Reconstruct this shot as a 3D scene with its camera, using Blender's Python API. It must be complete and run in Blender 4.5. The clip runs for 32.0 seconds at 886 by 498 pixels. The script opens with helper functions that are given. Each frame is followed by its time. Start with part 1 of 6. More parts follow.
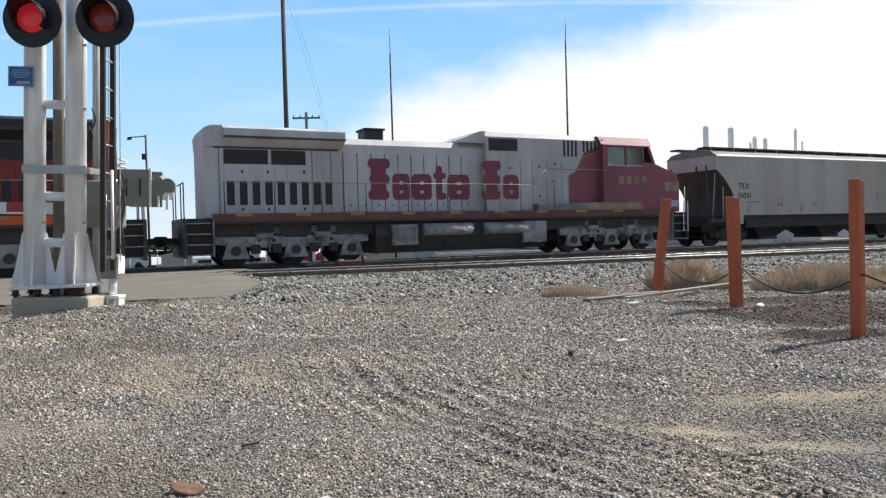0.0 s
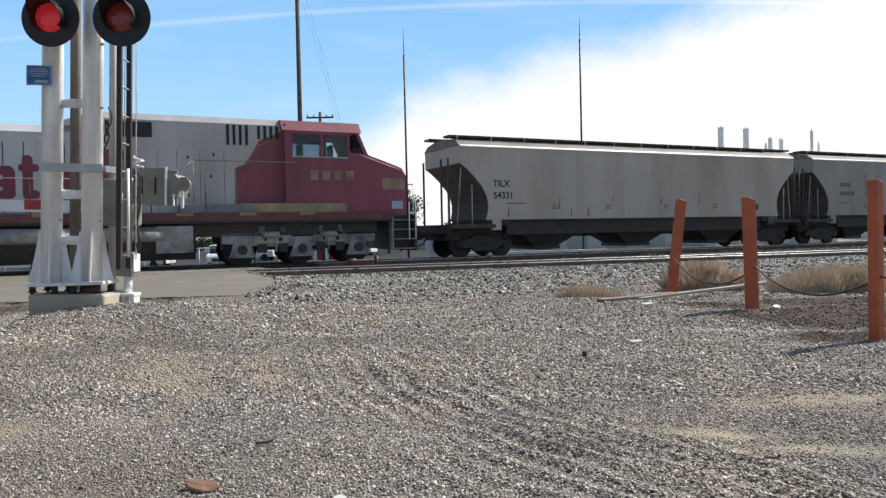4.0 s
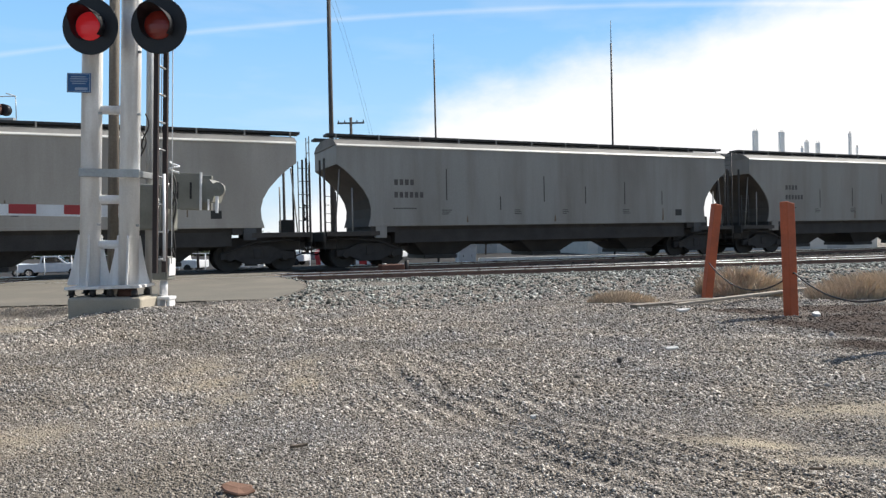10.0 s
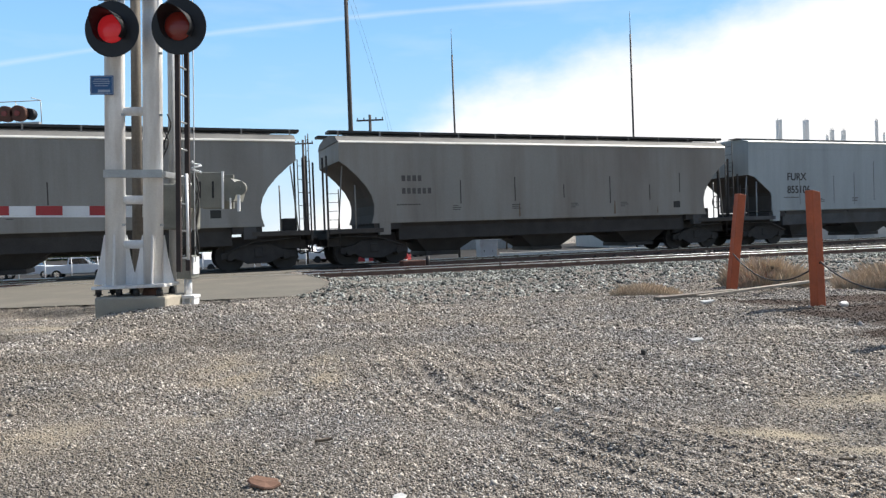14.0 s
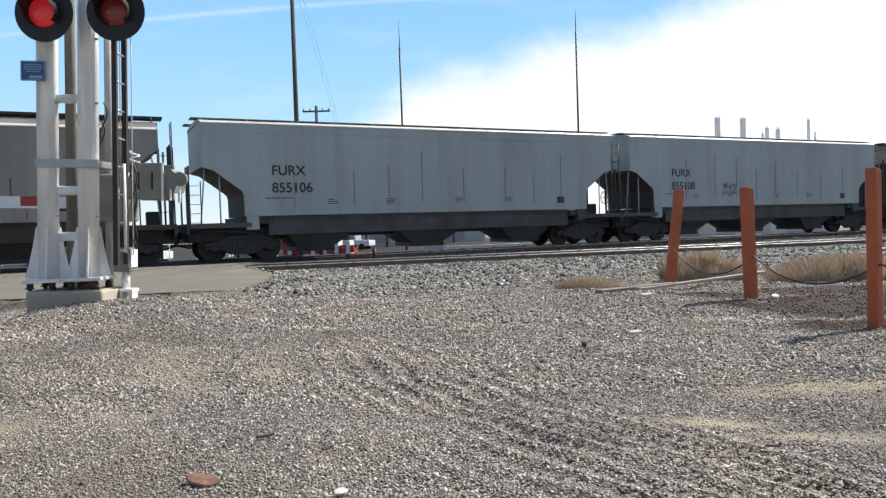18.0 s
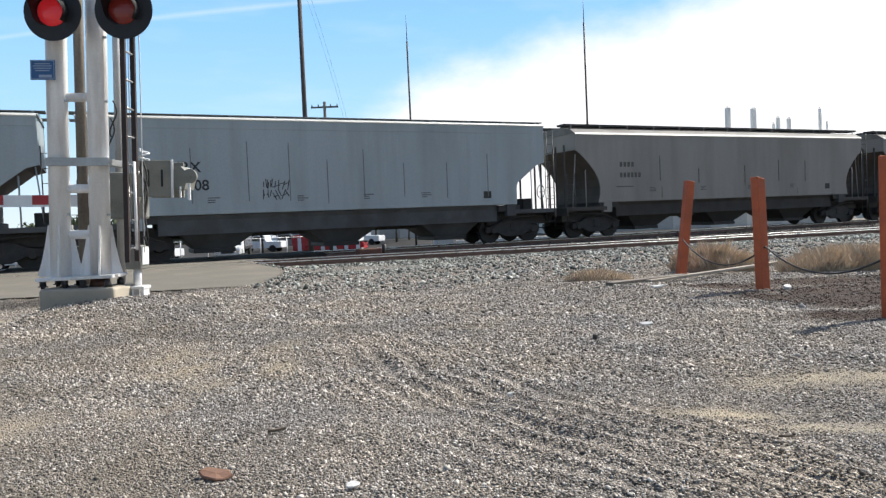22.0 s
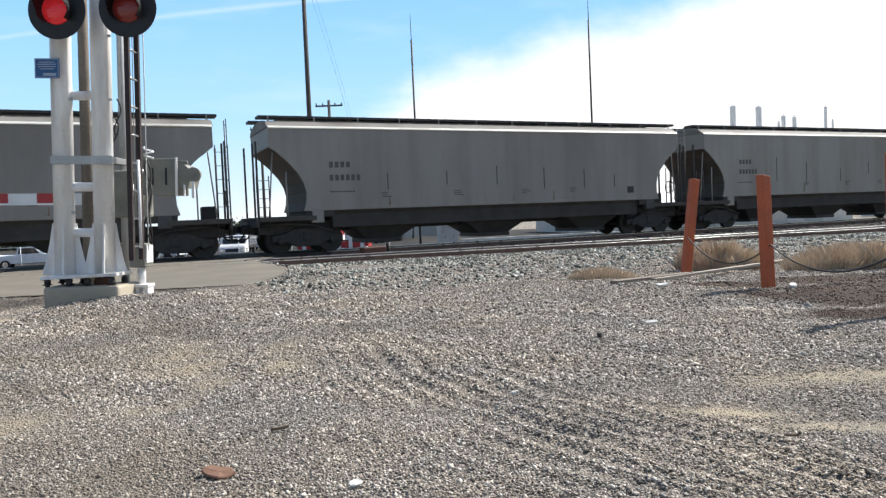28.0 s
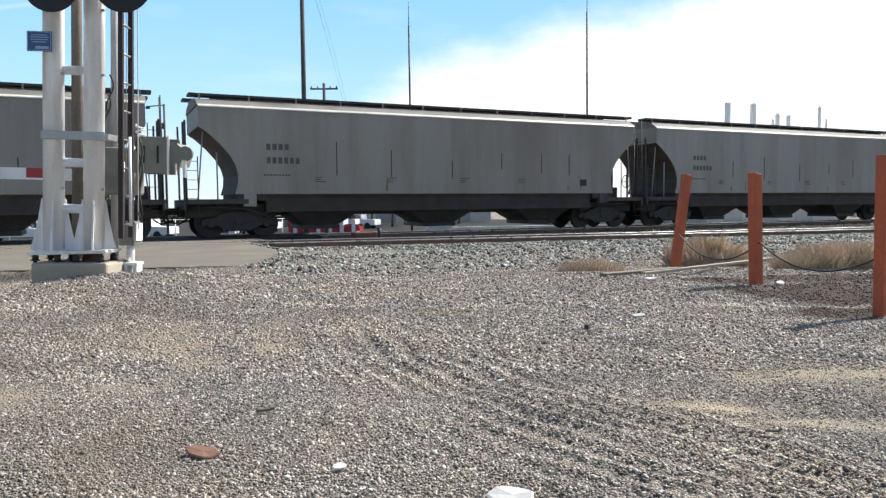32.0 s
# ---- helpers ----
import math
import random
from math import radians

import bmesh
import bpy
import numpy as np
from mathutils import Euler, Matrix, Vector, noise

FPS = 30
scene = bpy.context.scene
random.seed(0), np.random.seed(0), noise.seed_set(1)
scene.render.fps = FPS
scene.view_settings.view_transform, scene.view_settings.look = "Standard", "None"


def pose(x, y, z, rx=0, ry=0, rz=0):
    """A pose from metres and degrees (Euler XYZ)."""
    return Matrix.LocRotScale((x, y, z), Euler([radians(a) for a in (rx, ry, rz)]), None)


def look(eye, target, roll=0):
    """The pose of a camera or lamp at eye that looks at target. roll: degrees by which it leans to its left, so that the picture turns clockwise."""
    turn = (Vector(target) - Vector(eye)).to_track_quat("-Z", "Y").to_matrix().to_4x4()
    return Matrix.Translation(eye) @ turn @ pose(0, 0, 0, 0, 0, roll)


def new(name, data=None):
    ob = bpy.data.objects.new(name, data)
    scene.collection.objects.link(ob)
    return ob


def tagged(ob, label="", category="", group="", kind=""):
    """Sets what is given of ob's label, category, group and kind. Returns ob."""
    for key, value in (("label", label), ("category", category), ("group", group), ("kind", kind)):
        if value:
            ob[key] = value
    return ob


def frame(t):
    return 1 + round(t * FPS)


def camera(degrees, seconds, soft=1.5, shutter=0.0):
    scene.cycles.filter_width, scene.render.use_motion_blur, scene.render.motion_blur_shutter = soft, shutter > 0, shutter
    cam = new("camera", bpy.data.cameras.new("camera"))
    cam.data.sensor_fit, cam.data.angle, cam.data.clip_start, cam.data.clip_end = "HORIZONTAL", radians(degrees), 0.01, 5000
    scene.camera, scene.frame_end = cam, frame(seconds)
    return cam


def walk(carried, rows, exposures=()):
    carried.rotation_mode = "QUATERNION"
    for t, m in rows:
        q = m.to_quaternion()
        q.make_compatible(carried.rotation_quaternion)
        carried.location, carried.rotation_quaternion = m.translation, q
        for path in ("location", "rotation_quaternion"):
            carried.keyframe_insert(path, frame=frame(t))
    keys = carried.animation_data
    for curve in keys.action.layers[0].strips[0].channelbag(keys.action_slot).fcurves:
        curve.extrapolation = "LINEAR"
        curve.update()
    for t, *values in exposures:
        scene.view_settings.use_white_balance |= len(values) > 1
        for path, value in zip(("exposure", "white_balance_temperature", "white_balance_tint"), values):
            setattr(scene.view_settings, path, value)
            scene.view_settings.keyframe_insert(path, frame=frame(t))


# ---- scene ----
# ---- camera ----
cam = camera(63.4, 32.0, soft=1.35)
walk(cam, [
    (0, look((0.025, -0.028, 1.049), (0.297, 9.972, 0.790), -1.40)),
    (0.5, look((0.024, -0.030, 1.050), (0.276, 9.970, 0.791), -1.43)),
    (1, look((0.021, -0.028, 1.048), (0.238, 9.972, 0.770), -1.41)),
    (1.5, look((0.020, -0.027, 1.050), (0.245, 9.973, 0.758), -1.28)),
    (2, look((0.018, -0.032, 1.049), (0.220, 9.968, 0.774), -1.07)),
    (2.5, look((0.017, -0.023, 1.048), (0.189, 9.977, 0.813), -1.16)),
    (3, look((0.019, -0.022, 1.046), (0.164, 9.978, 0.810), -1.34)),
    (3.5, look((0.017, -0.022, 1.047), (0.128, 9.978, 0.789), -1.17)),
    (5.5, look((0.011, -0.012, 1.043), (0.061, 9.988, 0.795), -1.27)),
    (6, look((0.008, -0.010, 1.044), (0.023, 9.990, 0.816), -1.23)),
    (6.5, look((0.006, -0.005, 1.043), (-0.017, 9.995, 0.826), -1.01)),
    (7, look((0.002, -0.001, 1.042), (-0.062, 9.999, 0.812), -0.90)),
    (7.5, look((0.002, 0.000, 1.041), (-0.086, 10.000, 0.786), -0.86)),
    (8, look((0.001, 0.001, 1.043), (-0.107, 10.001, 0.769), -0.89)),
    (8.5, look((0.003, 0.004, 1.042), (-0.117, 10.004, 0.772), -1.11)),
    (9, look((-0.002, 0.003, 1.042), (-0.165, 10.003, 0.813), -1.18)),
    (9.5, look((-0.004, 0.009, 1.041), (-0.242, 10.009, 0.857), -0.98)),
    (10, look((-0.007, -0.000, 1.044), (-0.321, 10.000, 0.862), -1.08)),
    (10.5, look((-0.007, 0.003, 1.040), (-0.378, 10.003, 0.865), -1.17)),
    (11, look((-0.005, 0.004, 1.041), (-0.406, 10.004, 0.893), -1.23)),
    (11.5, look((-0.003, -0.000, 1.041), (-0.391, 10.000, 0.911), -1.15)),
    (12, look((-0.003, 0.003, 1.042), (-0.361, 10.003, 0.883), -1.40)),
    (12.5, look((-0.008, 0.009, 1.044), (-0.414, 10.009, 0.874), -2.23)),
    (13, look((-0.012, 0.010, 1.039), (-0.522, 10.010, 0.871), -2.26)),
    (13.5, look((-0.012, 0.010, 1.033), (-0.588, 10.010, 0.837), -2.12)),
    (14, look((-0.008, 0.002, 1.034), (-0.615, 10.002, 0.800), -1.99)),
    (14.5, look((0.001, 0.009, 1.036), (-0.639, 10.009, 0.802), -1.94)),
    (16.5, look((0.015, 0.012, 1.041), (0.034, 10.012, 0.768), -0.66)),
    (17, look((0.012, -0.000, 1.046), (0.177, 10.000, 0.720), -1.29)),
    (17.5, look((0.011, -0.004, 1.042), (0.175, 9.996, 0.709), -1.71)),
    (18, look((0.010, -0.009, 1.040), (0.136, 9.991, 0.684), -1.69)),
    (18.5, look((0.013, -0.011, 1.039), (0.116, 9.989, 0.648), -1.84)),
    (19, look((0.014, -0.010, 1.038), (0.101, 9.990, 0.616), -2.11)),
    (19.5, look((0.015, -0.005, 1.035), (0.073, 9.995, 0.615), -2.37)),
    (20, look((0.013, -0.006, 1.037), (0.026, 9.994, 0.624), -2.38)),
    (20.5, look((0.013, -0.008, 1.037), (0.003, 9.992, 0.648), -2.26)),
    (21, look((0.012, 0.002, 1.033), (-0.014, 10.002, 0.660), -2.25)),
    (21.5, look((0.013, 0.002, 1.036), (-0.026, 10.002, 0.634), -2.28)),
    (22, look((0.012, -0.003, 1.033), (-0.001, 9.997, 0.605), -2.35)),
    (22.5, look((0.008, -0.001, 1.036), (-0.001, 9.999, 0.594), -2.19)),
    (23, look((0.012, 0.002, 1.032), (-0.020, 10.002, 0.576), -2.15)),
    (23.5, look((0.014, -0.002, 1.033), (-0.046, 9.998, 0.562), -2.19)),
    (24, look((0.014, -0.001, 1.029), (-0.068, 9.999, 0.575), -2.17)),
    (24.5, look((0.011, 0.004, 1.032), (-0.096, 10.004, 0.589), -2.19)),
    (25, look((0.014, 0.005, 1.031), (-0.074, 10.005, 0.583), -2.34)),
    (25.5, look((0.014, 0.003, 1.030), (-0.058, 10.003, 0.565), -2.45)),
    (27.5, look((0.014, 0.007, 1.027), (-0.052, 10.007, 0.530), -2.30)),
    (28, look((0.016, 0.011, 1.028), (-0.058, 10.011, 0.583), -2.36)),
    (28.5, look((0.017, 0.006, 1.028), (-0.065, 10.006, 0.597), -2.36)),
    (29, look((0.014, 0.004, 1.027), (-0.074, 10.004, 0.578), -2.31)),
    (29.5, look((0.012, 0.004, 1.028), (-0.088, 10.004, 0.538), -2.20)),
    (30, look((0.012, 0.009, 1.023), (-0.101, 10.009, 0.497), -2.13)),
    (30.5, look((0.012, 0.016, 1.025), (-0.122, 10.016, 0.451), -1.89)),
    (31, look((0.008, 0.026, 1.027), (-0.132, 10.026, 0.448), -1.43)),
    (31.5, look((0.015, 0.020, 1.026), (-0.048, 10.020, 0.445), -0.74)),
    (32, look((0.018, 0.008, 1.028), (0.065, 10.008, 0.406), -0.54)),
], exposures=((0, 0.42), (6, 0.36), (13, 0.45), (19, 0.50), (25, 0.57), (32, 0.62)))

# ---- world, sun ----
SUN_AZ, SUN_EL = radians(58), radians(47)      # azimuth from +y towards +x
world = bpy.data.worlds.new("sky")
scene.world = world
world.use_nodes = True
wn = world.node_tree.nodes
sky = wn.new("ShaderNodeTexSky")
sky.sky_type, sky.sun_disc = "NISHITA", False
sky.sun_elevation, sky.sun_rotation = SUN_EL, SUN_AZ
world.node_tree.links.new(sky.outputs[0], wn["Background"].inputs[0])
wn["Background"].inputs[1].default_value = 0.10
sun = new("sun", bpy.data.lights.new("sun", "SUN"))
sun.data.energy, sun.data.angle, sun.data.color = 4.9, radians(0.6), (1.0, 0.95, 0.87)
sun_dir = Vector((math.sin(SUN_AZ) * math.cos(SUN_EL), math.cos(SUN_AZ) * math.cos(SUN_EL), math.sin(SUN_EL)))
sun.matrix_world = look(sun_dir * 60, (0, 0, 0))

# ---- the plan: the line of the tracks ----
PHI = radians(25.39)
U = Vector((math.cos(PHI), math.sin(PHI), 0))
V = Vector((-math.sin(PHI), math.cos(PHI), 0))
ORIGIN = Vector((0, 26.26, 0))
TRAIN_N = 1.55
TURN = math.degrees(PHI)
# the near track branches off at a flatter angle
SIDING = Vector((0, 22.33, 0))
SIDING_TURN = 15.64
SIDING_V = Vector((-math.sin(radians(SIDING_TURN)), math.cos(radians(SIDING_TURN)), 0))


def along(s, n, z=0.0):
    return ORIGIN + U * s + V * n + Vector((0, 0, z))


# ---- materials ----
def mat(name, base, rough=0.6, metal=0.0, var=0.25, scale=6.0, fine=60.0, bump=0.15, dirt=None, dirt_amount=0.0,
        stretch=(1, 1, 1), per_object=0.0, spec=0.4, streak=0.0):
    m = bpy.data.materials.new(name)
    m.use_nodes = True
    nt = m.node_tree
    n, l = nt.nodes, nt.links
    b = n["Principled BSDF"]
    b.inputs["Metallic"].default_value = metal
    b.inputs["Specular IOR Level"].default_value = spec
    tc = n.new("ShaderNodeTexCoord")
    mp = n.new("ShaderNodeMapping")
    mp.inputs["Scale"].default_value = stretch
    l.new(tc.outputs["Object"], mp.inputs[0])
    coarse = n.new("ShaderNodeTexNoise")
    coarse.inputs["Scale"].default_value, coarse.inputs["Detail"].default_value = scale, 5
    grain = n.new("ShaderNodeTexNoise")
    grain.inputs["Scale"].default_value, grain.inputs["Detail"].default_value = fine, 4
    l.new(mp.outputs[0], coarse.inputs["Vector"])
    l.new(tc.outputs["Object"], grain.inputs["Vector"])
    ramp = n.new("ShaderNodeValToRGB")
    lo, hi = 1 - var, 1 + var
    ramp.color_ramp.elements[0].position, ramp.color_ramp.elements[1].position = 0.3, 0.7
    ramp.color_ramp.elements[0].color = [c * lo for c in base] + [1]
    ramp.color_ramp.elements[1].color = [min(c * hi, 1) for c in base] + [1]
    mix = n.new("ShaderNodeMix")
    mix.inputs["Factor"].default_value = 0.65
    l.new(coarse.outputs["Fac"], mix.inputs["A"])
    l.new(grain.outputs["Fac"], mix.inputs["B"])
    l.new(mix.outputs["Result"], ramp.inputs[0])
    mix.inputs["Factor"].default_value = 0.4
    col = ramp.outputs[0]
    if dirt:
        stain = n.new("ShaderNodeTexNoise")
        stain.inputs["Scale"].default_value, stain.inputs["Detail"].default_value = scale * 0.6, 7
        l.new(mp.outputs[0], stain.inputs["Vector"])
        cut = n.new("ShaderNodeMapRange")
        cut.inputs["From Min"].default_value, cut.inputs["From Max"].default_value = 0.48, 0.72
        cut.inputs["To Max"].default_value = dirt_amount
        l.new(stain.outputs["Fac"], cut.inputs["Value"])
        mc = n.new("ShaderNodeMix")
        mc.data_type = "RGBA"
        l.new(cut.outputs[0], mc.inputs["Factor"])
        l.new(col, mc.inputs["A"])
        mc.inputs["B"].default_value = (*dirt, 1)
        col = mc.outputs["Result"]
    if streak:
        ms = n.new("ShaderNodeMapping")
        ms.inputs["Scale"].default_value = (1.7, 1.7, 0.13)
        l.new(tc.outputs["Object"], ms.inputs[0])
        run = n.new("ShaderNodeTexNoise")
        run.inputs["Scale"].default_value, run.inputs["Detail"].default_value, run.inputs["Roughness"].default_value = 1.0, 6, 0.65
        l.new(ms.outputs[0], run.inputs["Vector"])
        cut = n.new("ShaderNodeMapRange")
        cut.inputs["From Min"].default_value, cut.inputs["From Max"].default_value = 0.46, 0.74
        cut.inputs["To Max"].default_value = streak
        l.new(run.outputs["Fac"], cut.inputs["Value"])
        mc = n.new("ShaderNodeMix")
        mc.data_type = "RGBA"
        l.new(cut.outputs[0], mc.inputs["Factor"])
        l.new(col, mc.inputs["A"])
        mc.inputs["B"].default_value = (*dirt, 1)
        col = mc.outputs["Result"]
    if per_object:
        info = n.new("ShaderNodeObjectInfo")
        hsv = n.new("ShaderNodeHueSaturation")
        mr = n.new("ShaderNodeMapRange")
        mr.inputs["To Min"].default_value, mr.inputs["To Max"].default_value = 1 - per_object, 1 + per_object
        l.new(info.outputs["Random"], mr.inputs["Value"])
        l.new(mr.outputs[0], hsv.inputs["Value"])
        l.new(col, hsv.inputs["Color"])
        col = hsv.outputs[0]
    l.new(col, b.inputs["Base Color"])
    rr = n.new("ShaderNodeMapRange")
    rr.inputs["To Min"].default_value, rr.inputs["To Max"].default_value = max(rough - 0.12, 0.03), min(rough + 0.12, 1)
    l.new(coarse.outputs["Fac"], rr.inputs["Value"])
    l.new(rr.outputs[0], b.inputs["Roughness"])
    if bump:
        bp = n.new("ShaderNodeBump")
        bp.inputs["Strength"].default_value, bp.inputs["Distance"].default_value = bump, 0.01
        l.new(grain.outputs["Fac"], bp.inputs["Height"])
        l.new(bp.outputs[0], b.inputs["Normal"])
    return m


def glow(name, color, strength):
    m = bpy.data.materials.new(name)
    m.use_nodes = True
    b = m.node_tree.nodes["Principled BSDF"]
    b.inputs["Base Color"].default_value = (*color, 1)
    b.inputs["Roughness"].default_value = 0.25
    b.inputs["Emission Color"].default_value = (*color, 1)
    b.inputs["Emission Strength"].default_value = strength
    return m


def clear_pane():
    m = bpy.data.materials.new("clear_pane")
    m.use_nodes = True
    n, l = m.node_tree.nodes, m.node_tree.links
    n.remove(n["Principled BSDF"])
    a, b, mix, fr = n.new("ShaderNodeBsdfTransparent"), n.new("ShaderNodeBsdfGlossy"), n.new("ShaderNodeMixShader"), n.new("ShaderNodeFresnel")
    a.inputs[0].default_value = (0.62, 0.66, 0.68, 1)
    b.inputs["Roughness"].default_value = 0.05
    l.new(fr.outputs[0], mix.inputs[0])
    l.new(a.outputs[0], mix.inputs[1])
    l.new(b.outputs[0], mix.inputs[2])
    l.new(mix.outputs[0], n["Material Output"].inputs[0])
    return m


M = {}


def paint_for_cars(key, base, dirt, amount, var=0.14, runs=0.42):
    M[key] = mat(key, base, 0.55, 0.0, var, 0.9, 30, 0.05, dirt, amount, (0.7, 1, 0.22), 0.0, 0.3, runs)


paint_for_cars("paint_warm_grey", (0.43, 0.405, 0.36), (0.20, 0.17, 0.14), 0.5, 0.14, 0.3)
paint_for_cars("paint_mid_grey", (0.29, 0.29, 0.275), (0.14, 0.12, 0.10), 0.5)
paint_for_cars("paint_dull_grey", (0.275, 0.27, 0.25), (0.15, 0.12, 0.10), 0.55)
paint_for_cars("paint_pale_blue", (0.335, 0.385, 0.408), (0.20, 0.23, 0.23), 0.35)
paint_for_cars("paint_tan_grey", (0.255, 0.248, 0.234), (0.15, 0.132, 0.118), 0.5)
paint_for_cars("paint_silver", (0.50, 0.50, 0.51), (0.25, 0.20, 0.17), 0.5)
paint_for_cars("paint_red", (0.27, 0.075, 0.112), (0.13, 0.055, 0.055), 0.55, 0.22, 0.5)
paint_for_cars("paint_yellow", (0.34, 0.23, 0.09), (0.20, 0.12, 0.06), 0.6)
paint_for_cars("paint_dark_red", (0.26, 0.035, 0.025), (0.10, 0.03, 0.03), 0.5)
paint_for_cars("paint_orange", (0.55, 0.10, 0.02), (0.30, 0.06, 0.03), 0.4)
# end sheets: dirt, plus the shade under the wagon ends put into the tone
M["slope_dirt_shade"] = mat("slope_dirt_shade", (0.060, 0.054, 0.05), 0.8, 0, 0.3, 2, 30, 0.15, (0.07, 0.06, 0.05), 0.6)
M["lettering_red"] = mat("lettering_red", (0.19, 0.045, 0.07), 0.6, 0, 0.2, 3, 40, 0.03)
# brown end sheets, likewise with the overhang's shade in the colour
M["slope_brown_shade"] = mat("slope_brown_shade", (0.075, 0.064, 0.054), 0.8, 0, 0.3, 2, 30, 0.15, (0.05, 0.042, 0.035), 0.6)
M["lettering_faded"] = mat("lettering_faded", (0.09, 0.085, 0.08), 0.7, 0, 0.35, 8, 40, 0.0)
M["lettering_black"] = mat("lettering_black", (0.03, 0.03, 0.03), 0.6, 0, 0.2, 6, 60, 0.0)
# very pale so that sun glare on the roof edge is in the colour
M["eave_glare"] = mat("eave_glare", (0.72, 0.70, 0.64), 0.5, 0, 0.15, 1.5, 30, 0.03, (0.35, 0.32, 0.27), 0.5, (0.5, 1, 1))
M["pole_dark"] = mat("pole_dark", (0.085, 0.075, 0.068), 0.9, 0, 0.3, 3, 30, 0.3)
M["grime"] = mat("grime", (0.055, 0.050, 0.045), 0.75, 0, 0.35, 3, 30, 0.2)
M["dark_steel"] = mat("dark_steel", (0.05, 0.048, 0.047), 0.6, 0.3, 0.3, 4, 50, 0.15)
M["running_gear"] = mat("running_gear", (0.044, 0.042, 0.042), 0.7, 0.2, 0.4, 5, 40, 0.2)
M["loco_truck"] = mat("loco_truck", (0.30, 0.30, 0.295), 0.65, 0.1, 0.4, 3, 40, 0.2, (0.045, 0.038, 0.034), 0.95)
M["wheel_steel"] = mat("wheel_steel", (0.048, 0.045, 0.043), 0.65, 0.3, 0.3, 5, 50, 0.1)
M["rail_top"] = mat("rail_top", (0.80, 0.80, 0.79), 0.30, 1.0, 0.1, 4, 80, 0.02)
M["rail_rust"] = mat("rail_rust", (0.185, 0.115, 0.092), 0.8, 0.1, 0.35, 4, 60, 0.2)
M["tie_wood"] = mat("tie_wood", (0.11, 0.085, 0.065), 0.9, 0, 0.35, 3, 40, 0.4, per_object=0.25)
M["white_paint"] = mat("white_paint", (0.87, 0.87, 0.87), 0.40, 0, 0.08, 2.5, 50, 0.06, (0.42, 0.39, 0.36), 0.30, (1, 1, 0.5))
M["mast_paint"] = mat("mast_paint", (0.87, 0.865, 0.855), 0.45, 0, 0.12, 3.5, 50, 0.1, (0.40, 0.345, 0.29), 0.55, (3, 3, 0.5), streak=0.35)
M["galvanised"] = mat("galvanised", (0.42, 0.43, 0.43), 0.45, 0.5, 0.18, 5, 60, 0.08, (0.25, 0.22, 0.2), 0.3)
M["concrete"] = mat("concrete", (0.42, 0.375, 0.30), 0.9, 0, 0.18, 3, 70, 0.4, (0.28, 0.24, 0.19), 0.5)
M["ladder_dark"] = mat("ladder_dark", (0.04, 0.028, 0.026), 0.7, 0, 0.3, 5, 50, 0.1)
M["black_paint"] = mat("black_paint", (0.018, 0.018, 0.02), 0.5, 0, 0.3, 5, 50, 0.05)
M["rust_brown"] = mat("rust_brown", (0.12, 0.06, 0.045), 0.8, 0.1, 0.35, 5, 50, 0.25)
M["weathered_wood"] = mat("weathered_wood", (0.19, 0.165, 0.135), 0.9, 0, 0.3, 4, 40, 0.4, stretch=(6, 6, 0.6))
M["orange_paint"] = mat("orange_paint", (0.44, 0.105, 0.043), 0.65, 0, 0.22, 5, 50, 0.15, (0.27, 0.09, 0.05), 0.6)
M["blue_sign"] = mat("blue_sign", (0.03, 0.11, 0.27), 0.4, 0, 0.12, 5, 60, 0.02)
M["sign_white"] = mat("sign_white", (0.34, 0.42, 0.54), 0.5, 0, 0.1, 5, 60, 0.0)
M["gate_red"] = mat("gate_red", (0.42, 0.035, 0.04), 0.4, 0, 0.12, 5, 60, 0.0)
M["glass_dark"] = mat("glass_dark", (0.02, 0.022, 0.025), 0.08, 0, 0.1, 3, 20, 0.0, spec=0.8)
M["rubber"] = mat("rubber", (0.02, 0.02, 0.02), 0.8, 0, 0.2, 8, 60, 0.1)
M["vehicle_white"] = mat("vehicle_white", (0.75, 0.76, 0.77), 0.3, 0, 0.06, 3, 40, 0.0)
M["vehicle_red"] = mat("vehicle_red", (0.45, 0.03, 0.035), 0.3, 0, 0.1, 3, 40, 0.0)
M["vehicle_grey"] = mat("vehicle_grey", (0.16, 0.17, 0.19), 0.3, 0.2, 0.1, 3, 40, 0.0)
M["chrome"] = mat("chrome", (0.8, 0.8, 0.8), 0.15, 1.0, 0.05, 3, 40, 0.0)
M["wall_pale"] = mat("wall_pale", (0.62, 0.60, 0.55), 0.85, 0, 0.1, 1, 20, 0.1)
M["column_pale"] = mat("column_pale", (0.82, 0.82, 0.80), 0.8, 0, 0.06, 1, 20, 0.1)
M["bark"] = mat("bark", (0.14, 0.11, 0.08), 0.9, 0, 0.3, 4, 30, 0.4)
M["leaf_dull"] = mat("leaf_dull", (0.07, 0.085, 0.04), 0.8, 0, 0.4, 3, 30, 0.0)
M["dry_grass"] = mat("dry_grass", (0.60, 0.485, 0.355), 0.9, 0, 0.3, 3, 30, 0.0)
M["cable"] = mat("cable", (0.03, 0.028, 0.026), 0.6, 0, 0.2, 8, 60, 0.0)
M["cabinet_grey"] = mat("cabinet_grey", (0.46, 0.46, 0.45), 0.6, 0, 0.1, 2, 30, 0.05, (0.3, 0.22, 0.2), 0.4)
M["card_brown"] = mat("card_brown", (0.24, 0.135, 0.09), 0.8, 0, 0.2, 8, 60, 0.1)
M["paper_white"] = mat("paper_white", (0.56, 0.555, 0.53), 0.7, 0, 0.1, 8, 60, 0.1)
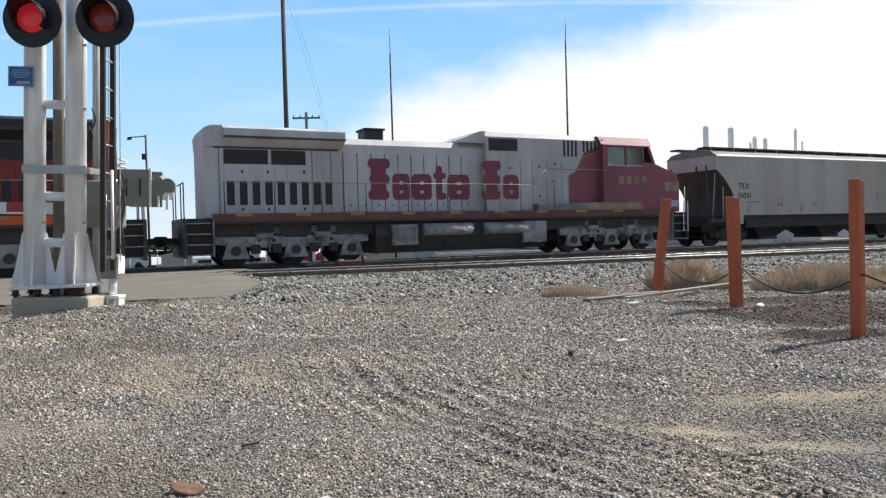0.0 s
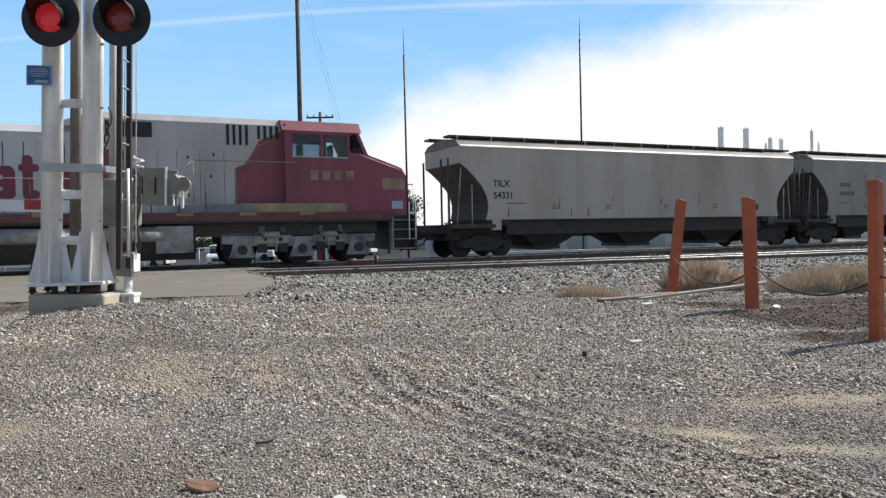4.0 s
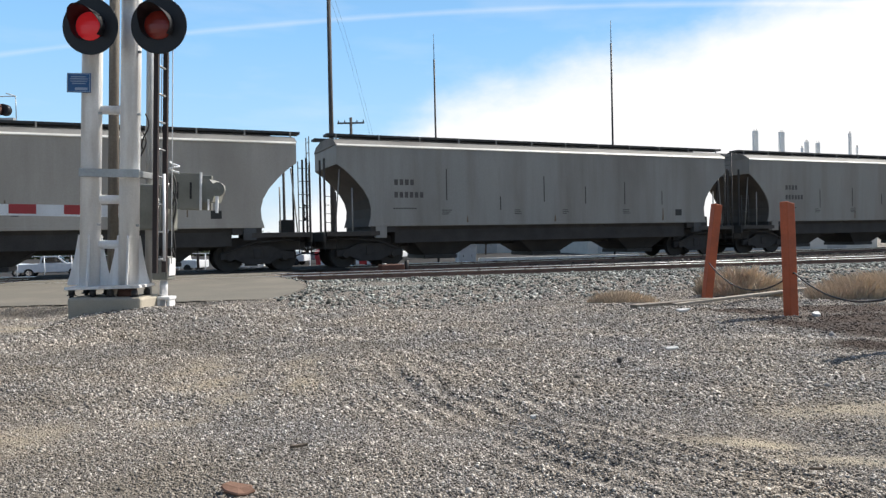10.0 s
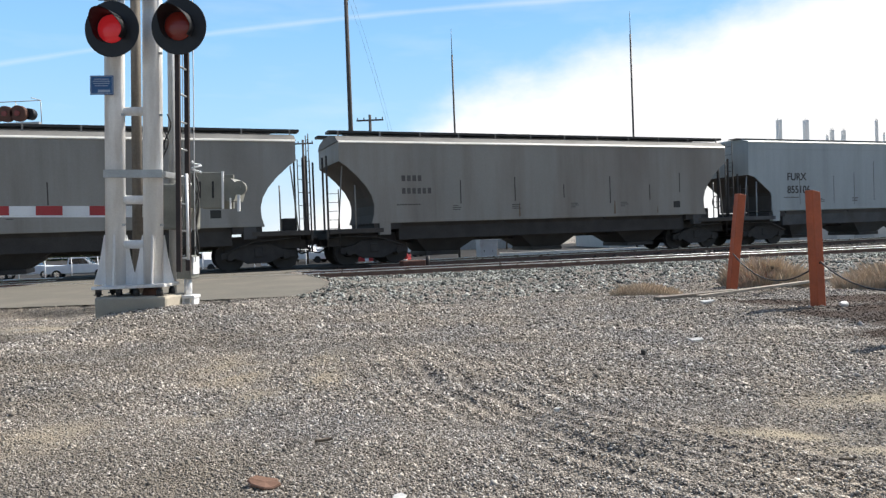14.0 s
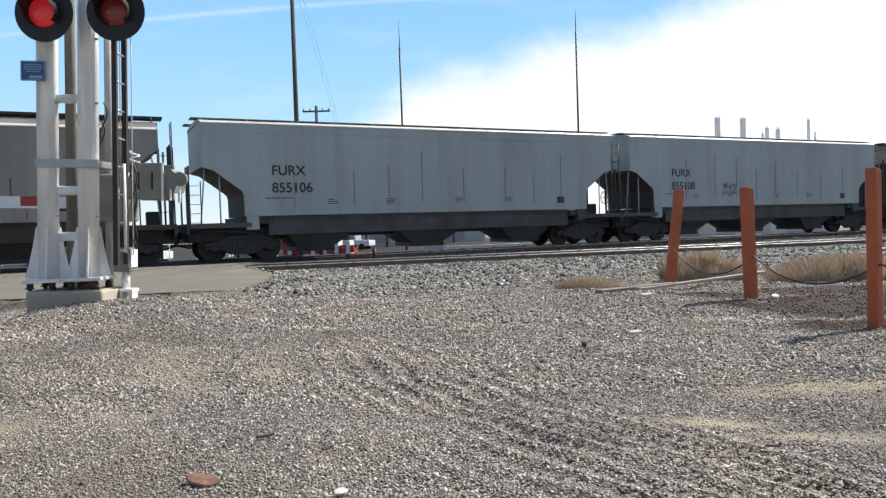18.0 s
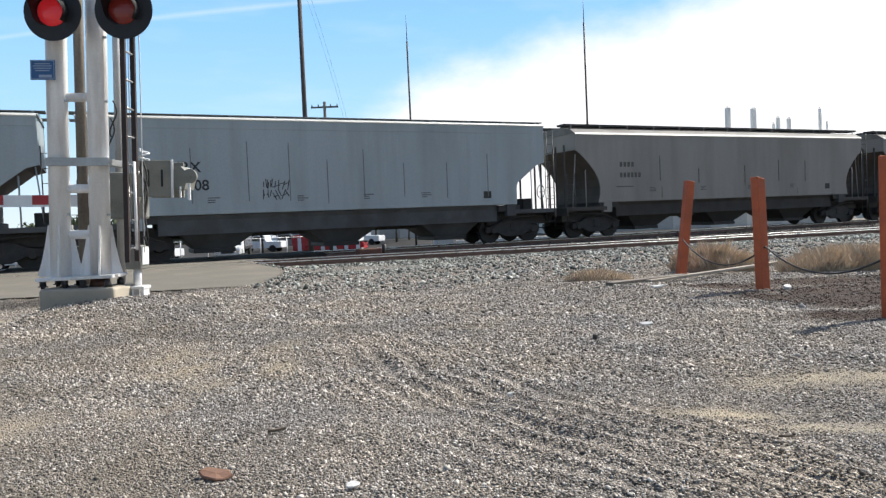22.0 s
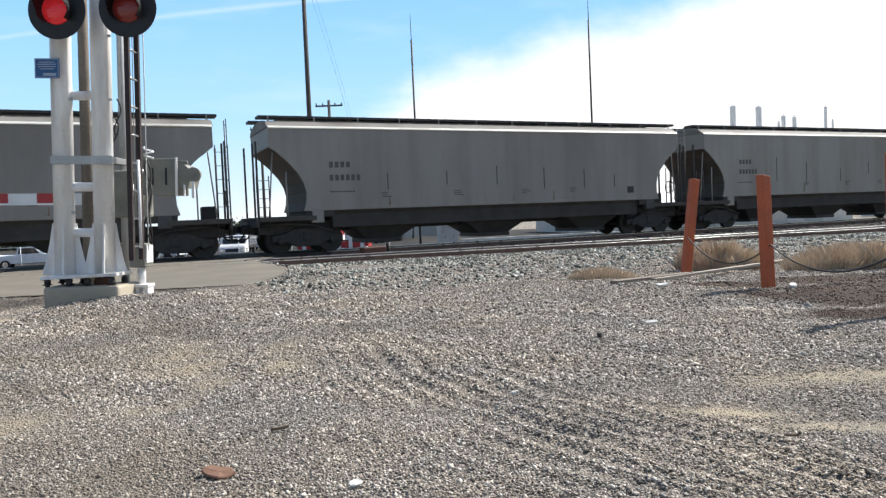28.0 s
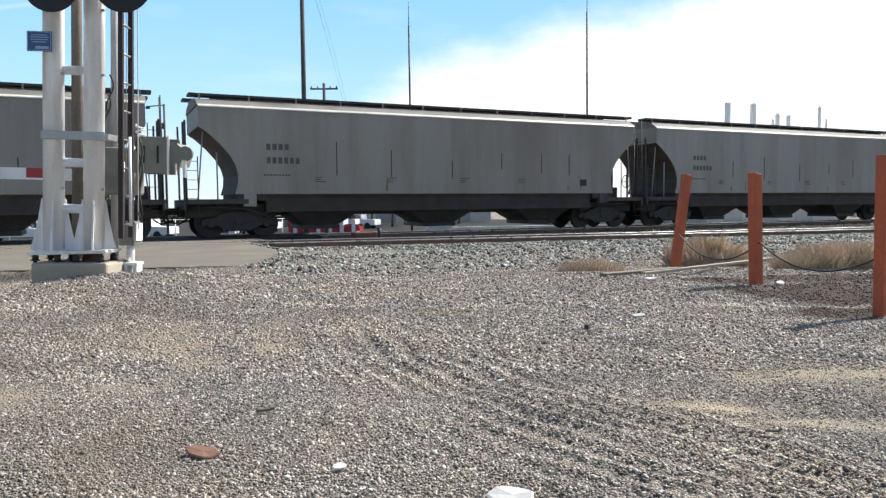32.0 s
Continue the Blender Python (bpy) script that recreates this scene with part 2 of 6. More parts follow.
M["lens_red"] = glow("lens_red", (0.16, 0.02, 0.015), 0.08)
M["lens_lit"] = glow("lens_lit", (0.40, 0.015, 0.02), 0.36)
# dirty bay paint, with underside shade and bluish skylight put into its colour
M["bay_dirt_shade"] = mat("bay_dirt_shade", (0.080, 0.086, 0.092), 0.8, 0, 0.35, 1.5, 30, 0.15, (0.05, 0.045, 0.04), 0.75)
# near-black tone that holds the shade beneath the wagons
M["under_shade"] = mat("under_shade", (0.042, 0.040, 0.039), 0.8, 0, 0.4, 2, 30, 0.2)
M["lot_asphalt"] = mat("lot_asphalt", (0.042, 0.040, 0.038), 0.95, 0, 0.25, 0.4, 20, 0.2, (0.07, 0.065, 0.058), 0.6, spec=0.1)
# mottled roof grey, darkened so the sunlit slope looks shaded
M["roof_shade_grey"] = mat("roof_shade_grey", (0.20, 0.195, 0.18), 0.75, 0, 0.3, 1.2, 30, 0.1, (0.10, 0.09, 0.08), 0.6)
M["board_pale"] = mat("board_pale", (0.34, 0.30, 0.245), 0.85, 0, 0.25, 4, 40, 0.3)
M["seam_dark"] = mat("seam_dark", (0.13, 0.14, 0.14), 0.8, 0, 0.4, 4, 30, 0.1)
M["sill_red"] = mat("sill_red", (0.125, 0.05, 0.05), 0.7, 0, 0.3, 2, 30, 0.1, (0.17, 0.095, 0.05), 0.75)
M["rust_stain"] = mat("rust_stain", (0.16, 0.12, 0.085), 0.85, 0, 0.35, 5, 40, 0.0)
M["faded_yellow"] = mat("faded_yellow", (0.29, 0.23, 0.15), 0.75, 0, 0.35, 3, 40, 0.1, (0.13, 0.09, 0.07), 0.7)
M["faded_blue"] = mat("faded_blue", (0.16, 0.18, 0.20), 0.7, 0, 0.3, 3, 40, 0.1, (0.10, 0.08, 0.07), 0.5)
M["panel_rubber"] = mat("panel_rubber", (0.045, 0.042, 0.038), 0.9, 0, 0.25, 2, 50, 0.3, (0.09, 0.08, 0.066), 0.5, per_object=0.2, spec=0.15)
M["clear_pane"] = clear_pane()
M["gate_grey"] = mat("gate_grey", (0.23, 0.23, 0.20), 0.6, 0, 0.2, 5, 60, 0.1, (0.10, 0.09, 0.08), 0.5)


# ---- mesh helpers ----
def part(name, bm, material, parent, label=""):
    me = bpy.data.meshes.new(name)
    bmesh.ops.recalc_face_normals(bm, faces=bm.faces)
    bm.to_mesh(me)
    bm.free()
    me.materials.append(M[material] if isinstance(material, str) else material)
    ob = new(name, me)
    if parent is not None:
        ob.parent = parent
    if label:
        tagged(ob, label)
    return ob


def thing(name, m, label, category, group="", kind=""):
    ob = new(name)
    ob.matrix_basis = m
    return tagged(ob, label, category, group, kind)


def box(bm, x0, x1, y0, y1, z0, z1, bevel=0.0):
    vs = [bm.verts.new(p) for p in ((x0, y0, z0), (x1, y0, z0), (x1, y1, z0), (x0, y1, z0),
                                    (x0, y0, z1), (x1, y0, z1), (x1, y1, z1), (x0, y1, z1))]
    fs = [bm.faces.new([vs[i] for i in q]) for q in
          ((3, 2, 1, 0), (4, 5, 6, 7), (0, 1, 5, 4), (1, 2, 6, 5), (2, 3, 7, 6), (3, 0, 4, 7))]
    if bevel:
        es = list({e for f in fs for e in f.edges})
        bmesh.ops.bevel(bm, geom=es, offset=bevel, segments=2, affect="EDGES", profile=0.5)
    return bm


def cyl(bm, a, b, r, r2=None, seg=14, caps=True):
    a, b = Vector(a), Vector(b)
    r2 = r if r2 is None else r2
    q = (b - a).to_track_quat("Z", "Y")
    ring = []
    for p, rr in ((a, r), (b, r2)):
        ring.append([bm.verts.new(p + q @ Vector((math.cos(k * math.tau / seg) * rr, math.sin(k * math.tau / seg) * rr, 0)))
                     for k in range(seg)])
    for k in range(seg):
        f = bm.faces.new((ring[0][k], ring[0][(k + 1) % seg], ring[1][(k + 1) % seg], ring[1][k]))
        f.smooth = True
    if caps:
        bm.faces.new(ring[0][::-1])
        bm.faces.new(ring[1])
    return bm


def prism(bm, pts, y0, y1, shift=None):
    """Extrudes an outline in x and z from y0 to y1."""
    a = [bm.verts.new((x, y0, z)) for x, z in pts]
    b = [bm.verts.new((x, y1, z)) for x, z in pts]
    bm.faces.new(a)
    bm.faces.new(b[::-1])
    for k in range(len(pts)):
        bm.faces.new((a[k], b[k], b[(k + 1) % len(pts)], a[(k + 1) % len(pts)]))
    return bm


def prism_x(bm, pts, x0, x1):
    """Extrudes an outline in y and z from x0 to x1."""
    a = [bm.verts.new((x0, y, z)) for y, z in pts]
    b = [bm.verts.new((x1, y, z)) for y, z in pts]
    bm.faces.new(a)
    bm.faces.new(b[::-1])
    for k in range(len(pts)):
        bm.faces.new((a[k], b[k], b[(k + 1) % len(pts)], a[(k + 1) % len(pts)]))
    return bm


def tube(bm, pts, r, seg=6):
    """One round bar bent along pts."""
    pts = [Vector(p) for p in pts]
    rings, side = [], None
    for k, p in enumerate(pts):
        d = (pts[min(k + 1, len(pts) - 1)] - pts[max(k - 1, 0)]).normalized()
        if side is None:
            side = d.orthogonal().normalized()
        side = (side - d * side.dot(d)).normalized()
        up = d.cross(side)
        rings.append([bm.verts.new(p + (side * math.cos(a) + up * math.sin(a)) * r) for a in (i * math.tau / seg for i in range(seg))])
    for lo, hi in zip(rings, rings[1:]):
        for i in range(seg):
            f = bm.faces.new((lo[i], lo[(i + 1) % seg], hi[(i + 1) % seg], hi[i]))
            f.smooth = True
    bm.faces.new(rings[0][::-1])
    bm.faces.new(rings[-1])


def B():
    return bmesh.new()


def text_bars(parent, name, rows, material, y):
    """Lettering too worn to read: rows of (x, z, width, height, count)."""
    bm = B()
    for x, z, w, h, count in rows:
        step = w / count
        for k in range(count):
            box(bm, x + k * step, x + (k + 0.68) * step, y - 0.004, y, z, z + h)
    return part(name, bm, material, parent)


def lettering(parent, words, x, z, size, material, y):
    cu = bpy.data.curves.new("lettering", "FONT")
    cu.body, cu.size, cu.extrude, cu.offset = words, size, 0.002, 0.008
    tmp = bpy.data.objects.new("lettering", cu)
    scene.collection.objects.link(tmp)
    bpy.context.view_layer.update()
    me = bpy.data.meshes.new_from_object(tmp)
    bpy.data.objects.remove(tmp)
    me.transform(pose(x, y, z, 90, 0, 0))
    me.materials.clear()
    me.materials.append(M[material])
    ob = new("lettering", me)
    ob.parent = parent
    return ob


# ---- sky backdrop ----
def sky_material():
    m = bpy.data.materials.new("sky_backdrop")
    m.use_nodes = True
    nt = m.node_tree
    n, l = nt.nodes, nt.links
    n.remove(n["Principled BSDF"])
    em = n.new("ShaderNodeEmission")
    l.new(em.outputs[0], n["Material Output"].inputs[0])
    uv = n.new("ShaderNodeUVMap")
    sep = n.new("ShaderNodeSeparateXYZ")
    l.new(uv.outputs[0], sep.inputs[0])

    def mth(op, a, b, c=None):
        q = n.new("ShaderNodeMath")
        q.operation = op
        for i, v in enumerate((a, b, c)):
            if v is None:
                continue
            if isinstance(v, (int, float)):
                q.inputs[i].default_value = v
            else:
                l.new(v, q.inputs[i])
        return q.outputs[0]

    az, el = sep.outputs[0], sep.outputs[1]        # in tens of degrees
    blue = n.new("ShaderNodeValToRGB")
    e = blue.color_ramp.elements
    e[0].position, e[0].color = 0.0, (0.60, 0.68, 0.72, 1)
    e[1].position, e[1].color = 1.0, (0.18, 0.38, 0.65, 1)
    k = e.new(0.35)
    k.color = (0.345, 0.57, 0.785, 1)
    k = e.new(0.7)
    k.color = (0.235, 0.475, 0.785, 1)
    l.new(mth("DIVIDE", el, 2.2), blue.inputs[0])
    mp = n.new("ShaderNodeMapping")
    l.new(uv.outputs[0], mp.inputs[0])
    mp.inputs["Scale"].default_value = (1, 1.6, 1)
    nz = n.new("ShaderNodeTexNoise")
    nz.inputs["Scale"].default_value, nz.inputs["Detail"].default_value, nz.inputs["Roughness"].default_value = 1.5, 9, 0.62
    l.new(mp.outputs[0], nz.inputs["Vector"])
    # the cloud fills the sky right of a slanting edge
    edge = mth("SUBTRACT", mth("MULTIPLY_ADD", az, 0.21, 1.03), mth("MULTIPLY_ADD", mth("MAXIMUM", mth("SUBTRACT", -0.15, az), 0.0), 0.55, el))
    soft = mth("MULTIPLY_ADD", mth("SUBTRACT", nz.outputs["Fac"], 0.5), 0.5, edge)
    cl = n.new("ShaderNodeMapRange")
    cl.interpolation_type = "SMOOTHSTEP"
    l.new(soft, cl.inputs["Value"])
    cl.inputs["From Min"].default_value, cl.inputs["From Max"].default_value = -0.30, 0.22
    # thin veils
    mp2 = n.new("ShaderNodeMapping")
    mp2.inputs["Scale"].default_value = (0.7, 3.0, 1)
    mp2.inputs["Rotation"].default_value = (0, 0, radians(8))
    l.new(uv.outputs[0], mp2.inputs[0])
    nz2 = n.new("ShaderNodeTexNoise")
    nz2.inputs["Scale"].default_value, nz2.inputs["Detail"].default_value = 1.3, 8
    l.new(mp2.outputs[0], nz2.inputs["Vector"])
    veil = mth("MULTIPLY", mth("MAXIMUM", mth("SUBTRACT", nz2.outputs["Fac"], 0.5), 0), 0.6)
    # a vapour trail
    line = mth("ABSOLUTE", mth("SUBTRACT", el, mth("ADD", mth("MULTIPLY_ADD", az, 0.022, 1.725),
                                                   mth("MULTIPLY", mth("MULTIPLY", az, az), -0.035))), 0)
    trail = n.new("ShaderNodeMapRange")
    l.new(mth("MULTIPLY_ADD", nz.outputs["Fac"], 0.03, line), trail.inputs["Value"])
    trail.inputs["From Min"].default_value, trail.inputs["From Max"].default_value = 0.042, 0.012
    trail.inputs["To Min"].default_value, trail.inputs["To Max"].default_value = 0.0, 0.24
    cover = mth("MINIMUM", mth("ADD", mth("ADD", cl.outputs[0], veil), trail.outputs[0]), 1.0)
    mix = n.new("ShaderNodeMix")
    mix.data_type = "RGBA"
    l.new(cover, mix.inputs["Factor"])
    l.new(blue.outputs[0], mix.inputs["A"])
    mix.inputs["B"].default_value = (0.80, 0.80, 0.80, 1)
    l.new(mix.outputs["Result"], em.inputs[0])
    return m


def sky_sheet():
    R, rows, cols = 2400.0, 16, 48
    vs, uvs, fs = [], [], []
    for j in range(rows + 1):
        el = radians(-1.0 + 30 * j / rows)
        for i in range(cols + 1):
            az = radians(-70 + 140 * i / cols)
            vs.append((R * math.sin(az) * math.cos(el), R * math.cos(az) * math.cos(el), R * math.sin(el)))
            uvs.append((math.degrees(az) / 10, math.degrees(el) / 10))
    for j in range(rows):
        for i in range(cols):
            a = j * (cols + 1) + i
            fs.append((a, a + cols + 1, a + cols + 2, a + 1))
    me = bpy.data.meshes.new("backdrop")
    me.from_pydata(vs, [], fs)
    layer = me.uv_layers.new(name="UVMap")
    for lp in me.loops:
        layer.data[lp.index].uv = uvs[lp.vertex_index]
    me.materials.append(sky_material())
    ob = new("backdrop", me)
    ob.visible_shadow = False
    tagged(ob, "blue sky with a white cloud bank and a vapour trail", "sky", kind="structure")


sky_sheet()


# ---- ground ----
def smooth(a, b, v):
    v = np.clip((v - a) / (b - a), 0, 1)
    return v * v * (3 - 2 * v)


def lumps(x, y, size, seed):
    """Smooth uneven height, about -1 to 1."""
    rs = np.random.RandomState(seed)
    out = np.zeros_like(x)
    for k in range(7):
        a, p, f = rs.uniform(0, math.tau), rs.uniform(0, math.tau), rs.uniform(0.6, 1.6) / size
        out += np.sin((x * math.cos(a) + y * math.sin(a)) * math.tau * f + p)
    return out / 4


def track_n(x, y):
    return (x - ORIGIN.x) * V.x + (y - ORIGIN.y) * V.y


def siding_m(x, y):
    return (x - SIDING.x) * SIDING_V.x + (y - SIDING.y) * SIDING_V.y


def road_mask(x, y, near=0.08, into=-0.08):
    """1 on the asphalt, 0 beside it."""
    edge = -3.40 - 0.055 * np.clip(y - 14, 0, 6.8) ** 2
    edge = edge - 6.0 * smooth(12.75, 11.6, y)
    left = -12.5 + 0 * y
    return smooth(edge + near, edge + into, x) * smooth(left - 0.1, left + 0.1, x)


def ground_z(x, y):
    x, y = np.asarray(x, float), np.asarray(y, float)
    n = track_n(x, y)
    z = 0.12 + 0.035 * lumps(x, y, 2.6, 3) + 0.012 * lumps(x, y, 0.7, 5)
    z = z + 0.18 * np.exp(-((np.minimum(x + 3.9, 0) / 0.55 + np.maximum(x + 3.9, 0) / 1.9) ** 2 + ((y - 7.7) / 1.3) ** 2))
    z = z - 0.14 * smooth(8.4, 10.8, y) * (1 - smooth(0.0, 2.2, x))
    z = z - 0.17 * smooth(-4.3, -4.75, x) * smooth(6.0, 7.4, y)
    # tyre ruts
    u = np.clip(4.47 - y, -3, 2.6)
    across = x - (-0.13 + 0.36 * u + 0.10 * u * u * (u > 0))
    rut = np.exp(-((across + 0.08) / 0.55) ** 2) * smooth(6.4, 4.6, y) * smooth(1.2, 2.2, y)
    z = z + 0.0140 * (1 + 0.6 * smooth(3.4, 2.4, y)) * rut * np.cos((across + 0.05 * lumps(x, y, 0.9, 31)) * math.tau / 0.17) * (0.75 + 0.75 * lumps(x, y, 0.8, 17))
    # down to the ballast beside the tracks
    m = siding_m(x, y)
    k = smooth(-7.5, -2.4, m)
    z = z * (1 - k) + (-0.172 - 0.09 * smooth(-1.25, -2.3, m) + 0.008 * lumps(x, y, 1.1, 9)) * k
    # the lot beyond is lower
    far = smooth(3.6, 10.0, n)
    z = z * (1 - far) + (-1.9) * far
    r = road_mask(x, y, 1.0, 0.05) * (1 - smooth(3.3, 3.8, n))
    z = z * (1 - r) + np.where(np.abs(m) < 1.5, -0.012, -0.03) * r
    return z


SOIL = ((-1.75, 4.75, 0.30, 0.42), (-1.38, 4.15, 0.22, 0.30), (-1.95, 5.3, 0.35, 0.5), (-1.05, 4.6, 0.16, 0.35), (-1.55, 3.75, 0.25, 0.25), (-2.1, 3.3, 0.25, 0.4), (-1.2, 5.3, 0.2, 0.4))
STREAKS = ((-6.3, 9.7, 1.3, 0.9), (2.05, 3.72, 0.62, 0.24), (2.6, 3.50, 0.55, 0.22), (1.28, 3.18, 0.42, 0.10), (1.66, 2.96, 0.45, 0.11), (2.05, 2.78, 0.4, 0.12))
DUST = ((-5.4, 8.2, 1.4, 0.9), (0.9, 9.5, 1.3, 0.32), (-1.5, 2.6, 1.0, 0.7), (-3.2, 5.2, 1.0, 1.0), (-2.6, 4.0, 0.7, 0.6), (-0.4, 5.9, 1.3, 0.45), (-2.4, 6.2, 0.9, 0.5))
EARTH = ((3.9, 7.25, 1.0, 0.6), (4.5, 8.35, 0.9, 0.4), (3.95, 7.0, 0.75, 0.95), (3.25, 8.2, 0.6, 0.3), (4.6, 7.6, 0.8, 0.5), (3.35, 5.75, 0.6, 0.3))


def patch_mask(n, l, vector, patches, amount):
    """A soft mask over oval stretches of ground, broken up by noise."""
    total = None
    for (cx, cy, rx, ry) in patches:
        mp = n.new("ShaderNodeMapping")
        mp.inputs["Location"].default_value = (-cx / rx, -cy / ry, 0)
        mp.inputs["Scale"].default_value = (1 / rx, 1 / ry, 0)
        l.new(vector, mp.inputs[0])
        ln = n.new("ShaderNodeVectorMath")
        ln.operation = "LENGTH"
        l.new(mp.outputs[0], ln.inputs[0])
        mr = n.new("ShaderNodeMapRange")
        mr.interpolation_type = "SMOOTHSTEP"
        mr.inputs["From Min"].default_value, mr.inputs["From Max"].default_value = 1.35, 0.15
        l.new(ln.outputs["Value"], mr.inputs["Value"])
        if total is None:
            total = mr.outputs[0]
        else:
            q = n.new("ShaderNodeMath")
            q.operation = "MAXIMUM"
            l.new(total, q.inputs[0])
            l.new(mr.outputs[0], q.inputs[1])
            total = q.outputs[0]
    nz = n.new("ShaderNodeTexNoise")
    nz.inputs["Scale"].default_value, nz.inputs["Detail"].default_value = 2.6, 8
    l.new(vector, nz.inputs["Vector"])
    mr = n.new("ShaderNodeMapRange")
    mr.inputs["From Min"].default_value, mr.inputs["From Max"].default_value = 0.26, 0.52
    mr.inputs["To Max"].default_value = amount
    l.new(nz.outputs["Fac"], mr.inputs["Value"])
    q = n.new("ShaderNodeMath")
    q.operation = "MULTIPLY"
    l.new(total, q.inputs[0])
    l.new(mr.outputs[0], q.inputs[1])
    return q.outputs[0]


def patched(n, l, vector, color, amounts):
    for patches, tone, amount in zip((SOIL, STREAKS, DUST, EARTH), ((0.36, 0.31, 0.235), (0.39, 0.34, 0.258), (0.150, 0.134, 0.112), (0.085, 0.064, 0.052)), amounts):
        mx = n.new("ShaderNodeMix")
        mx.data_type = "RGBA"
        mx.inputs["B"].default_value = (*tone, 1)
        l.new(patch_mask(n, l, vector, patches, amount), mx.inputs["Factor"])
        l.new(color, mx.inputs["A"])
        color = mx.outputs["Result"]
    big = n.new("ShaderNodeTexNoise")
    big.inputs["Scale"].default_value, big.inputs["Detail"].default_value = 1.3, 6
    l.new(vector, big.inputs["Vector"])
    hue = n.new("ShaderNodeMix")
    hue.data_type, hue.blend_type = "RGBA", "MULTIPLY"
    hue.inputs["Factor"].default_value = 1.0
    tone = n.new("ShaderNodeValToRGB")
    tone.color_ramp.elements[0].position, tone.color_ramp.elements[0].color = 0.33, (0.81, 0.83, 0.865, 1)
    tone.color_ramp.elements[1].position, tone.color_ramp.elements[1].color = 0.67, (1.08, 1.045, 0.99, 1)
    l.new(big.outputs["Fac"], tone.inputs[0])
    l.new(color, hue.inputs["A"])
    l.new(tone.outputs[0], hue.inputs["B"])
    return hue.outputs["Result"]


def ground_material():
    m = bpy.data.materials.new("gravel_ground")
    m.use_nodes = True
    nt = m.node_tree
    n, l = nt.nodes, nt.links
    b = n["Principled BSDF"]
    b.inputs["Roughness"].default_value = 0.95
    b.inputs["Specular IOR Level"].default_value = 0.2
    tc = n.new("ShaderNodeTexCoord")
    vor = n.new("ShaderNodeTexVoronoi")
    vor.inputs["Scale"].default_value = 105
    l.new(tc.outputs["Object"], vor.inputs["Vector"])
    stone = n.new("ShaderNodeValToRGB")
    e = stone.color_ramp.elements
    e[0].color, e[1].color = (0.06, 0.054, 0.047, 1), (0.42, 0.375, 0.32, 1)
    sepc = n.new("ShaderNodeSeparateColor")
    l.new(vor.outputs["Color"], sepc.inputs[0])
    l.new(sepc.outputs[0], stone.inputs[0])
    l.new(patched(n, l, tc.outputs["Object"], stone.outputs[0], (0.85, 1.0, 0.6, 2.2)), b.inputs["Base Color"])
    bp = n.new("ShaderNodeBump")
    bp.inputs["Strength"].default_value, bp.inputs["Distance"].default_value = 0.8, 0.02
    inv = n.new("ShaderNodeMath")
    inv.operation = "SUBTRACT"
    inv.inputs[0].default_value = 1.0
    l.new(vor.outputs["Distance"], inv.inputs[1])
    l.new(inv.outputs[0], bp.inputs["Height"])
    l.new(bp.outputs[0], b.inputs["Normal"])
    return m


def ground_sheet():
    def axis(lo, hi, fine_lo, fine_hi, step):
        out = list(np.arange(fine_lo, fine_hi, step))
        g, v = step, fine_hi
        while v < hi:
            out.append(v)
            g *= 1.22
            v += g
        out.append(hi)
        g, v = step, fine_lo
        left = []
        while v > lo:
            g *= 1.22
            v -= g
            left.append(max(v, lo))
        return np.array(left[::-1] + out)
    xs, ys = axis(-2600, 2600, -7, 7, 0.055), axis(-2600, 2600, 0.4, 13, 0.055)
    gx, gy = np.meshgrid(xs, ys)
    gz = ground_z(gx, gy) - 0.035 * road_mask(gx, gy, -0.06, -0.2) * (track_n(gx, gy) < 3.3)
    nx, ny = len(xs), len(ys)
    me = bpy.data.meshes.new("ground")
    idx = np.arange(nx * ny).reshape(ny, nx)
    quads = np.stack([idx[:-1, :-1], idx[:-1, 1:], idx[1:, 1:], idx[1:, :-1]], -1).reshape(-1, 4)
    me.vertices.add(nx * ny)
    me.vertices.foreach_set("co", np.stack([gx, gy, gz], -1).astype(np.float32).ravel())
    me.loops.add(quads.size)
    me.loops.foreach_set("vertex_index", quads.ravel().astype(np.int32))
    me.polygons.add(len(quads))
    me.polygons.foreach_set("loop_start", np.arange(0, quads.size, 4, dtype=np.int32))
    me.polygons.foreach_set("use_smooth", np.ones(len(quads), bool))
    me.update(calc_edges=True)
    me.materials.append(ground_material())
    tagged(new("ground", me), "grey crushed gravel yard with tan soil patches and tyre ruts", "ground", kind="structure")


ground_sheet()

M["asphalt"] = mat("asphalt", (0.150, 0.138, 0.112), 0.92, 0, 0.16, 1.2, 90, 0.3, (0.235, 0.205, 0.165), 0.5)


def road_sheet():
    xs, ys = np.arange(-12.6, -2.6, 0.07), np.arange(6, 32, 0.09)
    gx, gy = np.meshgrid(xs, ys)
    keep = (road_mask(gx, gy) > 0.3) & (track_n(gx, gy) < 3.3)
    z = ground_z(gx, gy) + 0.012
    bm = B()
    vs = {}
    for j in range(len(ys) - 1):
        for i in range(len(xs) - 1):
            if keep[j:j + 2, i:i + 2].all():
                q = []
                for a, c in ((j, i), (j, i + 1), (j + 1, i + 1), (j + 1, i)):
                    if (a, c) not in vs:
                        vs[a, c] = bm.verts.new((xs[c], ys[a], z[a, c]))
                    q.append(vs[a, c])
                f = bm.faces.new(q)
                f.smooth = True
    ob = part("road", bm, "asphalt", None)
    tagged(ob, "worn dusty grey asphalt road over the level crossing", "road", kind="structure")


road_sheet()
bm = B()
box(bm, -90, 40, 46, 135, -1.95, -1.885)
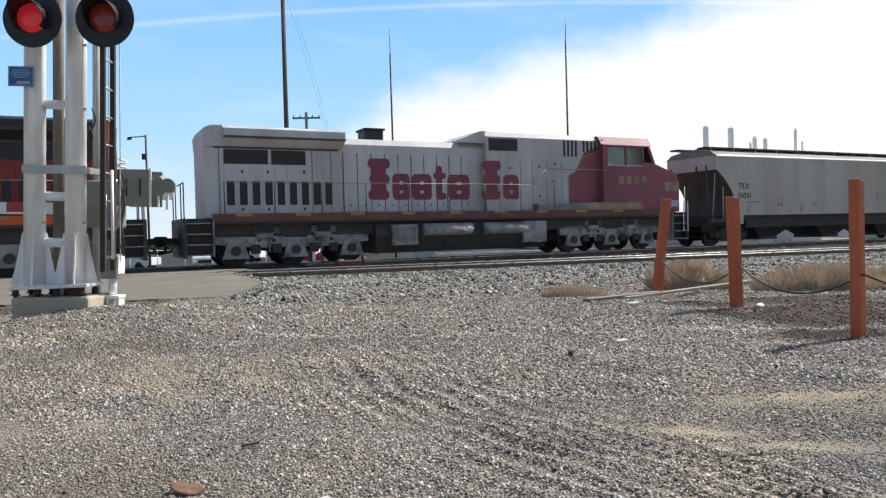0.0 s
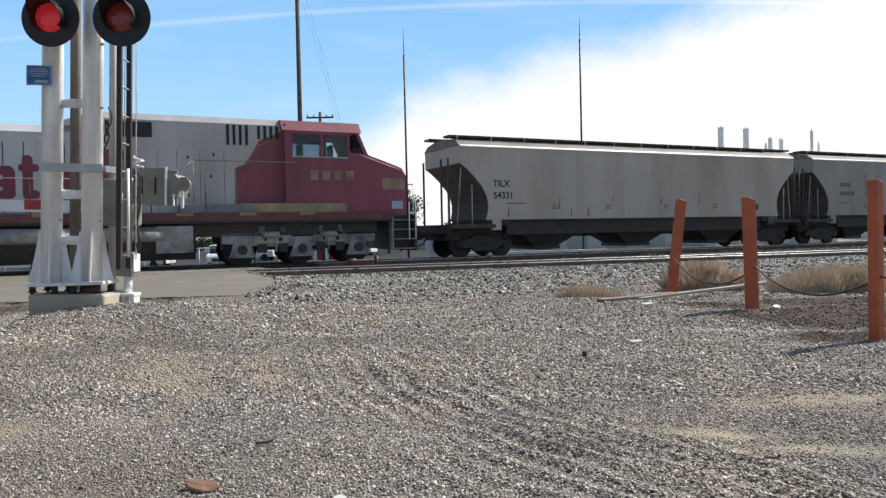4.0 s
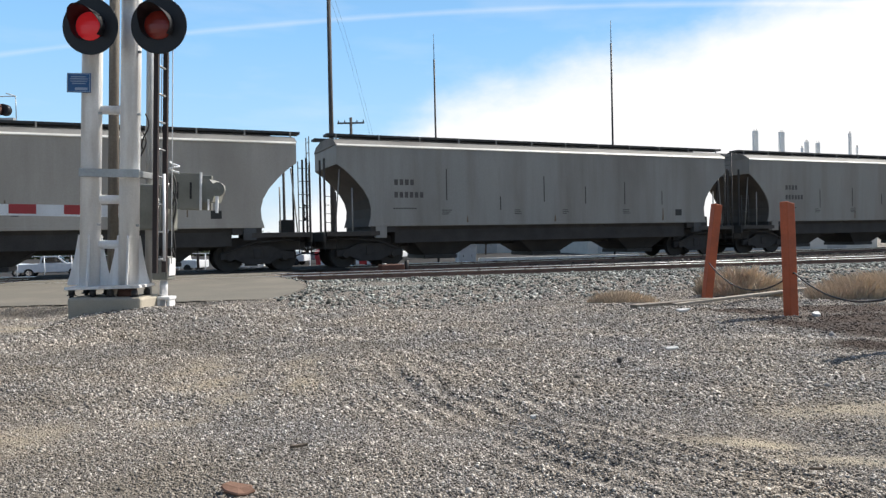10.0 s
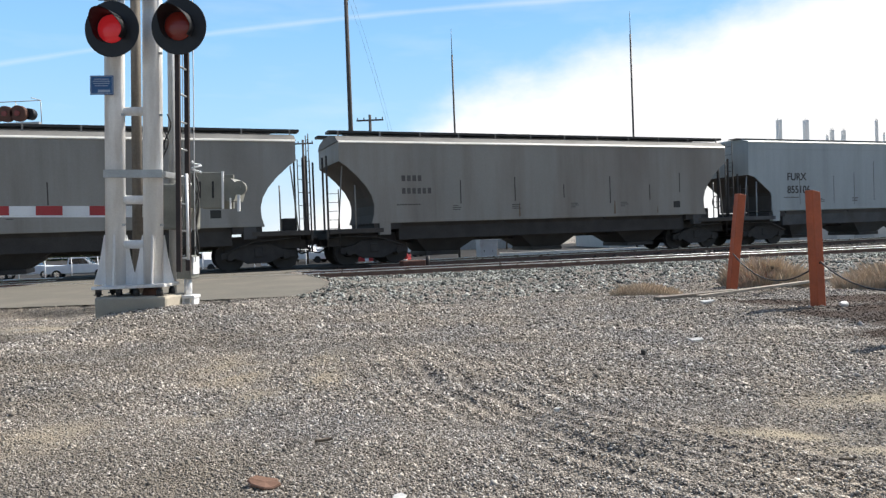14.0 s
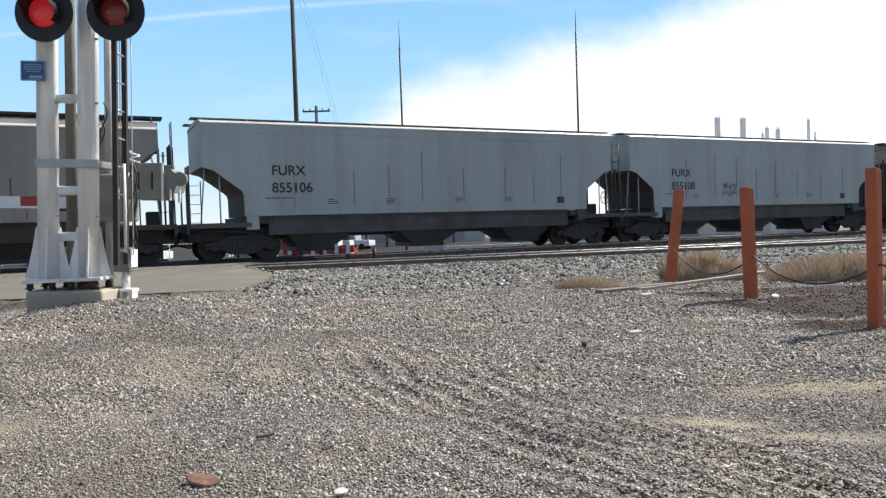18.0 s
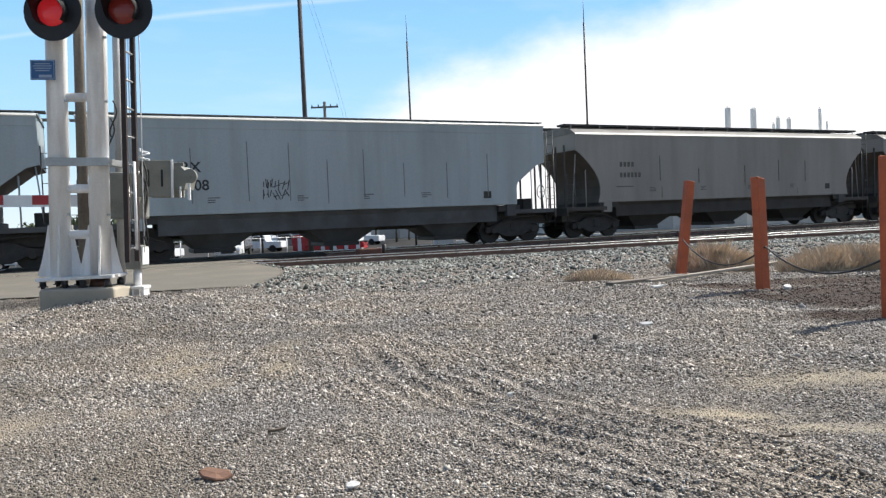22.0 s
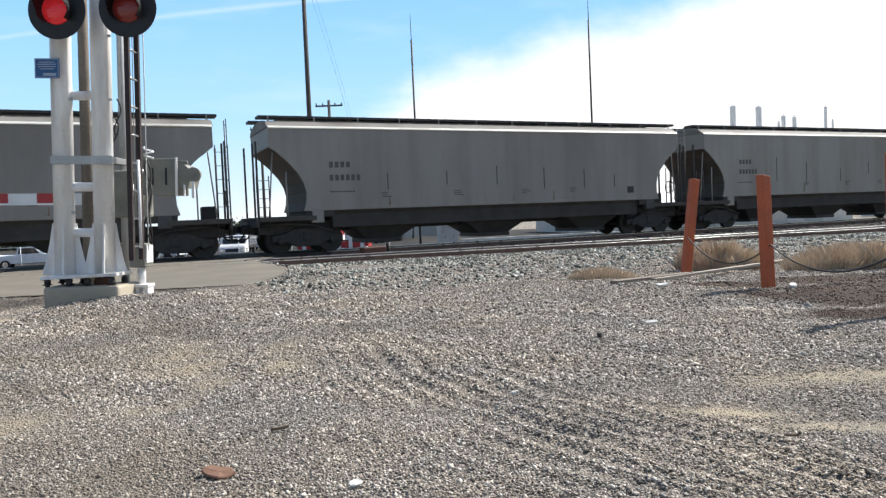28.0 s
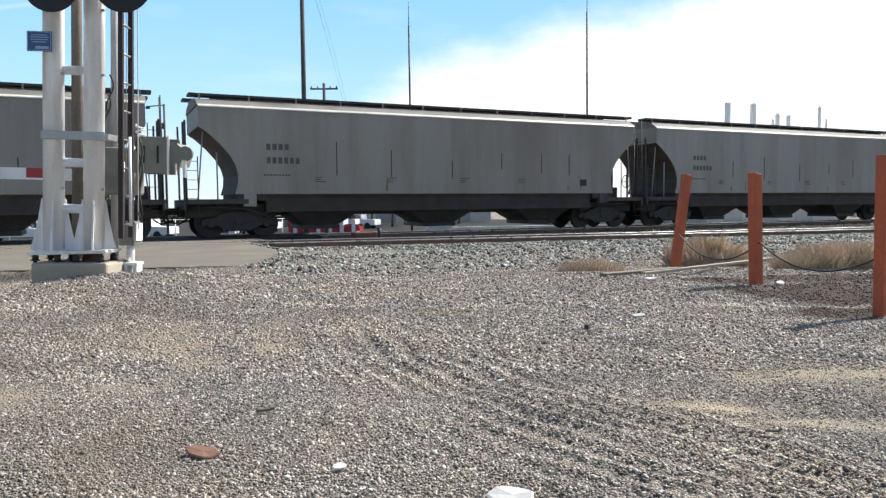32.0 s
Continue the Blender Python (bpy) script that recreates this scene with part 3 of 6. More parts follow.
tagged(part("pavement", bm, "lot_asphalt", None), "dark worn asphalt parking lot beyond the tracks", "parking lot", kind="structure")


# ---- tracks ----
def rail_profile():
    return [(-0.07, -0.17), (0.07, -0.17), (0.07, -0.155), (0.012, -0.135), (0.012, -0.045), (0.036, -0.03),
            (0.036, -0.004), (0.028, 0.0), (-0.028, 0.0), (-0.036, -0.004), (-0.036, -0.03), (-0.012, -0.045), (-0.012, -0.135), (-0.07, -0.155)]


def track(centre, turn, start, label):
    root = thing("railway_track", Matrix.Translation(centre) @ pose(0, 0, 0, 0, 0, turn), label, "railway track", "railway tracks", "structure")
    for side in (-0.7535, 0.7535):
        bm = B()
        prism_x(bm, [(y + side, z) for y, z in rail_profile()], start, 400)
        rail = part("rail", bm, "rail_rust", root)
        bm = B()
        prism_x(bm, [(side + y, z) for y, z in ((-0.039, -0.024), (0.039, -0.024), (0.039, -0.010), (0.029, 0.0), (0.012, 0.004), (-0.012, 0.004), (-0.029, 0.0), (-0.039, -0.010))], start, 400)
        part("rail_head", bm, "rail_top", rail, "polished steel running surface")
    me = None
    for k in range(150):
        if me is None:
            bm = B()
            box(bm, -0.115, 0.115, -1.3, 1.3, -0.33, -0.168, 0.012)
            tie = part("tie", bm, "tie_wood", root)
            me = tie.data
        else:
            tie = new("tie", me)
            tie.parent = root
        tie.location = (max(start, -20) + 0.3 + k * 0.5 + random.uniform(-0.03, 0.03), random.uniform(-0.04, 0.04), random.uniform(-0.006, 0.004))
        tie.rotation_euler = (0, 0, random.uniform(-0.02, 0.02))
    return root


track(SIDING, SIDING_TURN, -15, "branching railway track with rusty sides and polished rail heads")
track(along(0, TRAIN_N), TURN, -150, "railway track under the passing freight train")


def crossing_panels():
    """Dark rubber panels that carry the road over the running track."""
    root = thing("crossing_panels", Matrix.Translation(along(0, TRAIN_N)) @ pose(0, 0, 0, 0, 0, TURN), "dark rubber panels of the level crossing in the road", "crossing", kind="structure")
    for y0, y1 in ((-1.62, -0.80), (-0.68, -0.005), (0.005, 0.68), (0.80, 1.62)):
        bm = B()
        box(bm, -0.59, 0.59, y0, y1, -0.07, 0.013, 0.008)
        first = part("panel", bm, "panel_rubber", root)
        first.location = (-13.4, 0, 0)
        for k in range(1, 8):
            piece = new("panel", first.data)
            piece.parent = root
            piece.location = (-13.4 + k * 1.2, random.uniform(-0.004, 0.004), random.uniform(-0.003, 0.0))


crossing_panels()


# ---- loose stones ----
def stones(name, xy, size, material, label, lift=0.25):
    """Many small angular stones in one mesh."""
    rs = np.random.RandomState(len(xy) % 9973)
    n = len(xy)
    base = np.array([(1, 0, 0), (0, 1, 0), (-1, 0, 0), (0, -1, 0), (0.25, 0.15, 0.8), (0, 0, -0.8)], float)
    tris = np.array([(0, 1, 4), (1, 2, 4), (2, 3, 4), (3, 0, 4), (1, 0, 5), (2, 1, 5), (3, 2, 5), (0, 3, 5)])
    p = base[None] * (1 + rs.uniform(-0.35, 0.35, (n, 6, 1))) + rs.uniform(-0.25, 0.25, (n, 6, 3))
    p[..., 2] *= rs.uniform(0.6, 1.15, (n, 1))
    a, t1, t2 = rs.uniform(0, math.tau, n), rs.normal(0, 0.35, n), rs.normal(0, 0.35, n)
    c, s = np.cos(a)[:, None], np.sin(a)[:, None]
    x, y, z = p[..., 0].copy(), p[..., 1].copy(), p[..., 2].copy()
    p[..., 0], p[..., 1] = x * c - y * s, x * s + y * c
    p[..., 2] = z + p[..., 0] * np.tan(np.clip(t1, -0.7, 0.7))[:, None] * 0.6 + p[..., 1] * np.tan(np.clip(t2, -0.7, 0.7))[:, None] * 0.6
    r = size * np.exp(rs.normal(0, 0.30, n)) / 2
    p *= r[:, None, None]
    zz = ground_z(xy[:, 0], xy[:, 1])
    p += np.stack([xy[:, 0], xy[:, 1], zz + r * lift], -1)[:, None]
    faces = (np.arange(n)[:, None, None] * 6 + tris[None]).reshape(-1, 3)
    me = bpy.data.meshes.new(name)
    me.vertices.add(n * 6)
    me.vertices.foreach_set("co", p.astype(np.float32).ravel())
    me.loops.add(faces.size)
    me.loops.foreach_set("vertex_index", faces.ravel().astype(np.int32))
    me.polygons.add(len(faces))
    me.polygons.foreach_set("loop_start", np.arange(0, faces.size, 3, dtype=np.int32))
    me.update(calc_edges=True)
    me.materials.append(material)
    return tagged(new(name, me), label, "gravel", kind="stuff")


def stone_material(name, dark, light, tint, soil=None):
    m = bpy.data.materials.new(name)
    m.use_nodes = True
    nt = m.node_tree
    n, l = nt.nodes, nt.links
    b = n["Principled BSDF"]
    b.inputs["Roughness"].default_value = 0.85
    b.inputs["Specular IOR Level"].default_value = 0.3
    geo = n.new("ShaderNodeNewGeometry")
    ramp = n.new("ShaderNodeValToRGB")
    e = ramp.color_ramp.elements
    e[0].color, e[1].color = (*dark, 1), (*light, 1)
    k = e.new(0.55)
    k.color = (*tint, 1)
    l.new(geo.outputs["Random Per Island"], ramp.inputs[0])
    tc = n.new("ShaderNodeTexCoord")
    nz = n.new("ShaderNodeTexNoise")
    nz.inputs["Scale"].default_value, nz.inputs["Detail"].default_value = 90, 4
    l.new(tc.outputs["Object"], nz.inputs["Vector"])
    mul = n.new("ShaderNodeMix")
    mul.data_type, mul.blend_type = "RGBA", "OVERLAY"
    mul.inputs["Factor"].default_value = 0.5
    l.new(ramp.outputs[0], mul.inputs["A"])
    l.new(nz.outputs["Fac"], mul.inputs["B"])
    l.new(patched(n, l, tc.outputs["Object"], mul.outputs["Result"], soil) if soil else mul.outputs["Result"], b.inputs["Base Color"])
    return m


def scatter(count, y0, y1, spread, seed, power=1.0):
    rs = np.random.RandomState(seed)
    y = y0 + (y1 - y0) * rs.uniform(0, 1, count * 3) ** power
    x = rs.uniform(-1, 1, count * 3) * (spread * y + 0.5)
    keep = (road_mask(x, y) < 0.2)
    return np.stack([x[keep], y[keep]], -1)[:count]


gravel_mat = stone_material("gravel_stone", (0.098, 0.087, 0.075), (0.70, 0.65, 0.58), (0.305, 0.270, 0.229), (0.55, 0.75, 0.6, 2.0))
ballast_mat = stone_material("ballast_stone", (0.048, 0.050, 0.045), (0.56, 0.565, 0.505), (0.190, 0.197, 0.177))
oily_mat = stone_material("oily_stone", (0.024, 0.021, 0.019), (0.17, 0.155, 0.14), (0.066, 0.060, 0.055))


def thin_out(xy, seed):
    """Fewer stones where soil shows."""
    rs = np.random.RandomState(seed)
    x, y = xy[:, 0], xy[:, 1]
    p = np.zeros(len(xy))
    for (cx, cy, rx, ry) in DUST[:2]:
        p = np.maximum(p, 0.9 * np.exp(-(((x - cx) / rx) ** 2 + ((y - cy) / ry) ** 2) * 1.2))
    for (cx, cy, rx, ry) in SOIL:
        p = np.maximum(p, 0.72 * np.exp(-(((x - cx) / rx) ** 2 + ((y - cy) / ry) ** 2) * 1.2))
    for (cx, cy, rx, ry) in STREAKS:
        p = np.maximum(p, 0.95 * np.exp(-(((x - cx) / rx) ** 2 + ((y - cy) / ry) ** 2) * 0.9))
    for (cx, cy, rx, ry) in EARTH:
        p = np.maximum(p, 0.7 * np.exp(-(((x - cx) / rx) ** 2 + ((y - cy) / ry) ** 2) * 1.2))
    return xy[(rs.uniform(0, 1, len(xy)) > p) & (siding_m(x, y) < -2.0)]


stones("gravel", thin_out(scatter(92000, 1.8, 3.9, 0.66, 11, 0.9), 1), 0.0098, gravel_mat, "loose grey and white crushed stones on the yard")
stones("gravel", thin_out(scatter(78000, 3.7, 6.4, 0.68, 13, 0.9), 3), 0.0150, gravel_mat, "loose grey and white crushed stones on the yard")
stones("gravel", thin_out(scatter(80000, 6.1, 13.0, 0.72, 12), 2), 0.0212, gravel_mat, "loose grey crushed stones further across the yard")



def filler():
    """Stones on the yard beside and behind the camera's view."""
    rs = np.random.RandomState(5)
    x, y = rs.uniform(-6, 7, 44000), rs.uniform(-2.2, 9, 44000)
    keep = (np.abs(x) > 0.62 * y + 0.3) & (road_mask(x, y) < 0.2)
    return thin_out(np.stack([x[keep], y[keep]], -1), 9)


stones("gravel", filler(), 0.024, gravel_mat, "loose grey crushed stones at the edges of the yard")


def ballast():
    rs = np.random.RandomState(21)
    s, n = rs.uniform(-9, 60, 86000), rs.uniform(-15.0, 3.6, 86000)
    x, y = ORIGIN.x + U.x * s + V.x * n, ORIGIN.y + U.y * s + V.y * n
    m = siding_m(x, y)
    clear = (np.abs(np.abs(m) - 0.7535) > 0.12) & (np.abs(np.abs(n - TRAIN_N) - 0.7535) > 0.12) & (m < -0.9)
    keep = clear & (road_mask(x, y) < 0.1) & ((y > 10.6) | (m > -5.5))
    # a denser shoulder against the near rail
    a, b = rs.uniform(-5, 34, 15000), rs.uniform(-2.6, -0.88, 15000)
    xs, ys = SIDING.x + SIDING_V.y * a + SIDING_V.x * b, SIDING.y - SIDING_V.x * a + SIDING_V.y * b
    off = road_mask(xs, ys) < 0.1
    x, y = np.concatenate([x[keep], xs[off]]), np.concatenate([y[keep], ys[off]])
    stones("ballast", np.stack([x, y], -1), 0.056, ballast_mat, "grey broken stone ballast along the tracks")
    # oil-darkened stones between the rails of both tracks
    s, n = rs.uniform(-6, 60, 60000), rs.uniform(-9.0, 3.6, 60000)
    x, y = ORIGIN.x + U.x * s + V.x * n, ORIGIN.y + U.y * s + V.y * n
    m = siding_m(x, y)
    keep = (np.abs(np.abs(m) - 0.7535) > 0.09) & (np.abs(np.abs(n - TRAIN_N) - 0.7535) > 0.10) & (m > -0.68) & (road_mask(x, y) < 0.1)
    stones("ballast", np.stack([x[keep], y[keep]], -1), 0.075, oily_mat, "oil-darkened stone ballast between the rails")


ballast()


# ---- signal mast with lamps and gate ----
def wall_disc(bm, c, r, depth, seg=28):
    cyl(bm, (c[0], c[1], c[2]), (c[0], c[1] + depth, c[2]), r, seg=seg)


def signal_mast():
    X, Y, Z = -4.05, 8.0, 0.28
    root = thing("crossing_signal", pose(X - 0.045, Y, Z, 0, 2.3, 0), "white twin-post level crossing signal on a concrete pad", "crossing signal")
    posts = (-0.19, 0.235)
    for k, x in enumerate(posts):
        bm = B()
        cyl(bm, (x, 0.04 * k, 0.27), (x, 0.04 * k, 6.2), 0.108, seg=28)
        post = part("post", bm, "mast_paint", root)
        for z in (0.95, 1.55, 2.2, 2.9, 3.8):
            bm = B()
            box(bm, x + 0.10, x + 0.135, 0.04 * k - 0.05, 0.04 * k - 0.03, z, z + 0.025)
            part("bolt", bm, "galvanised", post)
        for a in (0, 90, 180, 270):
            bm = B()
            q = pose(x, 0.04 * k, 0, 0, 0, a + 20)
            pts = [(0.10, 0.275), (0.225, 0.275), (0.225, 0.32), (0.195, 0.42), (0.155, 0.62), (0.122, 0.845), (0.10, 0.845)]
            prism(bm, pts, -0.009, 0.009)
            bm.transform(q)
            part("gusset", bm, "mast_paint", post)
    for z in (0.74, 1.25, 2.26, 3.6, 4.8):
        bm = B()
        cyl(bm, (posts[0], 0.02, z), (posts[1], 0.02, z), 0.05, seg=16)
        part("tie_pipe", bm, "mast_paint", root)
    bm = B()
    box(bm, -0.37, 0.47, -0.21, 0.20, -0.018, 0.018, 0.006)
    bm.transform(pose(0.0, 0, 0.262, 0, -3.0, 0))
    part("base_plate", bm, "mast_paint", root)
    for bx in (-0.31, -0.07, 0.13, 0.40):
        for by in (-0.16, 0.15):
            bm = B()
            cyl(bm, (bx, by, 0.13), (bx, by, 0.25), 0.022, seg=8)
            cyl(bm, (bx, by, 0.175), (bx, by, 0.235), 0.038, seg=6)
            cyl(bm, (bx, by, 0.165), (bx, by, 0.175), 0.05, seg=12)
            part("anchor_bolt", bm, "dark_steel", root)
    for bx in (0.235,):
        bm = B()
        cyl(bm, (bx, 0.02, 0.14), (bx, 0.02, 0.24), 0.12, 0.10, seg=20)
        part("grout_collar", bm, "rust_brown", root)
    bm = B()
    box(bm, -0.24, 0.44, -0.175, -0.13, 1.49, 1.58, 0.004)
    box(bm, 0.34, 0.44, -0.13, 0.25, 1.50, 1.57, 0.004)
    part("bracket", bm, "galvanised", root)
    # flashing lamps
    for x, z, lens in ((-0.045, 3.10, "lens_lit"), (0.705, 3.12, "lens_red")):
        bm = B()
        wall_disc(bm, (x, -0.33, z), 0.305, 0.012, 40)
        disc = part("lamp_background", bm, "black_paint", root, "round black background plate")
        bm = B()
        ring = 26
        for k in range(ring):
            a0, a1 = (k / ring - 0.03) * math.tau * 0.78 - 0.55, ((k + 1) / ring - 0.03) * math.tau * 0.78 - 0.55
            for rr in (0.17, 0.164):
                l0, l1 = 0.10 + 0.20 * max(0, math.sin(a0)), 0.10 + 0.20 * max(0, math.sin(a1))
                v = [bm.verts.new(p) for p in ((x + rr * math.cos(a0), -0.335, z + rr * math.sin(a0)), (x + rr * math.cos(a1), -0.335, z + rr * math.sin(a1)),
                                               (x + rr * math.cos(a1), -0.335 - l1, z + rr * math.sin(a1) - 0.04 * l1), (x + rr * math.cos(a0), -0.335 - l0, z + rr * math.sin(a0) - 0.04 * l0))]
                bm.faces.new(v)
        part("visor", bm, "black_paint", disc)
        bm = B()
        bmesh.ops.create_uvsphere(bm, u_segments=24, v_segments=10, radius=0.155)
        bmesh.ops.scale(bm, vec=(1, 0.28, 1), verts=bm.verts)
        bmesh.ops.translate(bm, vec=(x, -0.335, z), verts=bm.verts)
        part("lens", bm, lens, disc, "red glass lens")
        bm = B()
        box(bm, x - 0.13, x + 0.13, -0.32, -0.16, z - 0.13, z + 0.13, 0.03)
        part("lamp_housing", bm, "black_paint", disc)
    bm = B()
    box(bm, -0.3, 0.85, -0.19, -0.13, 3.47, 3.54, 0.01)
    part("lamp_crossarm", bm, "black_paint", root)
    bm = B()
    box(bm, -0.395, -0.125, -0.155, -0.145, 2.42, 2.635, 0.004)
    sign = part("sign", bm, "blue_sign", root, "small blue notice plate")
    bm = B()
    for z, w in ((2.588, 0.17), (2.565, 0.20), (2.540, 0.19), (2.515, 0.15)):
        box(bm, -0.26 - w / 2, -0.26 + w / 2, -0.159, -0.1555, z, z + 0.009)
    box(bm, -0.30, -0.16, -0.159, -0.1555, 2.445, 2.475)
    part("sign_text", bm, "sign_white", sign)
    bm = B()
    for x0, x1, z0, z1 in ((-0.388, -0.132, 2.622, 2.629), (-0.388, -0.132, 2.426, 2.433), (-0.388, -0.381, 2.433, 2.622), (-0.139, -0.132, 2.433, 2.622)):
        box(bm, x0, x1, -0.158, -0.1552, z0, z1)
    part("sign_border", bm, "sign_white", sign)
    return root


signal_mast()

bm = B()
box(bm, -0.412, 0.412, -0.27, 0.27, -0.40, 0.0, 0.03)
pad = part("concrete_pad", bm, "concrete", None)
pad.matrix_basis = pose(-3.994, 8.02, 0.435, 0, 0.8, 0)
tagged(pad, "weathered concrete foundation pad in the gravel", "concrete pad")


def gate():
    root = thing("crossing_gate", pose(-3.60, 8.55, 0.25, 0, 2.0, 0), "lowered level crossing gate with striped arm and counterweights", "crossing gate")
    bm = B()
    cyl(bm, (-0.31, 0.12, 0), (-0.31, 0.12, 5.6), 0.042, seg=16)
    part("mast", bm, "galvanised", root)
    bm = B()
    cyl(bm, (-0.72, 0.05, 0.05), (-0.72, 0.05, 5.9), 0.062, 0.055, seg=14)
    part("wooden_post", bm, "weathered_wood", root, "weathered brown wooden post")
    bm = B()
    box(bm, 0.135, 0.185, -0.79, -0.75, 0.45, 5.6)
    ladder = part("ladder", bm, "ladder_dark", root, "dark brown steel ladder")
    bm = B()
    box(bm, 0.135, 0.185, -0.545, -0.505, 0.45, 5.6)
    part("ladder_rail", bm, "ladder_dark", ladder)
    for k in range(17):
        bm = B()
        cyl(bm, (0.16, -0.76, 0.6 + k * 0.305), (0.16, -0.53, 0.6 + k * 0.305), 0.012, seg=8)
        part("rung", bm, "galvanised", ladder)
    bm = B()
    box(bm, -0.03, 0.15, -0.42, -0.18, 0.35, 0.62, 0.012)
    case = part("junction_box", bm, "gate_grey", root)
    bm = B()
    box(bm, 0.0, 0.12, -0.428, -0.4205, 0.39, 0.58)
    part("door", bm, "gate_grey", case)
    bm = B()
    box(bm, 0.151, 0.165, -0.40, -0.22, 0.40, 0.60, 0.004)
    part("side_cover", bm, "white_paint", case)
    bm = B()
    cyl(bm, (0.06, -0.30, 0.15), (0.06, -0.30, 0.36), 0.045, seg=14)
    box(bm, 0.02, 0.17, -0.40, -0.2, 0.12, 0.155, 0.006)
    box(bm, 0.02, 0.05, -0.38, -0.22, -0.10, 0.12)
    box(bm, 0.13, 0.16, -0.38, -0.22, -0.10, 0.12)
    part("pedestal", bm, "white_paint", case)
    # gate mechanism and counterweights
    bm = B()
    box(bm, -0.42, -0.02, -0.02, 0.30, 0.92, 1.48, 0.03)
    part("mechanism", bm, "gate_grey", root)
    bm = B()
    box(bm, 0.02, 0.42, 0.24, 0.28, 1.18, 1.61, 0.01)
    part("counterweight_arm", bm, "gate_grey", root, "grey slotted steel counterweight arm")
    bm = B()
    box(bm, 0.0, 0.41, -0.10, -0.06, 1.18, 1.61, 0.01)
    arm = part("counterweight_arm", bm, "gate_grey", root, "grey slotted steel counterweight arm")
    for x in (0.13, 0.29):
        bm = B()
        box(bm, x - 0.012, x + 0.012, -0.105, -0.1005, 1.30, 1.50, 0.0)
        part("slot", bm, "black_paint", arm)
    bm = B()
    box(bm, 0.40, 0.425, -0.115, -0.1005, 1.17, 1.62)
    part("edge_strip", bm, "white_paint", arm)
    bm = B()
    prism(bm, [(0.43, 1.27), (0.43, 1.54), (0.50, 1.54), (0.56, 1.48), (0.57, 1.38), (0.54, 1.27)], -0.08, 0.24)
    weight = part("counterweight", bm, "gate_grey", root)
    bm = B()
    cyl(bm, (0.61, -0.11, 1.42), (0.61, -0.06, 1.42), 0.085, seg=20)
    cyl(bm, (0.61, -0.13, 1.42), (0.61, -0.11, 1.42), 0.028, seg=8)
    part("small_weight", bm, "gate_grey", weight)
    bm = B()
    box(bm, 0.595, 0.625, -0.125, -0.10, 1.14, 1.34)
    box(bm, 0.50, 0.515, -0.125, -0.10, 1.17, 1.30)
    part("adjuster_bar", bm, "white_paint", weight)
    bm = B()
    for k in range(9):
        a = k * 2.4
        cyl(bm, (0.04 + 0.02 * math.cos(a), -0.22 + 0.03 * math.sin(a), 0.6 + k * 0.11), (0.04 + 0.03 * math.cos(a + 2.4), -0.22 + 0.03 * math.sin(a + 2.4), 0.6 + (k + 1) * 0.11), 0.014, seg=6)
    cyl(bm, (-0.02, -0.3, 0.6), (-0.02, -0.3, 1.3), 0.014, seg=6)
    cyl(bm, (0.06, -0.3, 0.6), (0.09, -0.3, 1.75), 0.009, seg=6)
    cyl(bm, (0.06, -0.42, 0.9), (0.075, -0.42, 5.5), 0.005, seg=6)
    part("cable_run", bm, "galvanised", root)
    bm = B()
    cyl(bm, (0.215, -0.66, 0.58), (0.205, -0.66, 1.55), 0.018, seg=8)
    cyl(bm, (0.265, -0.58, 0.55), (0.25, -0.58, 5.5), 0.006, seg=6)
    part("conduit", bm, "white_paint", root, "white painted cable conduit")
    for a, amp in ((0.0, 0.025), (2.1, 0.035)):
        bm = B()
        pts = [Vector((0.27 + amp * math.sin(k * 0.9 + a), -0.55 + amp * math.cos(k * 1.3 + a), 0.62 + k * 0.085)) for k in range(12)]
        tube(bm, pts, 0.011, 6)
        part("slack_cable", bm, "cable", root, "loose dark cable beside the ladder")
    bm = B()
    pts = [Vector((0.13 + 0.055 * math.cos(k * 0.8), -0.2 + 0.04 * math.sin(k * 0.8), 1.60 + 0.010 * k)) for k in range(14)]
    tube(bm, pts, 0.011, 6)
    part("coiled_lead", bm, "white_paint", root, "coil of white cable on the mechanism")
    for x, z in ((-0.11, 2.25), (-0.14, 2.05)):
        bm = B()
        pts = [Vector((x + 0.04 * math.sin(k * 0.6), -0.44, z - k * 0.045)) for k in range(10)]
        tube(bm, pts, 0.009, 6)
        part("slack_cable", bm, "cable", root, "loose dark cable looped from the post")
    # the arm over the road
    boom = None
    for k in range(24):
        x1 = -0.30 - k * 0.345
        bm = B()
        box(bm, x1 - 0.345, x1, 0.06, 0.09, 1.10 + 0.0 * k, 1.215)
        if boom is None:
            boom = part("gate_arm", bm, "gate_red", root, "red and white striped gate arm")
        else:
            part("stripe", bm, "white_paint" if k % 2 else "gate_red", boom)
    bm = B()
    box(bm, -8.6, -0.3, 0.05, 0.10, 1.075, 1.098)
    part("arm_edge", bm, "white_paint", boom)


gate()


# ---- orange posts with a slack cable ----
POSTS = ((3.22, 9.73, 1.30, 0.125, 0.0, 0.108), (3.475, 7.80, 1.23, -0.035, 0.0, 0.106), (3.50, 5.62, 1.27, -0.012, 0.0, 0.085))
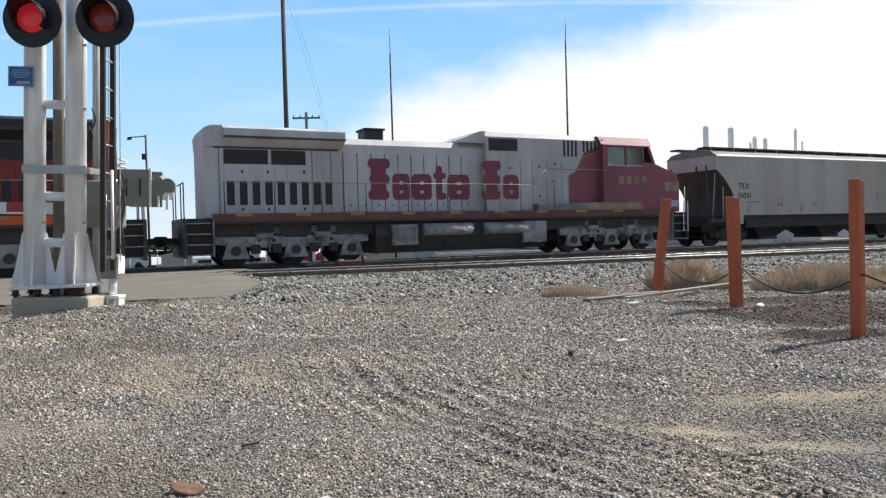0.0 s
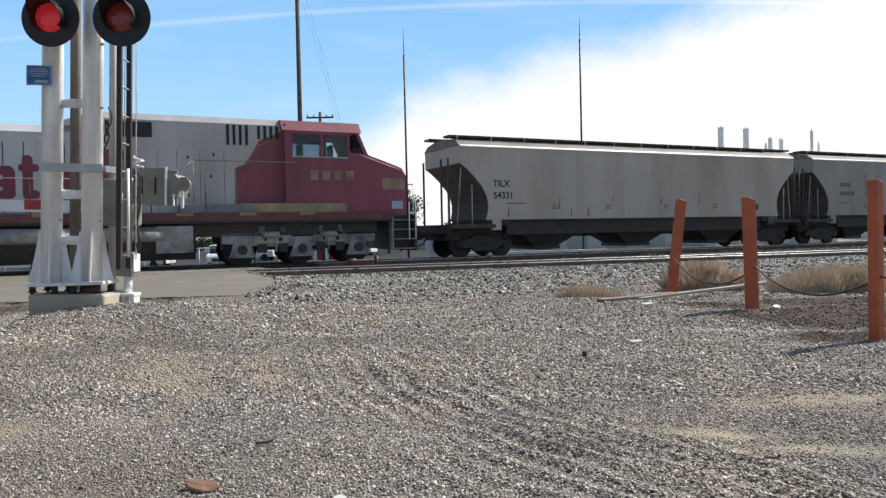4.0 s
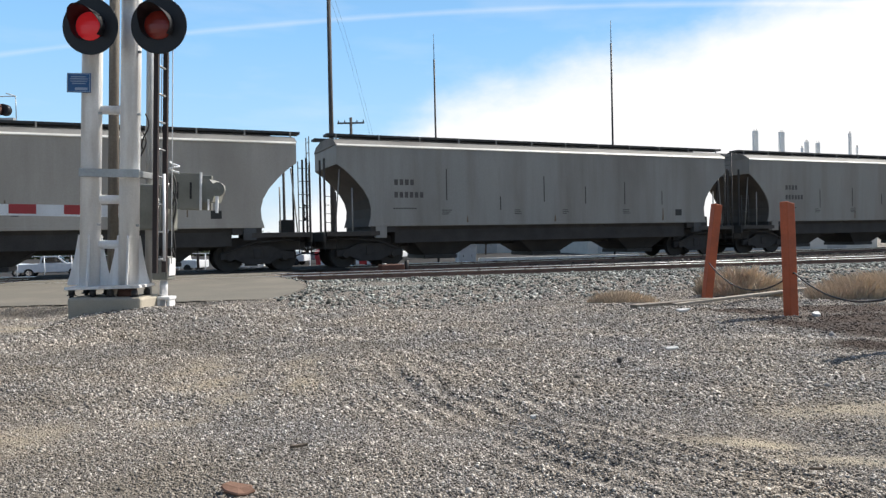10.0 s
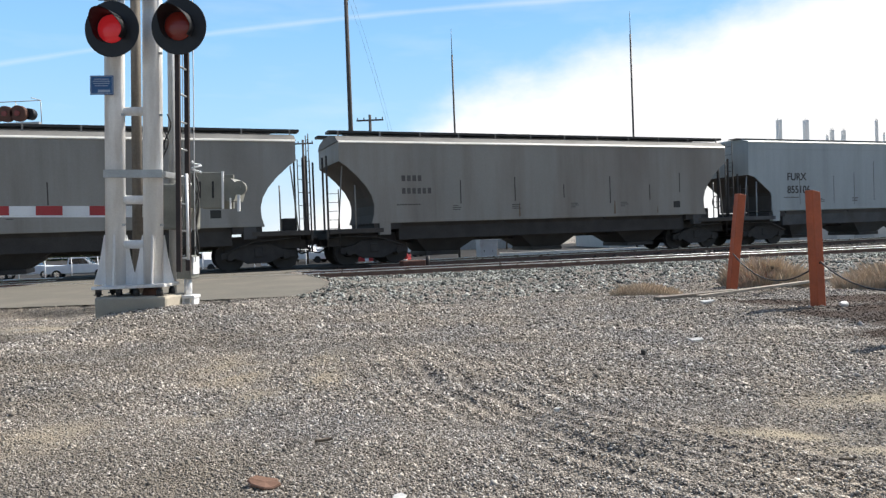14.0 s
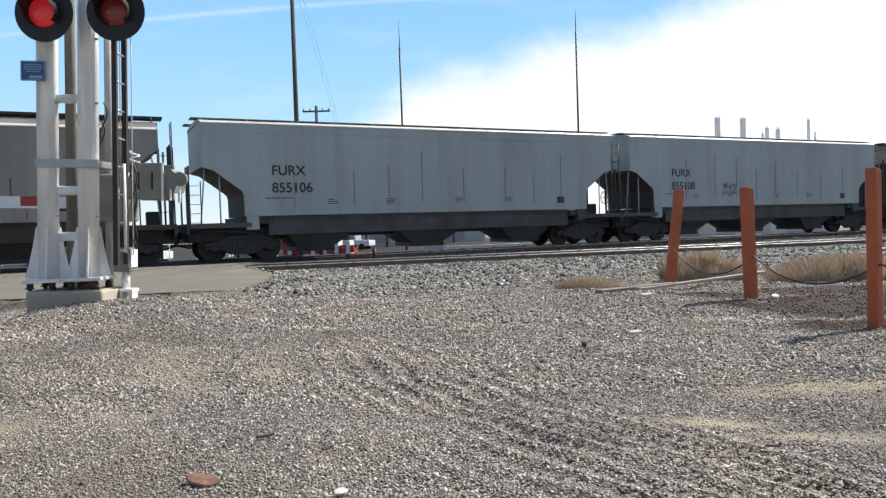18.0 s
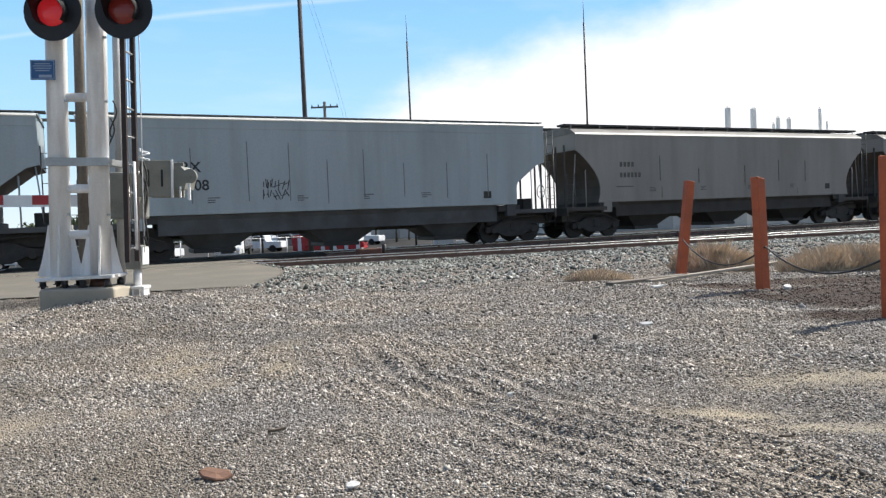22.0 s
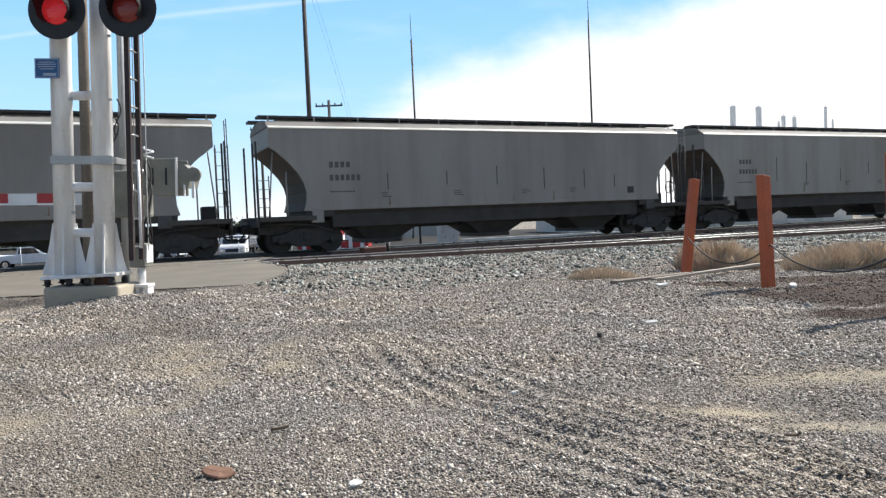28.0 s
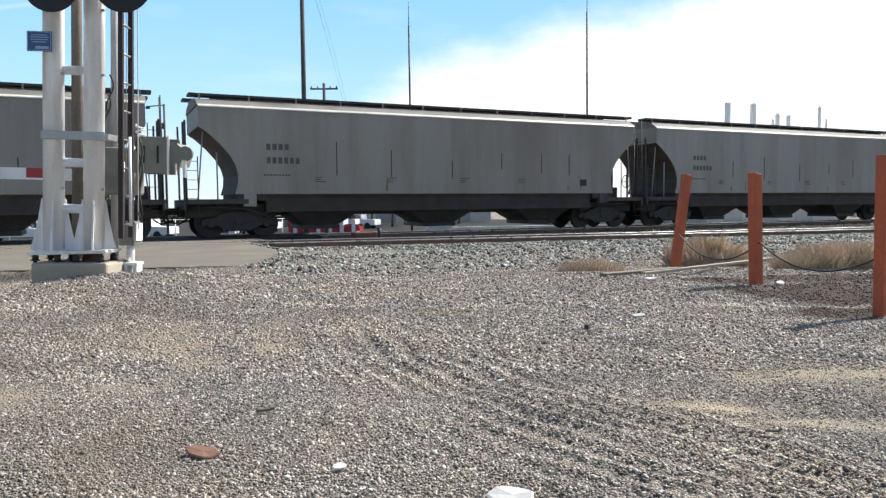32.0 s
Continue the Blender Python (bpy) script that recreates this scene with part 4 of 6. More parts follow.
for k, (x, y, h, lean, back, w) in enumerate(POSTS):
    z = float(ground_z(x, y))
    bm = B()
    box(bm, -w / 2, w / 2, -w / 2, w / 2, -0.15, h, 0.008)
    for v in bm.verts:
        v.co.x += lean * v.co.z
        if v.co.z > 1 and v.co.x > lean * h:
            v.co.z -= 0.02
    ob = part("fence_post", bm, "orange_paint", None)
    ob.matrix_basis = pose(x, y, z, 0, 0, 12 + 9 * k)
    tagged(ob, ("leaning " if k == 0 else "") + "weathered orange painted wooden fence post", "fence post", "orange fence posts")
ends = [Vector((3.20 + 0.03, 9.66, 0.62)), Vector((3.475, 7.72, 0.585)), Vector((3.50, 5.55, 0.62)), Vector((4.6, 3.6, 0.55))]
bm = B()
for a, b, sag in ((ends[0], ends[1], 0.27), (ends[1], ends[2], 0.22), (ends[2], ends[3], 0.2)):
    pts = [a.lerp(b, k / 14) - Vector((0, 0, sag * 4 * (k / 14) * (1 - k / 14))) for k in range(15)]
    tube(bm, pts, 0.009, 6)
tagged(part("cable", bm, "cable", None), "slack dark steel cable hung between the orange posts", "cable")
bm = B()
box(bm, -1.35, 1.35, -0.04, 0.04, 0, 0.032, 0.004)
ob = part("board", bm, "board_pale", None)
ob.matrix_basis = pose(3.62, 9.38, float(ground_z(3.62, 9.38)) + 0.05, 0, -1.2, 32)
tagged(ob, "pale weathered board lying on the gravel", "board")


bm = B()
box(bm, -0.62, 0.62, -0.06, 0.06, 0, 0.045, 0.006)
ob = part("board", bm, "weathered_wood", None)
ob.matrix_basis = pose(2.50, 8.78, float(ground_z(2.50, 8.78)) + 0.012, 0, -0.6, 28)
tagged(ob, "short dark board half sunk in the gravel", "board")


# ---- dry grass ----
def grass_tuft(x, y, r, h, count, seed):
    rs = np.random.RandomState(seed)
    a, d = rs.uniform(0, math.tau, count), r * rs.uniform(0, 1, count) ** 0.65
    px, py = d * np.cos(a), d * np.sin(a) * 0.6
    hh = h * rs.uniform(0.35, 1.05, count) * (1 - 0.5 * d / r)
    lx, ly, w = rs.normal(0, 0.30, count) * hh, rs.normal(0, 0.30, count) * hh, rs.uniform(0.0009, 0.0020, count)
    t = rs.uniform(0, math.tau, count)
    c, s = np.cos(t) * w, np.sin(t) * w
    z0 = ground_z(x + px, y + py) - 0.02
    v = np.stack([np.stack(q, -1) for q in ((px - c, py - s, z0), (px + c, py + s, z0), (px + lx * 0.4 + c * 0.7, py + ly * 0.4 + s * 0.7, z0 + hh * 0.6), (px + lx, py + ly, z0 + hh))], 1)
    k = np.arange(count)[:, None] * 4
    f = np.concatenate([k + [0, 1, 2], k + [0, 2, 3]], 0)
    me = bpy.data.meshes.new("dry_grass")
    me.from_pydata(v.reshape(-1, 3).tolist(), [], f.tolist())
    me.materials.append(M["dry_grass"])
    ob = new("dry_grass", me)
    ob.location = (x, y, 0)
    tagged(ob, "tuft of straw-coloured dry grass by the posts", "grass", kind="stuff")


rs = random.Random(77)
for k, (x, y, r, h, c) in enumerate(((2.12, 9.65, 0.48, 0.22, 3000), (3.86, 10.2, 0.52, 0.47, 6500), (4.35, 10.6, 0.4, 0.32, 1800), (5.15, 9.7, 0.66, 0.44, 9000), (6.2, 9.8, 0.8, 0.38, 7500),
                                     (7.4, 10.2, 0.8, 0.40, 1800), (4.7, 8.4, 0.35, 0.12, 160), (5.6, 8.2, 0.4, 0.14, 200))):
    for i in range(5 if c > 1600 else 1):
        dx, dy = (rs.uniform(-0.75, 0.75) * r, rs.uniform(-0.35, 0.35) * r) if i else (0, 0)
        grass_tuft(x + dx, y + dy, r * (0.5 if i else 0.9), h * rs.uniform(0.6, 1.05), int(c * (0.36 if i else 0.55)), 40 + 9 * k + i)


# ---- litter ----
def scrap(name, x, y, w, d, h, rz, material, label, category, tilt=0.0):
    bm = B()
    rs = random.Random(int(1000 * (x + y)))
    rim = [(a, rs.uniform(0.72, 1.12)) for a in (k * math.tau / 11 + rs.uniform(-0.18, 0.18) for k in range(11))]
    rings = []
    for z, grow in ((0, 0.94), (h * 0.5, 1.0), (h, 0.9)):
        rings.append([bm.verts.new((w / 2 * g * grow * math.cos(a), d / 2 * g * grow * math.sin(a), z)) for a, g in rim])
    for lo, hi in zip(rings, rings[1:]):
        for k in range(11):
            bm.faces.new((lo[k], lo[(k + 1) % 11], hi[(k + 1) % 11], hi[k]))
    top, low = bm.verts.new((0, 0, h * 1.1)), bm.verts.new((0, 0, 0))
    for k in range(11):
        bm.faces.new((rings[2][k], rings[2][(k + 1) % 11], top))
        bm.faces.new((rings[0][(k + 1) % 11], rings[0][k], low))
    for v in bm.verts:
        v.co.z += 0.10 * w * (v.co.x / w + 0.3) ** 2 + 0.12 * d * math.sin(v.co.y / d * 5)
    ob = part(name, bm, material, None)
    ob.matrix_basis = pose(x, y, float(ground_z(x, y)) + 0.012, 0, tilt, rz)
    tagged(ob, label, category)


scrap("bark_chip", -0.86, 2.60, 0.15, 0.07, 0.010, -18, "card_brown", "reddish brown chip of wood on the gravel", "wood chip", 6)
scrap("paper_scrap", -0.335, 2.42, 0.055, 0.035, 0.007, 25, "paper_white", "crumpled white paper scrap on the gravel", "litter")
scrap("plastic_sheet", 0.23, 2.10, 0.16, 0.09, 0.008, -22, "paper_white", "white plastic lid lying on the gravel", "litter", 4)
scrap("paper_scrap", 1.57, 5.57, 0.12, 0.05, 0.012, -8, "paper_white", "flat white paper scrap on the gravel", "litter")
scrap("paper_scrap", 2.37, 7.95, 0.16, 0.06, 0.02, 5, "paper_white", "flat white paper scrap on the gravel", "litter")
scrap("paper_scrap", 3.70, 7.72, 0.12, 0.08, 0.03, 35, "paper_white", "crumpled white paper scrap on the gravel", "litter")
scrap("stone_lump", 1.05, 5.0, 0.045, 0.04, 0.03, 20, "dark_steel", "single dark stone lying on the gravel", "stone")
scrap("twig", -0.76, 3.12, 0.09, 0.012, 0.010, 12, "bark", "short brown twig on the gravel", "twig")
scrap("twig", 1.33, 2.79, 0.06, 0.010, 0.008, -15, "bark", "short brown twig on the gravel", "twig")
scrap("stone_lump", 0.32, 3.64, 0.03, 0.022, 0.015, -20, "paper_white", "single pale stone lying on the gravel", "stone")


# ---- distance: poles, masts, columns ----
def utility_pole(x, y, top, r, arm_z=None, arm=1.2, base=-1.9):
    root = thing("utility_pole", pose(x, y, base), "tall dark wooden utility pole", "utility pole")
    bm = B()
    cyl(bm, (0, 0, 0), (0, 0, top - base), r * 1.15, r * 0.8, 12)
    part("pole", bm, "pole_dark", root)
    if arm_z:
        bm = B()
        box(bm, -arm, arm, -0.06, 0.06, arm_z - base - 0.07, arm_z - base + 0.07)
        bar = part("crossarm", bm, "pole_dark", root)
        for px in (-arm + 0.1, -arm * 0.45, arm * 0.45, arm - 0.1):
            bm = B()
            cyl(bm, (px, 0, arm_z - base + 0.07), (px, 0, arm_z - base + 0.27), 0.06, 0.04, 8)
            part("insulator", bm, "dark_steel", bar)
    return root


utility_pole(-11.07, 60, 24.0, 0.20)
utility_pole(-10.35, 66, 12.1, 0.16, 11.6, 1.25)
utility_pole(-27.0, 62, 10.9, 0.16, 10.4, 0.9)
utility_pole(-19.0, 75, 11.3, 0.15, 10.9, 1.1)
lamp = utility_pole(-23.4, 62, 9.8, 0.10)
bm = B()
cyl(bm, (0, 0, 11.6), (-1.5, 0, 11.5), 0.05, seg=8)
arm = part("side_arm", bm, "pole_dark", lamp)
bm = B()
box(bm, -1.55, -1.2, -0.1, 0.1, 11.3, 11.48, 0.03)
part("lamp_head", bm, "dark_steel", arm)
bm = B()
box(bm, -0.35, -0.05, -0.12, 0.12, 9.6, 10.1, 0.03)
part("equipment_box", bm, "dark_steel", lamp)
bm = B()
for dx, z0, dz in ((0.25, 22.5, 3), (0.35, 21.0, 5)):
    pts = [Vector((-11.27 + dx + k * 0.30, 60, z0 - k * 0.9 - 0.02 * k * k)) for k in range(13)]
    tube(bm, pts, 0.009, 4)
tagged(part("wire", bm, "cable", None), "thin slack wires running down from the tall pole", "wire")


def whip_mast(x, y, z1, z2):
    root = thing("radio_mast", pose(x, y, -1.9), "thin dark radio mast with a whip antenna on top", "radio mast", "radio masts")
    lean = 0.004
    bm = B()
    cyl(bm, (0, 0, 0), (-lean * z1, 0, z1 + 1.9), 0.11, 0.085, 8)
    part("mast", bm, "dark_steel", root)
    bm = B()
    cyl(bm, (-lean * z1, 0, z1 + 1.9), (-lean * z2, 0, z2 + 1.9), 0.045, 0.02, 6)
    part("whip", bm, "dark_steel", root)


whip_mast(-2.66, 70, 18.2, 20.7)
whip_mast(14.45, 70, 19.3, 21.5)


def column(x, y, top, w, lean):
    root = thing("column", pose(x, y, -1.9), "pale grey concrete column of an unfinished structure", "column", "distant pale columns")
    bm = B()
    box(bm, -w / 2, w / 2, -w / 2, w / 2, 0, top + 1.9, 0.03)
    for v in bm.verts:
        v.co.x -= lean * v.co.z
    part("shaft", bm, "column_pale", root)
    bm = B()
    for k in (-0.3, 0, 0.3):
        cyl(bm, (k * w - lean * (top + 1.9), 0, top + 1.9), (k * w - lean * (top + 2.4), 0, top + 2.3), 0.03, seg=5)
    part("bar_end", bm, "dark_steel", root)


for px, py, w in ((1286, 228, 1.1), (1331, 230, 1.1), (1374, 247, 0.8), (1393, 249, 0.8), (1366, 258, 0.5), (1448, 233, 0.55), (1460, 257, 0.4)):
    d = 150.0
    column((px - 777) / 1270 * d, d, 1.045 + (411.5 - 0.0211 * (px - 784) - py) * d / 1270, w * 0.82, 0.004)


# ---- far signal bridge over the road ----
def far_signal():
    root = thing("signal_bridge", pose(-25.4, 37.0, 0.3), "cantilever crossing signal with walkway rail beyond the tracks", "crossing signal")
    bm = B()
    box(bm, -8.0, 1.9, -0.12, 0.12, 7.15, 7.35)
    part("arm", bm, "galvanised", root)
    bm = B()
    cyl(bm, (-8, 0, -2.4), (-8, 0, 7.6), 0.16, seg=12)
    part("mast", bm, "galvanised", root)
    for x in (-0.9, 0.2, 0.9):
        bm = B()
        cyl(bm, (x, -0.35, 7.8), (x, -0.05, 7.8), 0.42, seg=20)
        disc = part("lamp_background", bm, "rust_brown", root)
        bm = B()
        cyl(bm, (x, -0.40, 7.8), (x, -0.355, 7.8), 0.15, seg=16)
        part("lens", bm, "lens_red", disc)
        bm = B()
        cyl(bm, (x + 0.4, -0.05, 7.8), (x + 0.4, 0.3, 7.8), 0.30, seg=16)
        part("lamp_housing", bm, "black_paint", disc)
    for x in (-4, -2.5, -1.2, 0.4, 1.8):
        bm = B()
        cyl(bm, (x, 0.3, 7.3), (x, 0.3, 8.55), 0.025, seg=6)
        part("rail_post", bm, "galvanised", root)
    bm = B()
    cyl(bm, (-8, 0.3, 8.55), (1.8, 0.3, 8.55), 0.025, seg=6)
    cyl(bm, (1.8, 0.3, 8.55), (1.8, -0.5, 8.55), 0.025, seg=6)
    part("handrail", bm, "galvanised", root)


far_signal()


# ---- vehicles in the lot beyond ----
def far_wheel(parent, x, y, r):
    bm = B()
    cyl(bm, (x, y - 0.12, r), (x, y + 0.12, r), r, seg=16)
    w = part("wheel", bm, "rubber", parent)
    bm = B()
    cyl(bm, (x, y - 0.13, r), (x, y - 0.121, r), r * 0.6, seg=12)
    part("rim", bm, "chrome", w)


def pickup(x, y, rz, paint="vehicle_white"):
    root = thing("pickup_truck", pose(x, y, float(ground_z(x, y)), 0, 0, rz), "white pickup truck parked in the lot beyond the tracks" if paint == "vehicle_white" else "dark grey pickup truck parked in the lot beyond the tracks", "pickup truck", "parked vehicles")
    bm = B()
    prism(bm, [(-2.7, 0.45), (2.7, 0.45), (2.7, 0.85), (2.55, 1.12), (1.2, 1.2), (-2.7, 1.15)], -0.95, 0.95)
    bmesh.ops.bevel(bm, geom=bm.edges[:], offset=0.05, segments=2, affect="EDGES")
    part("body", bm, paint, root)
    bm = B()
    prism(bm, [(-0.9, 1.16), (1.25, 1.18), (0.55, 1.82), (-0.75, 1.82)], -0.82, 0.82)
    bmesh.ops.bevel(bm, geom=bm.edges[:], offset=0.04, segments=2, affect="EDGES")
    cab = part("cab", bm, paint, root)
    bm = B()
    prism(bm, [(-0.72, 1.25), (0.95, 1.25), (0.48, 1.74), (-0.62, 1.74)], -0.84, 0.84)
    prism(bm, [(0.62, 1.22), (1.22, 1.22), (0.62, 1.78), (0.60, 1.78)], -0.74, 0.74)
    part("window", bm, "glass_dark", cab)
    for wx in (-1.7, 1.75):
        for wy in (-0.86, 0.86):
            far_wheel(root, wx, wy, 0.39)
    bm = B()
    box(bm, 2.66, 2.8, -0.9, 0.9, 0.45, 0.68, 0.03)
    part("bumper", bm, "chrome", root)
    for wy in (-0.7, 0.7):
        bm = B()
        box(bm, 2.62, 2.715, wy - 0.16, wy + 0.16, 0.78, 0.95, 0.02)
        part("headlight", bm, "chrome", root)
    return root


def box_truck(x, y, rz):
    root = thing("delivery_truck", pose(x, y, float(ground_z(x, y)), 0, 0, rz), "white medium truck with a dark windscreen facing the tracks", "truck", "parked vehicles")
    bm = B()
    prism(bm, [(1.2, 0.5), (3.4, 0.5), (3.4, 0.98), (3.25, 1.18), (2.3, 1.28), (1.95, 2.02), (1.2, 2.06)], -1.1, 1.1)
    bmesh.ops.bevel(bm, geom=bm.edges[:], offset=0.06, segments=2, affect="EDGES")
    part("cab", bm, "vehicle_white", root)
    bm = B()
    prism(bm, [(2.02, 1.31), (2.36, 1.31), (2.05, 1.97), (1.98, 1.97)], -0.98, 0.98)
    part("windscreen", bm, "glass_dark", root)
    bm = B()
    box(bm, 3.41, 3.44, -0.55, 0.55, 0.62, 0.92)
    part("grille", bm, "dark_steel", root)
    bm = B()
    box(bm, -3.6, 1.1, -1.15, 1.15, 0.9, 1.1)
    part("flatbed", bm, "dark_steel", root)
    bm = B()
    box(bm, -3.4, 0.6, -1.1, 1.1, 1.1, 2.12, 0.03)
    part("load", bm, "vehicle_grey", root)
    for wx in (-2.4, 2.4):
        for wy in (-0.98, 0.98):
            far_wheel(root, wx, wy, 0.48)
    for wy in (-0.85, 0.85):
        bm = B()
        box(bm, 3.38, 3.46, wy - 0.15, wy + 0.15, 0.70, 0.88, 0.02)
        part("headlight", bm, "chrome", root)
    return root


def semi_tractor(x, y, rz):
    root = thing("semi_tractor", pose(x, y, float(ground_z(x, y)), 0, 0, rz), "red and white semi tractor parked in the lot", "truck", "parked vehicles")
    bm = B()
    prism(bm, [(-1.0, 0.8), (3.4, 0.8), (3.4, 1.75), (1.6, 1.95), (1.2, 2.9), (-1.0, 2.9)], -1.2, 1.2)
    bmesh.ops.bevel(bm, geom=bm.edges[:], offset=0.07, segments=2, affect="EDGES")
    part("cab", bm, "vehicle_red", root)
    bm = B()
    prism(bm, [(-1.1, 2.9), (1.1, 2.92), (0.4, 3.5), (-1.1, 3.9)], -1.15, 1.15)
    part("roof_fairing", bm, "vehicle_white", root)
    bm = B()
    prism(bm, [(0.2, 2.0), (1.45, 2.0), (1.15, 2.75), (0.2, 2.75)], -1.22, 1.22)
    part("window", bm, "glass_dark", root)
    bm = B()
    box(bm, -4.0, 3.3, -1.18, 1.18, 0.22, 0.86, 0.04)
    part("side_skirt", bm, "vehicle_red", root)
    for k in range(6):
        bm = B()
        box(bm, -3.6 + k * 1.2, -3.22 + k * 1.2, -1.225, 1.225, 0.2, 2.8 if 2 < k < 5 else 1.5)
        part("white_panel", bm, "vehicle_white", root)
    bm = B()
    box(bm, -4.2, -0.9, -0.5, 0.5, 0.8, 1.0)
    part("chassis", bm, "dark_steel", root)
    for px in (-1.15,):
        for wy in (-1.05, 1.05):
            bm = B()
            cyl(bm, (px, wy, 1.0), (px, wy, 3.9), 0.09, seg=10)
            part("exhaust_stack", bm, "chrome", root)
    for wx in (-3.5, -2.2, 2.6):
        for wy in (-1.0, 1.0):
            far_wheel(root, wx, wy, 0.52)
    return root


def bearing(k, d):
    """x of a thing d metres away whose direction slants by k thousandths."""
    return k / 1000 * d


for k, d, rz in ((-586, 62, 20), (-406, 66, 165), (-254, 80, 170), (-220, 84, 10), (-113, 90, 160), (-665, 62, 15), (-176, 92, 180),
                 (-294, 104, 20), (-259, 108, 175), (-224, 106, 12), (-243, 118, 95), (-207, 120, 88), (-190, 112, 170), (-160, 118, 92)):
    pickup(bearing(k, d), d, rz, "vehicle_grey" if k in (-220, -207) else "vehicle_white")
box_truck(bearing(-292, 66), 66, -84)
semi_tractor(bearing(-162, 74), 74, 176)


# ---- trackside cabinet, low wall, switch machine ----
def cabinet():
    root = thing("utility_cabinet", pose(0.0, 60, -1.75, 0, 0, 20), "grey weathered steel utility cabinet beyond the tracks", "cabinet")
    bm = B()
    box(bm, -0.75, 0.75, -0.5, 0.5, 0.1, 1.95, 0.03)
    body = part("body", bm, "cabinet_grey", root)
    for x in (-0.72, 0.02):
        bm = B()
        box(bm, x, x + 0.70, -0.525, -0.503, 0.2, 1.85, 0.006)
        door = part("door", bm, "cabinet_grey", body)
        bm = B()
        box(bm, x + 0.3, x + 0.34, -0.55, -0.526, 1.0, 1.2)
        part("handle", bm, "dark_steel", door)
    bm = B()
    prism(bm, [(-0.8, 1.955), (0.8, 1.955), (0.9, 2.02), (-0.8, 2.05)], -0.6, 0.6)
    part("roof", bm, "galvanised", root)
    bm = B()
    box(bm, -0.8, 0.8, -0.55, 0.55, -0.2, 0.1)
    part("plinth", bm, "concrete", root)


cabinet()
bm = B()
box(bm, 0, 16, -0.15, 0.15, -0.2, 0.85, 0.02)
ob = part("low_wall", bm, "wall_pale", None)
ob.matrix_basis = pose(1.2, 66, -1.9, 0, 0, 14)
tagged(ob, "low pale concrete wall beyond the tracks", "wall")


def switch_machine(x, y):
    z = float(ground_z(x, y))
    root = thing("switch_machine", pose(x, y, z, 0, 0, TURN), "low rusty steel switch machine between the tracks", "switch machine")
    bm = B()
    box(bm, -0.45, 0.35, -0.22, 0.22, 0.05, 0.30, 0.03)
    part("housing", bm, "rust_brown", root)
    bm = B()
    cyl(bm, (0.5, 0, 0.0), (0.5, 0, 0.42), 0.07, seg=12)
    part("motor", bm, "dark_steel", root)
    for ry in (-0.1, 0.1):
        bm = B()
        cyl(bm, (-0.1, ry, 0.12), (-0.1, ry - 1.0, 0.05), 0.02, seg=8)
        part("rod", bm, "dark_steel", root)
    bm = B()
    box(bm, -0.7, 0.75, -0.35, 0.35, -0.05, 0.045, 0.01)
    part("base", bm, "tie_wood", root)
    bm = B()
    cyl(bm, (-0.3, 0, 0.3), (-0.3, 0, 0.34), 0.08, seg=12)
    part("cap", bm, "galvanised", root)


switch_machine(-2.46, 24.0)


# ---- background buildings, fence, trees ----
def building(x, y, rz, w, d, h, label):
    root = thing("warehouse", pose(x, y, -1.9, 0, 0, rz), label, "building")
    bm = B()
    box(bm, -w / 2, w / 2, -d / 2, d / 2, 0, h)
    part("wall", bm, "wall_pale", root)
    bm = B()
    prism_x(bm, [(-d / 2 - 0.4, h - 0.05), (d / 2 + 0.4, h - 0.05), (0, h + d * 0.09)], -w / 2 - 0.4, w / 2 + 0.4)
    part("roof", bm, "column_pale", root)
    for k in range(int(w // 6)):
        bm = B()
        x0 = -w / 2 + 1.5 + k * 6
        box(bm, x0, x0 + 3.2, -d / 2 - 0.03, -d / 2 - 0.004, 0, min(h - 0.5, 2.4))
        part("roller_door", bm, "galvanised", root)


building(38, 112, 12, 46, 14, 2.6, "long low pale warehouse beyond the tracks")
building(95, 128, 18, 40, 14, 2.6, "long low pale warehouse beyond the tracks")
building(-2, 120, 4, 20, 10, 2.4, "long low pale warehouse beyond the tracks")


def picket_run():
    root = thing("mesh_fence", pose(-44, 58, -1.9, 0, 0, 6), "pale chain-link fence with posts beyond the road", "fence")
    for k in range(16):
        bm = B()
        cyl(bm, (k * 2.2, 0, 0), (k * 2.2, 0, 1.9), 0.04, seg=8)
        part("post", bm, "white_paint", root)
    bm = B()
    cyl(bm, (0, 0, 1.85), (33, 0, 1.85), 0.03, seg=6)
    cyl(bm, (0, 0, 0.2), (33, 0, 0.2), 0.02, seg=6)
    part("rail", bm, "white_paint", root)


picket_run()


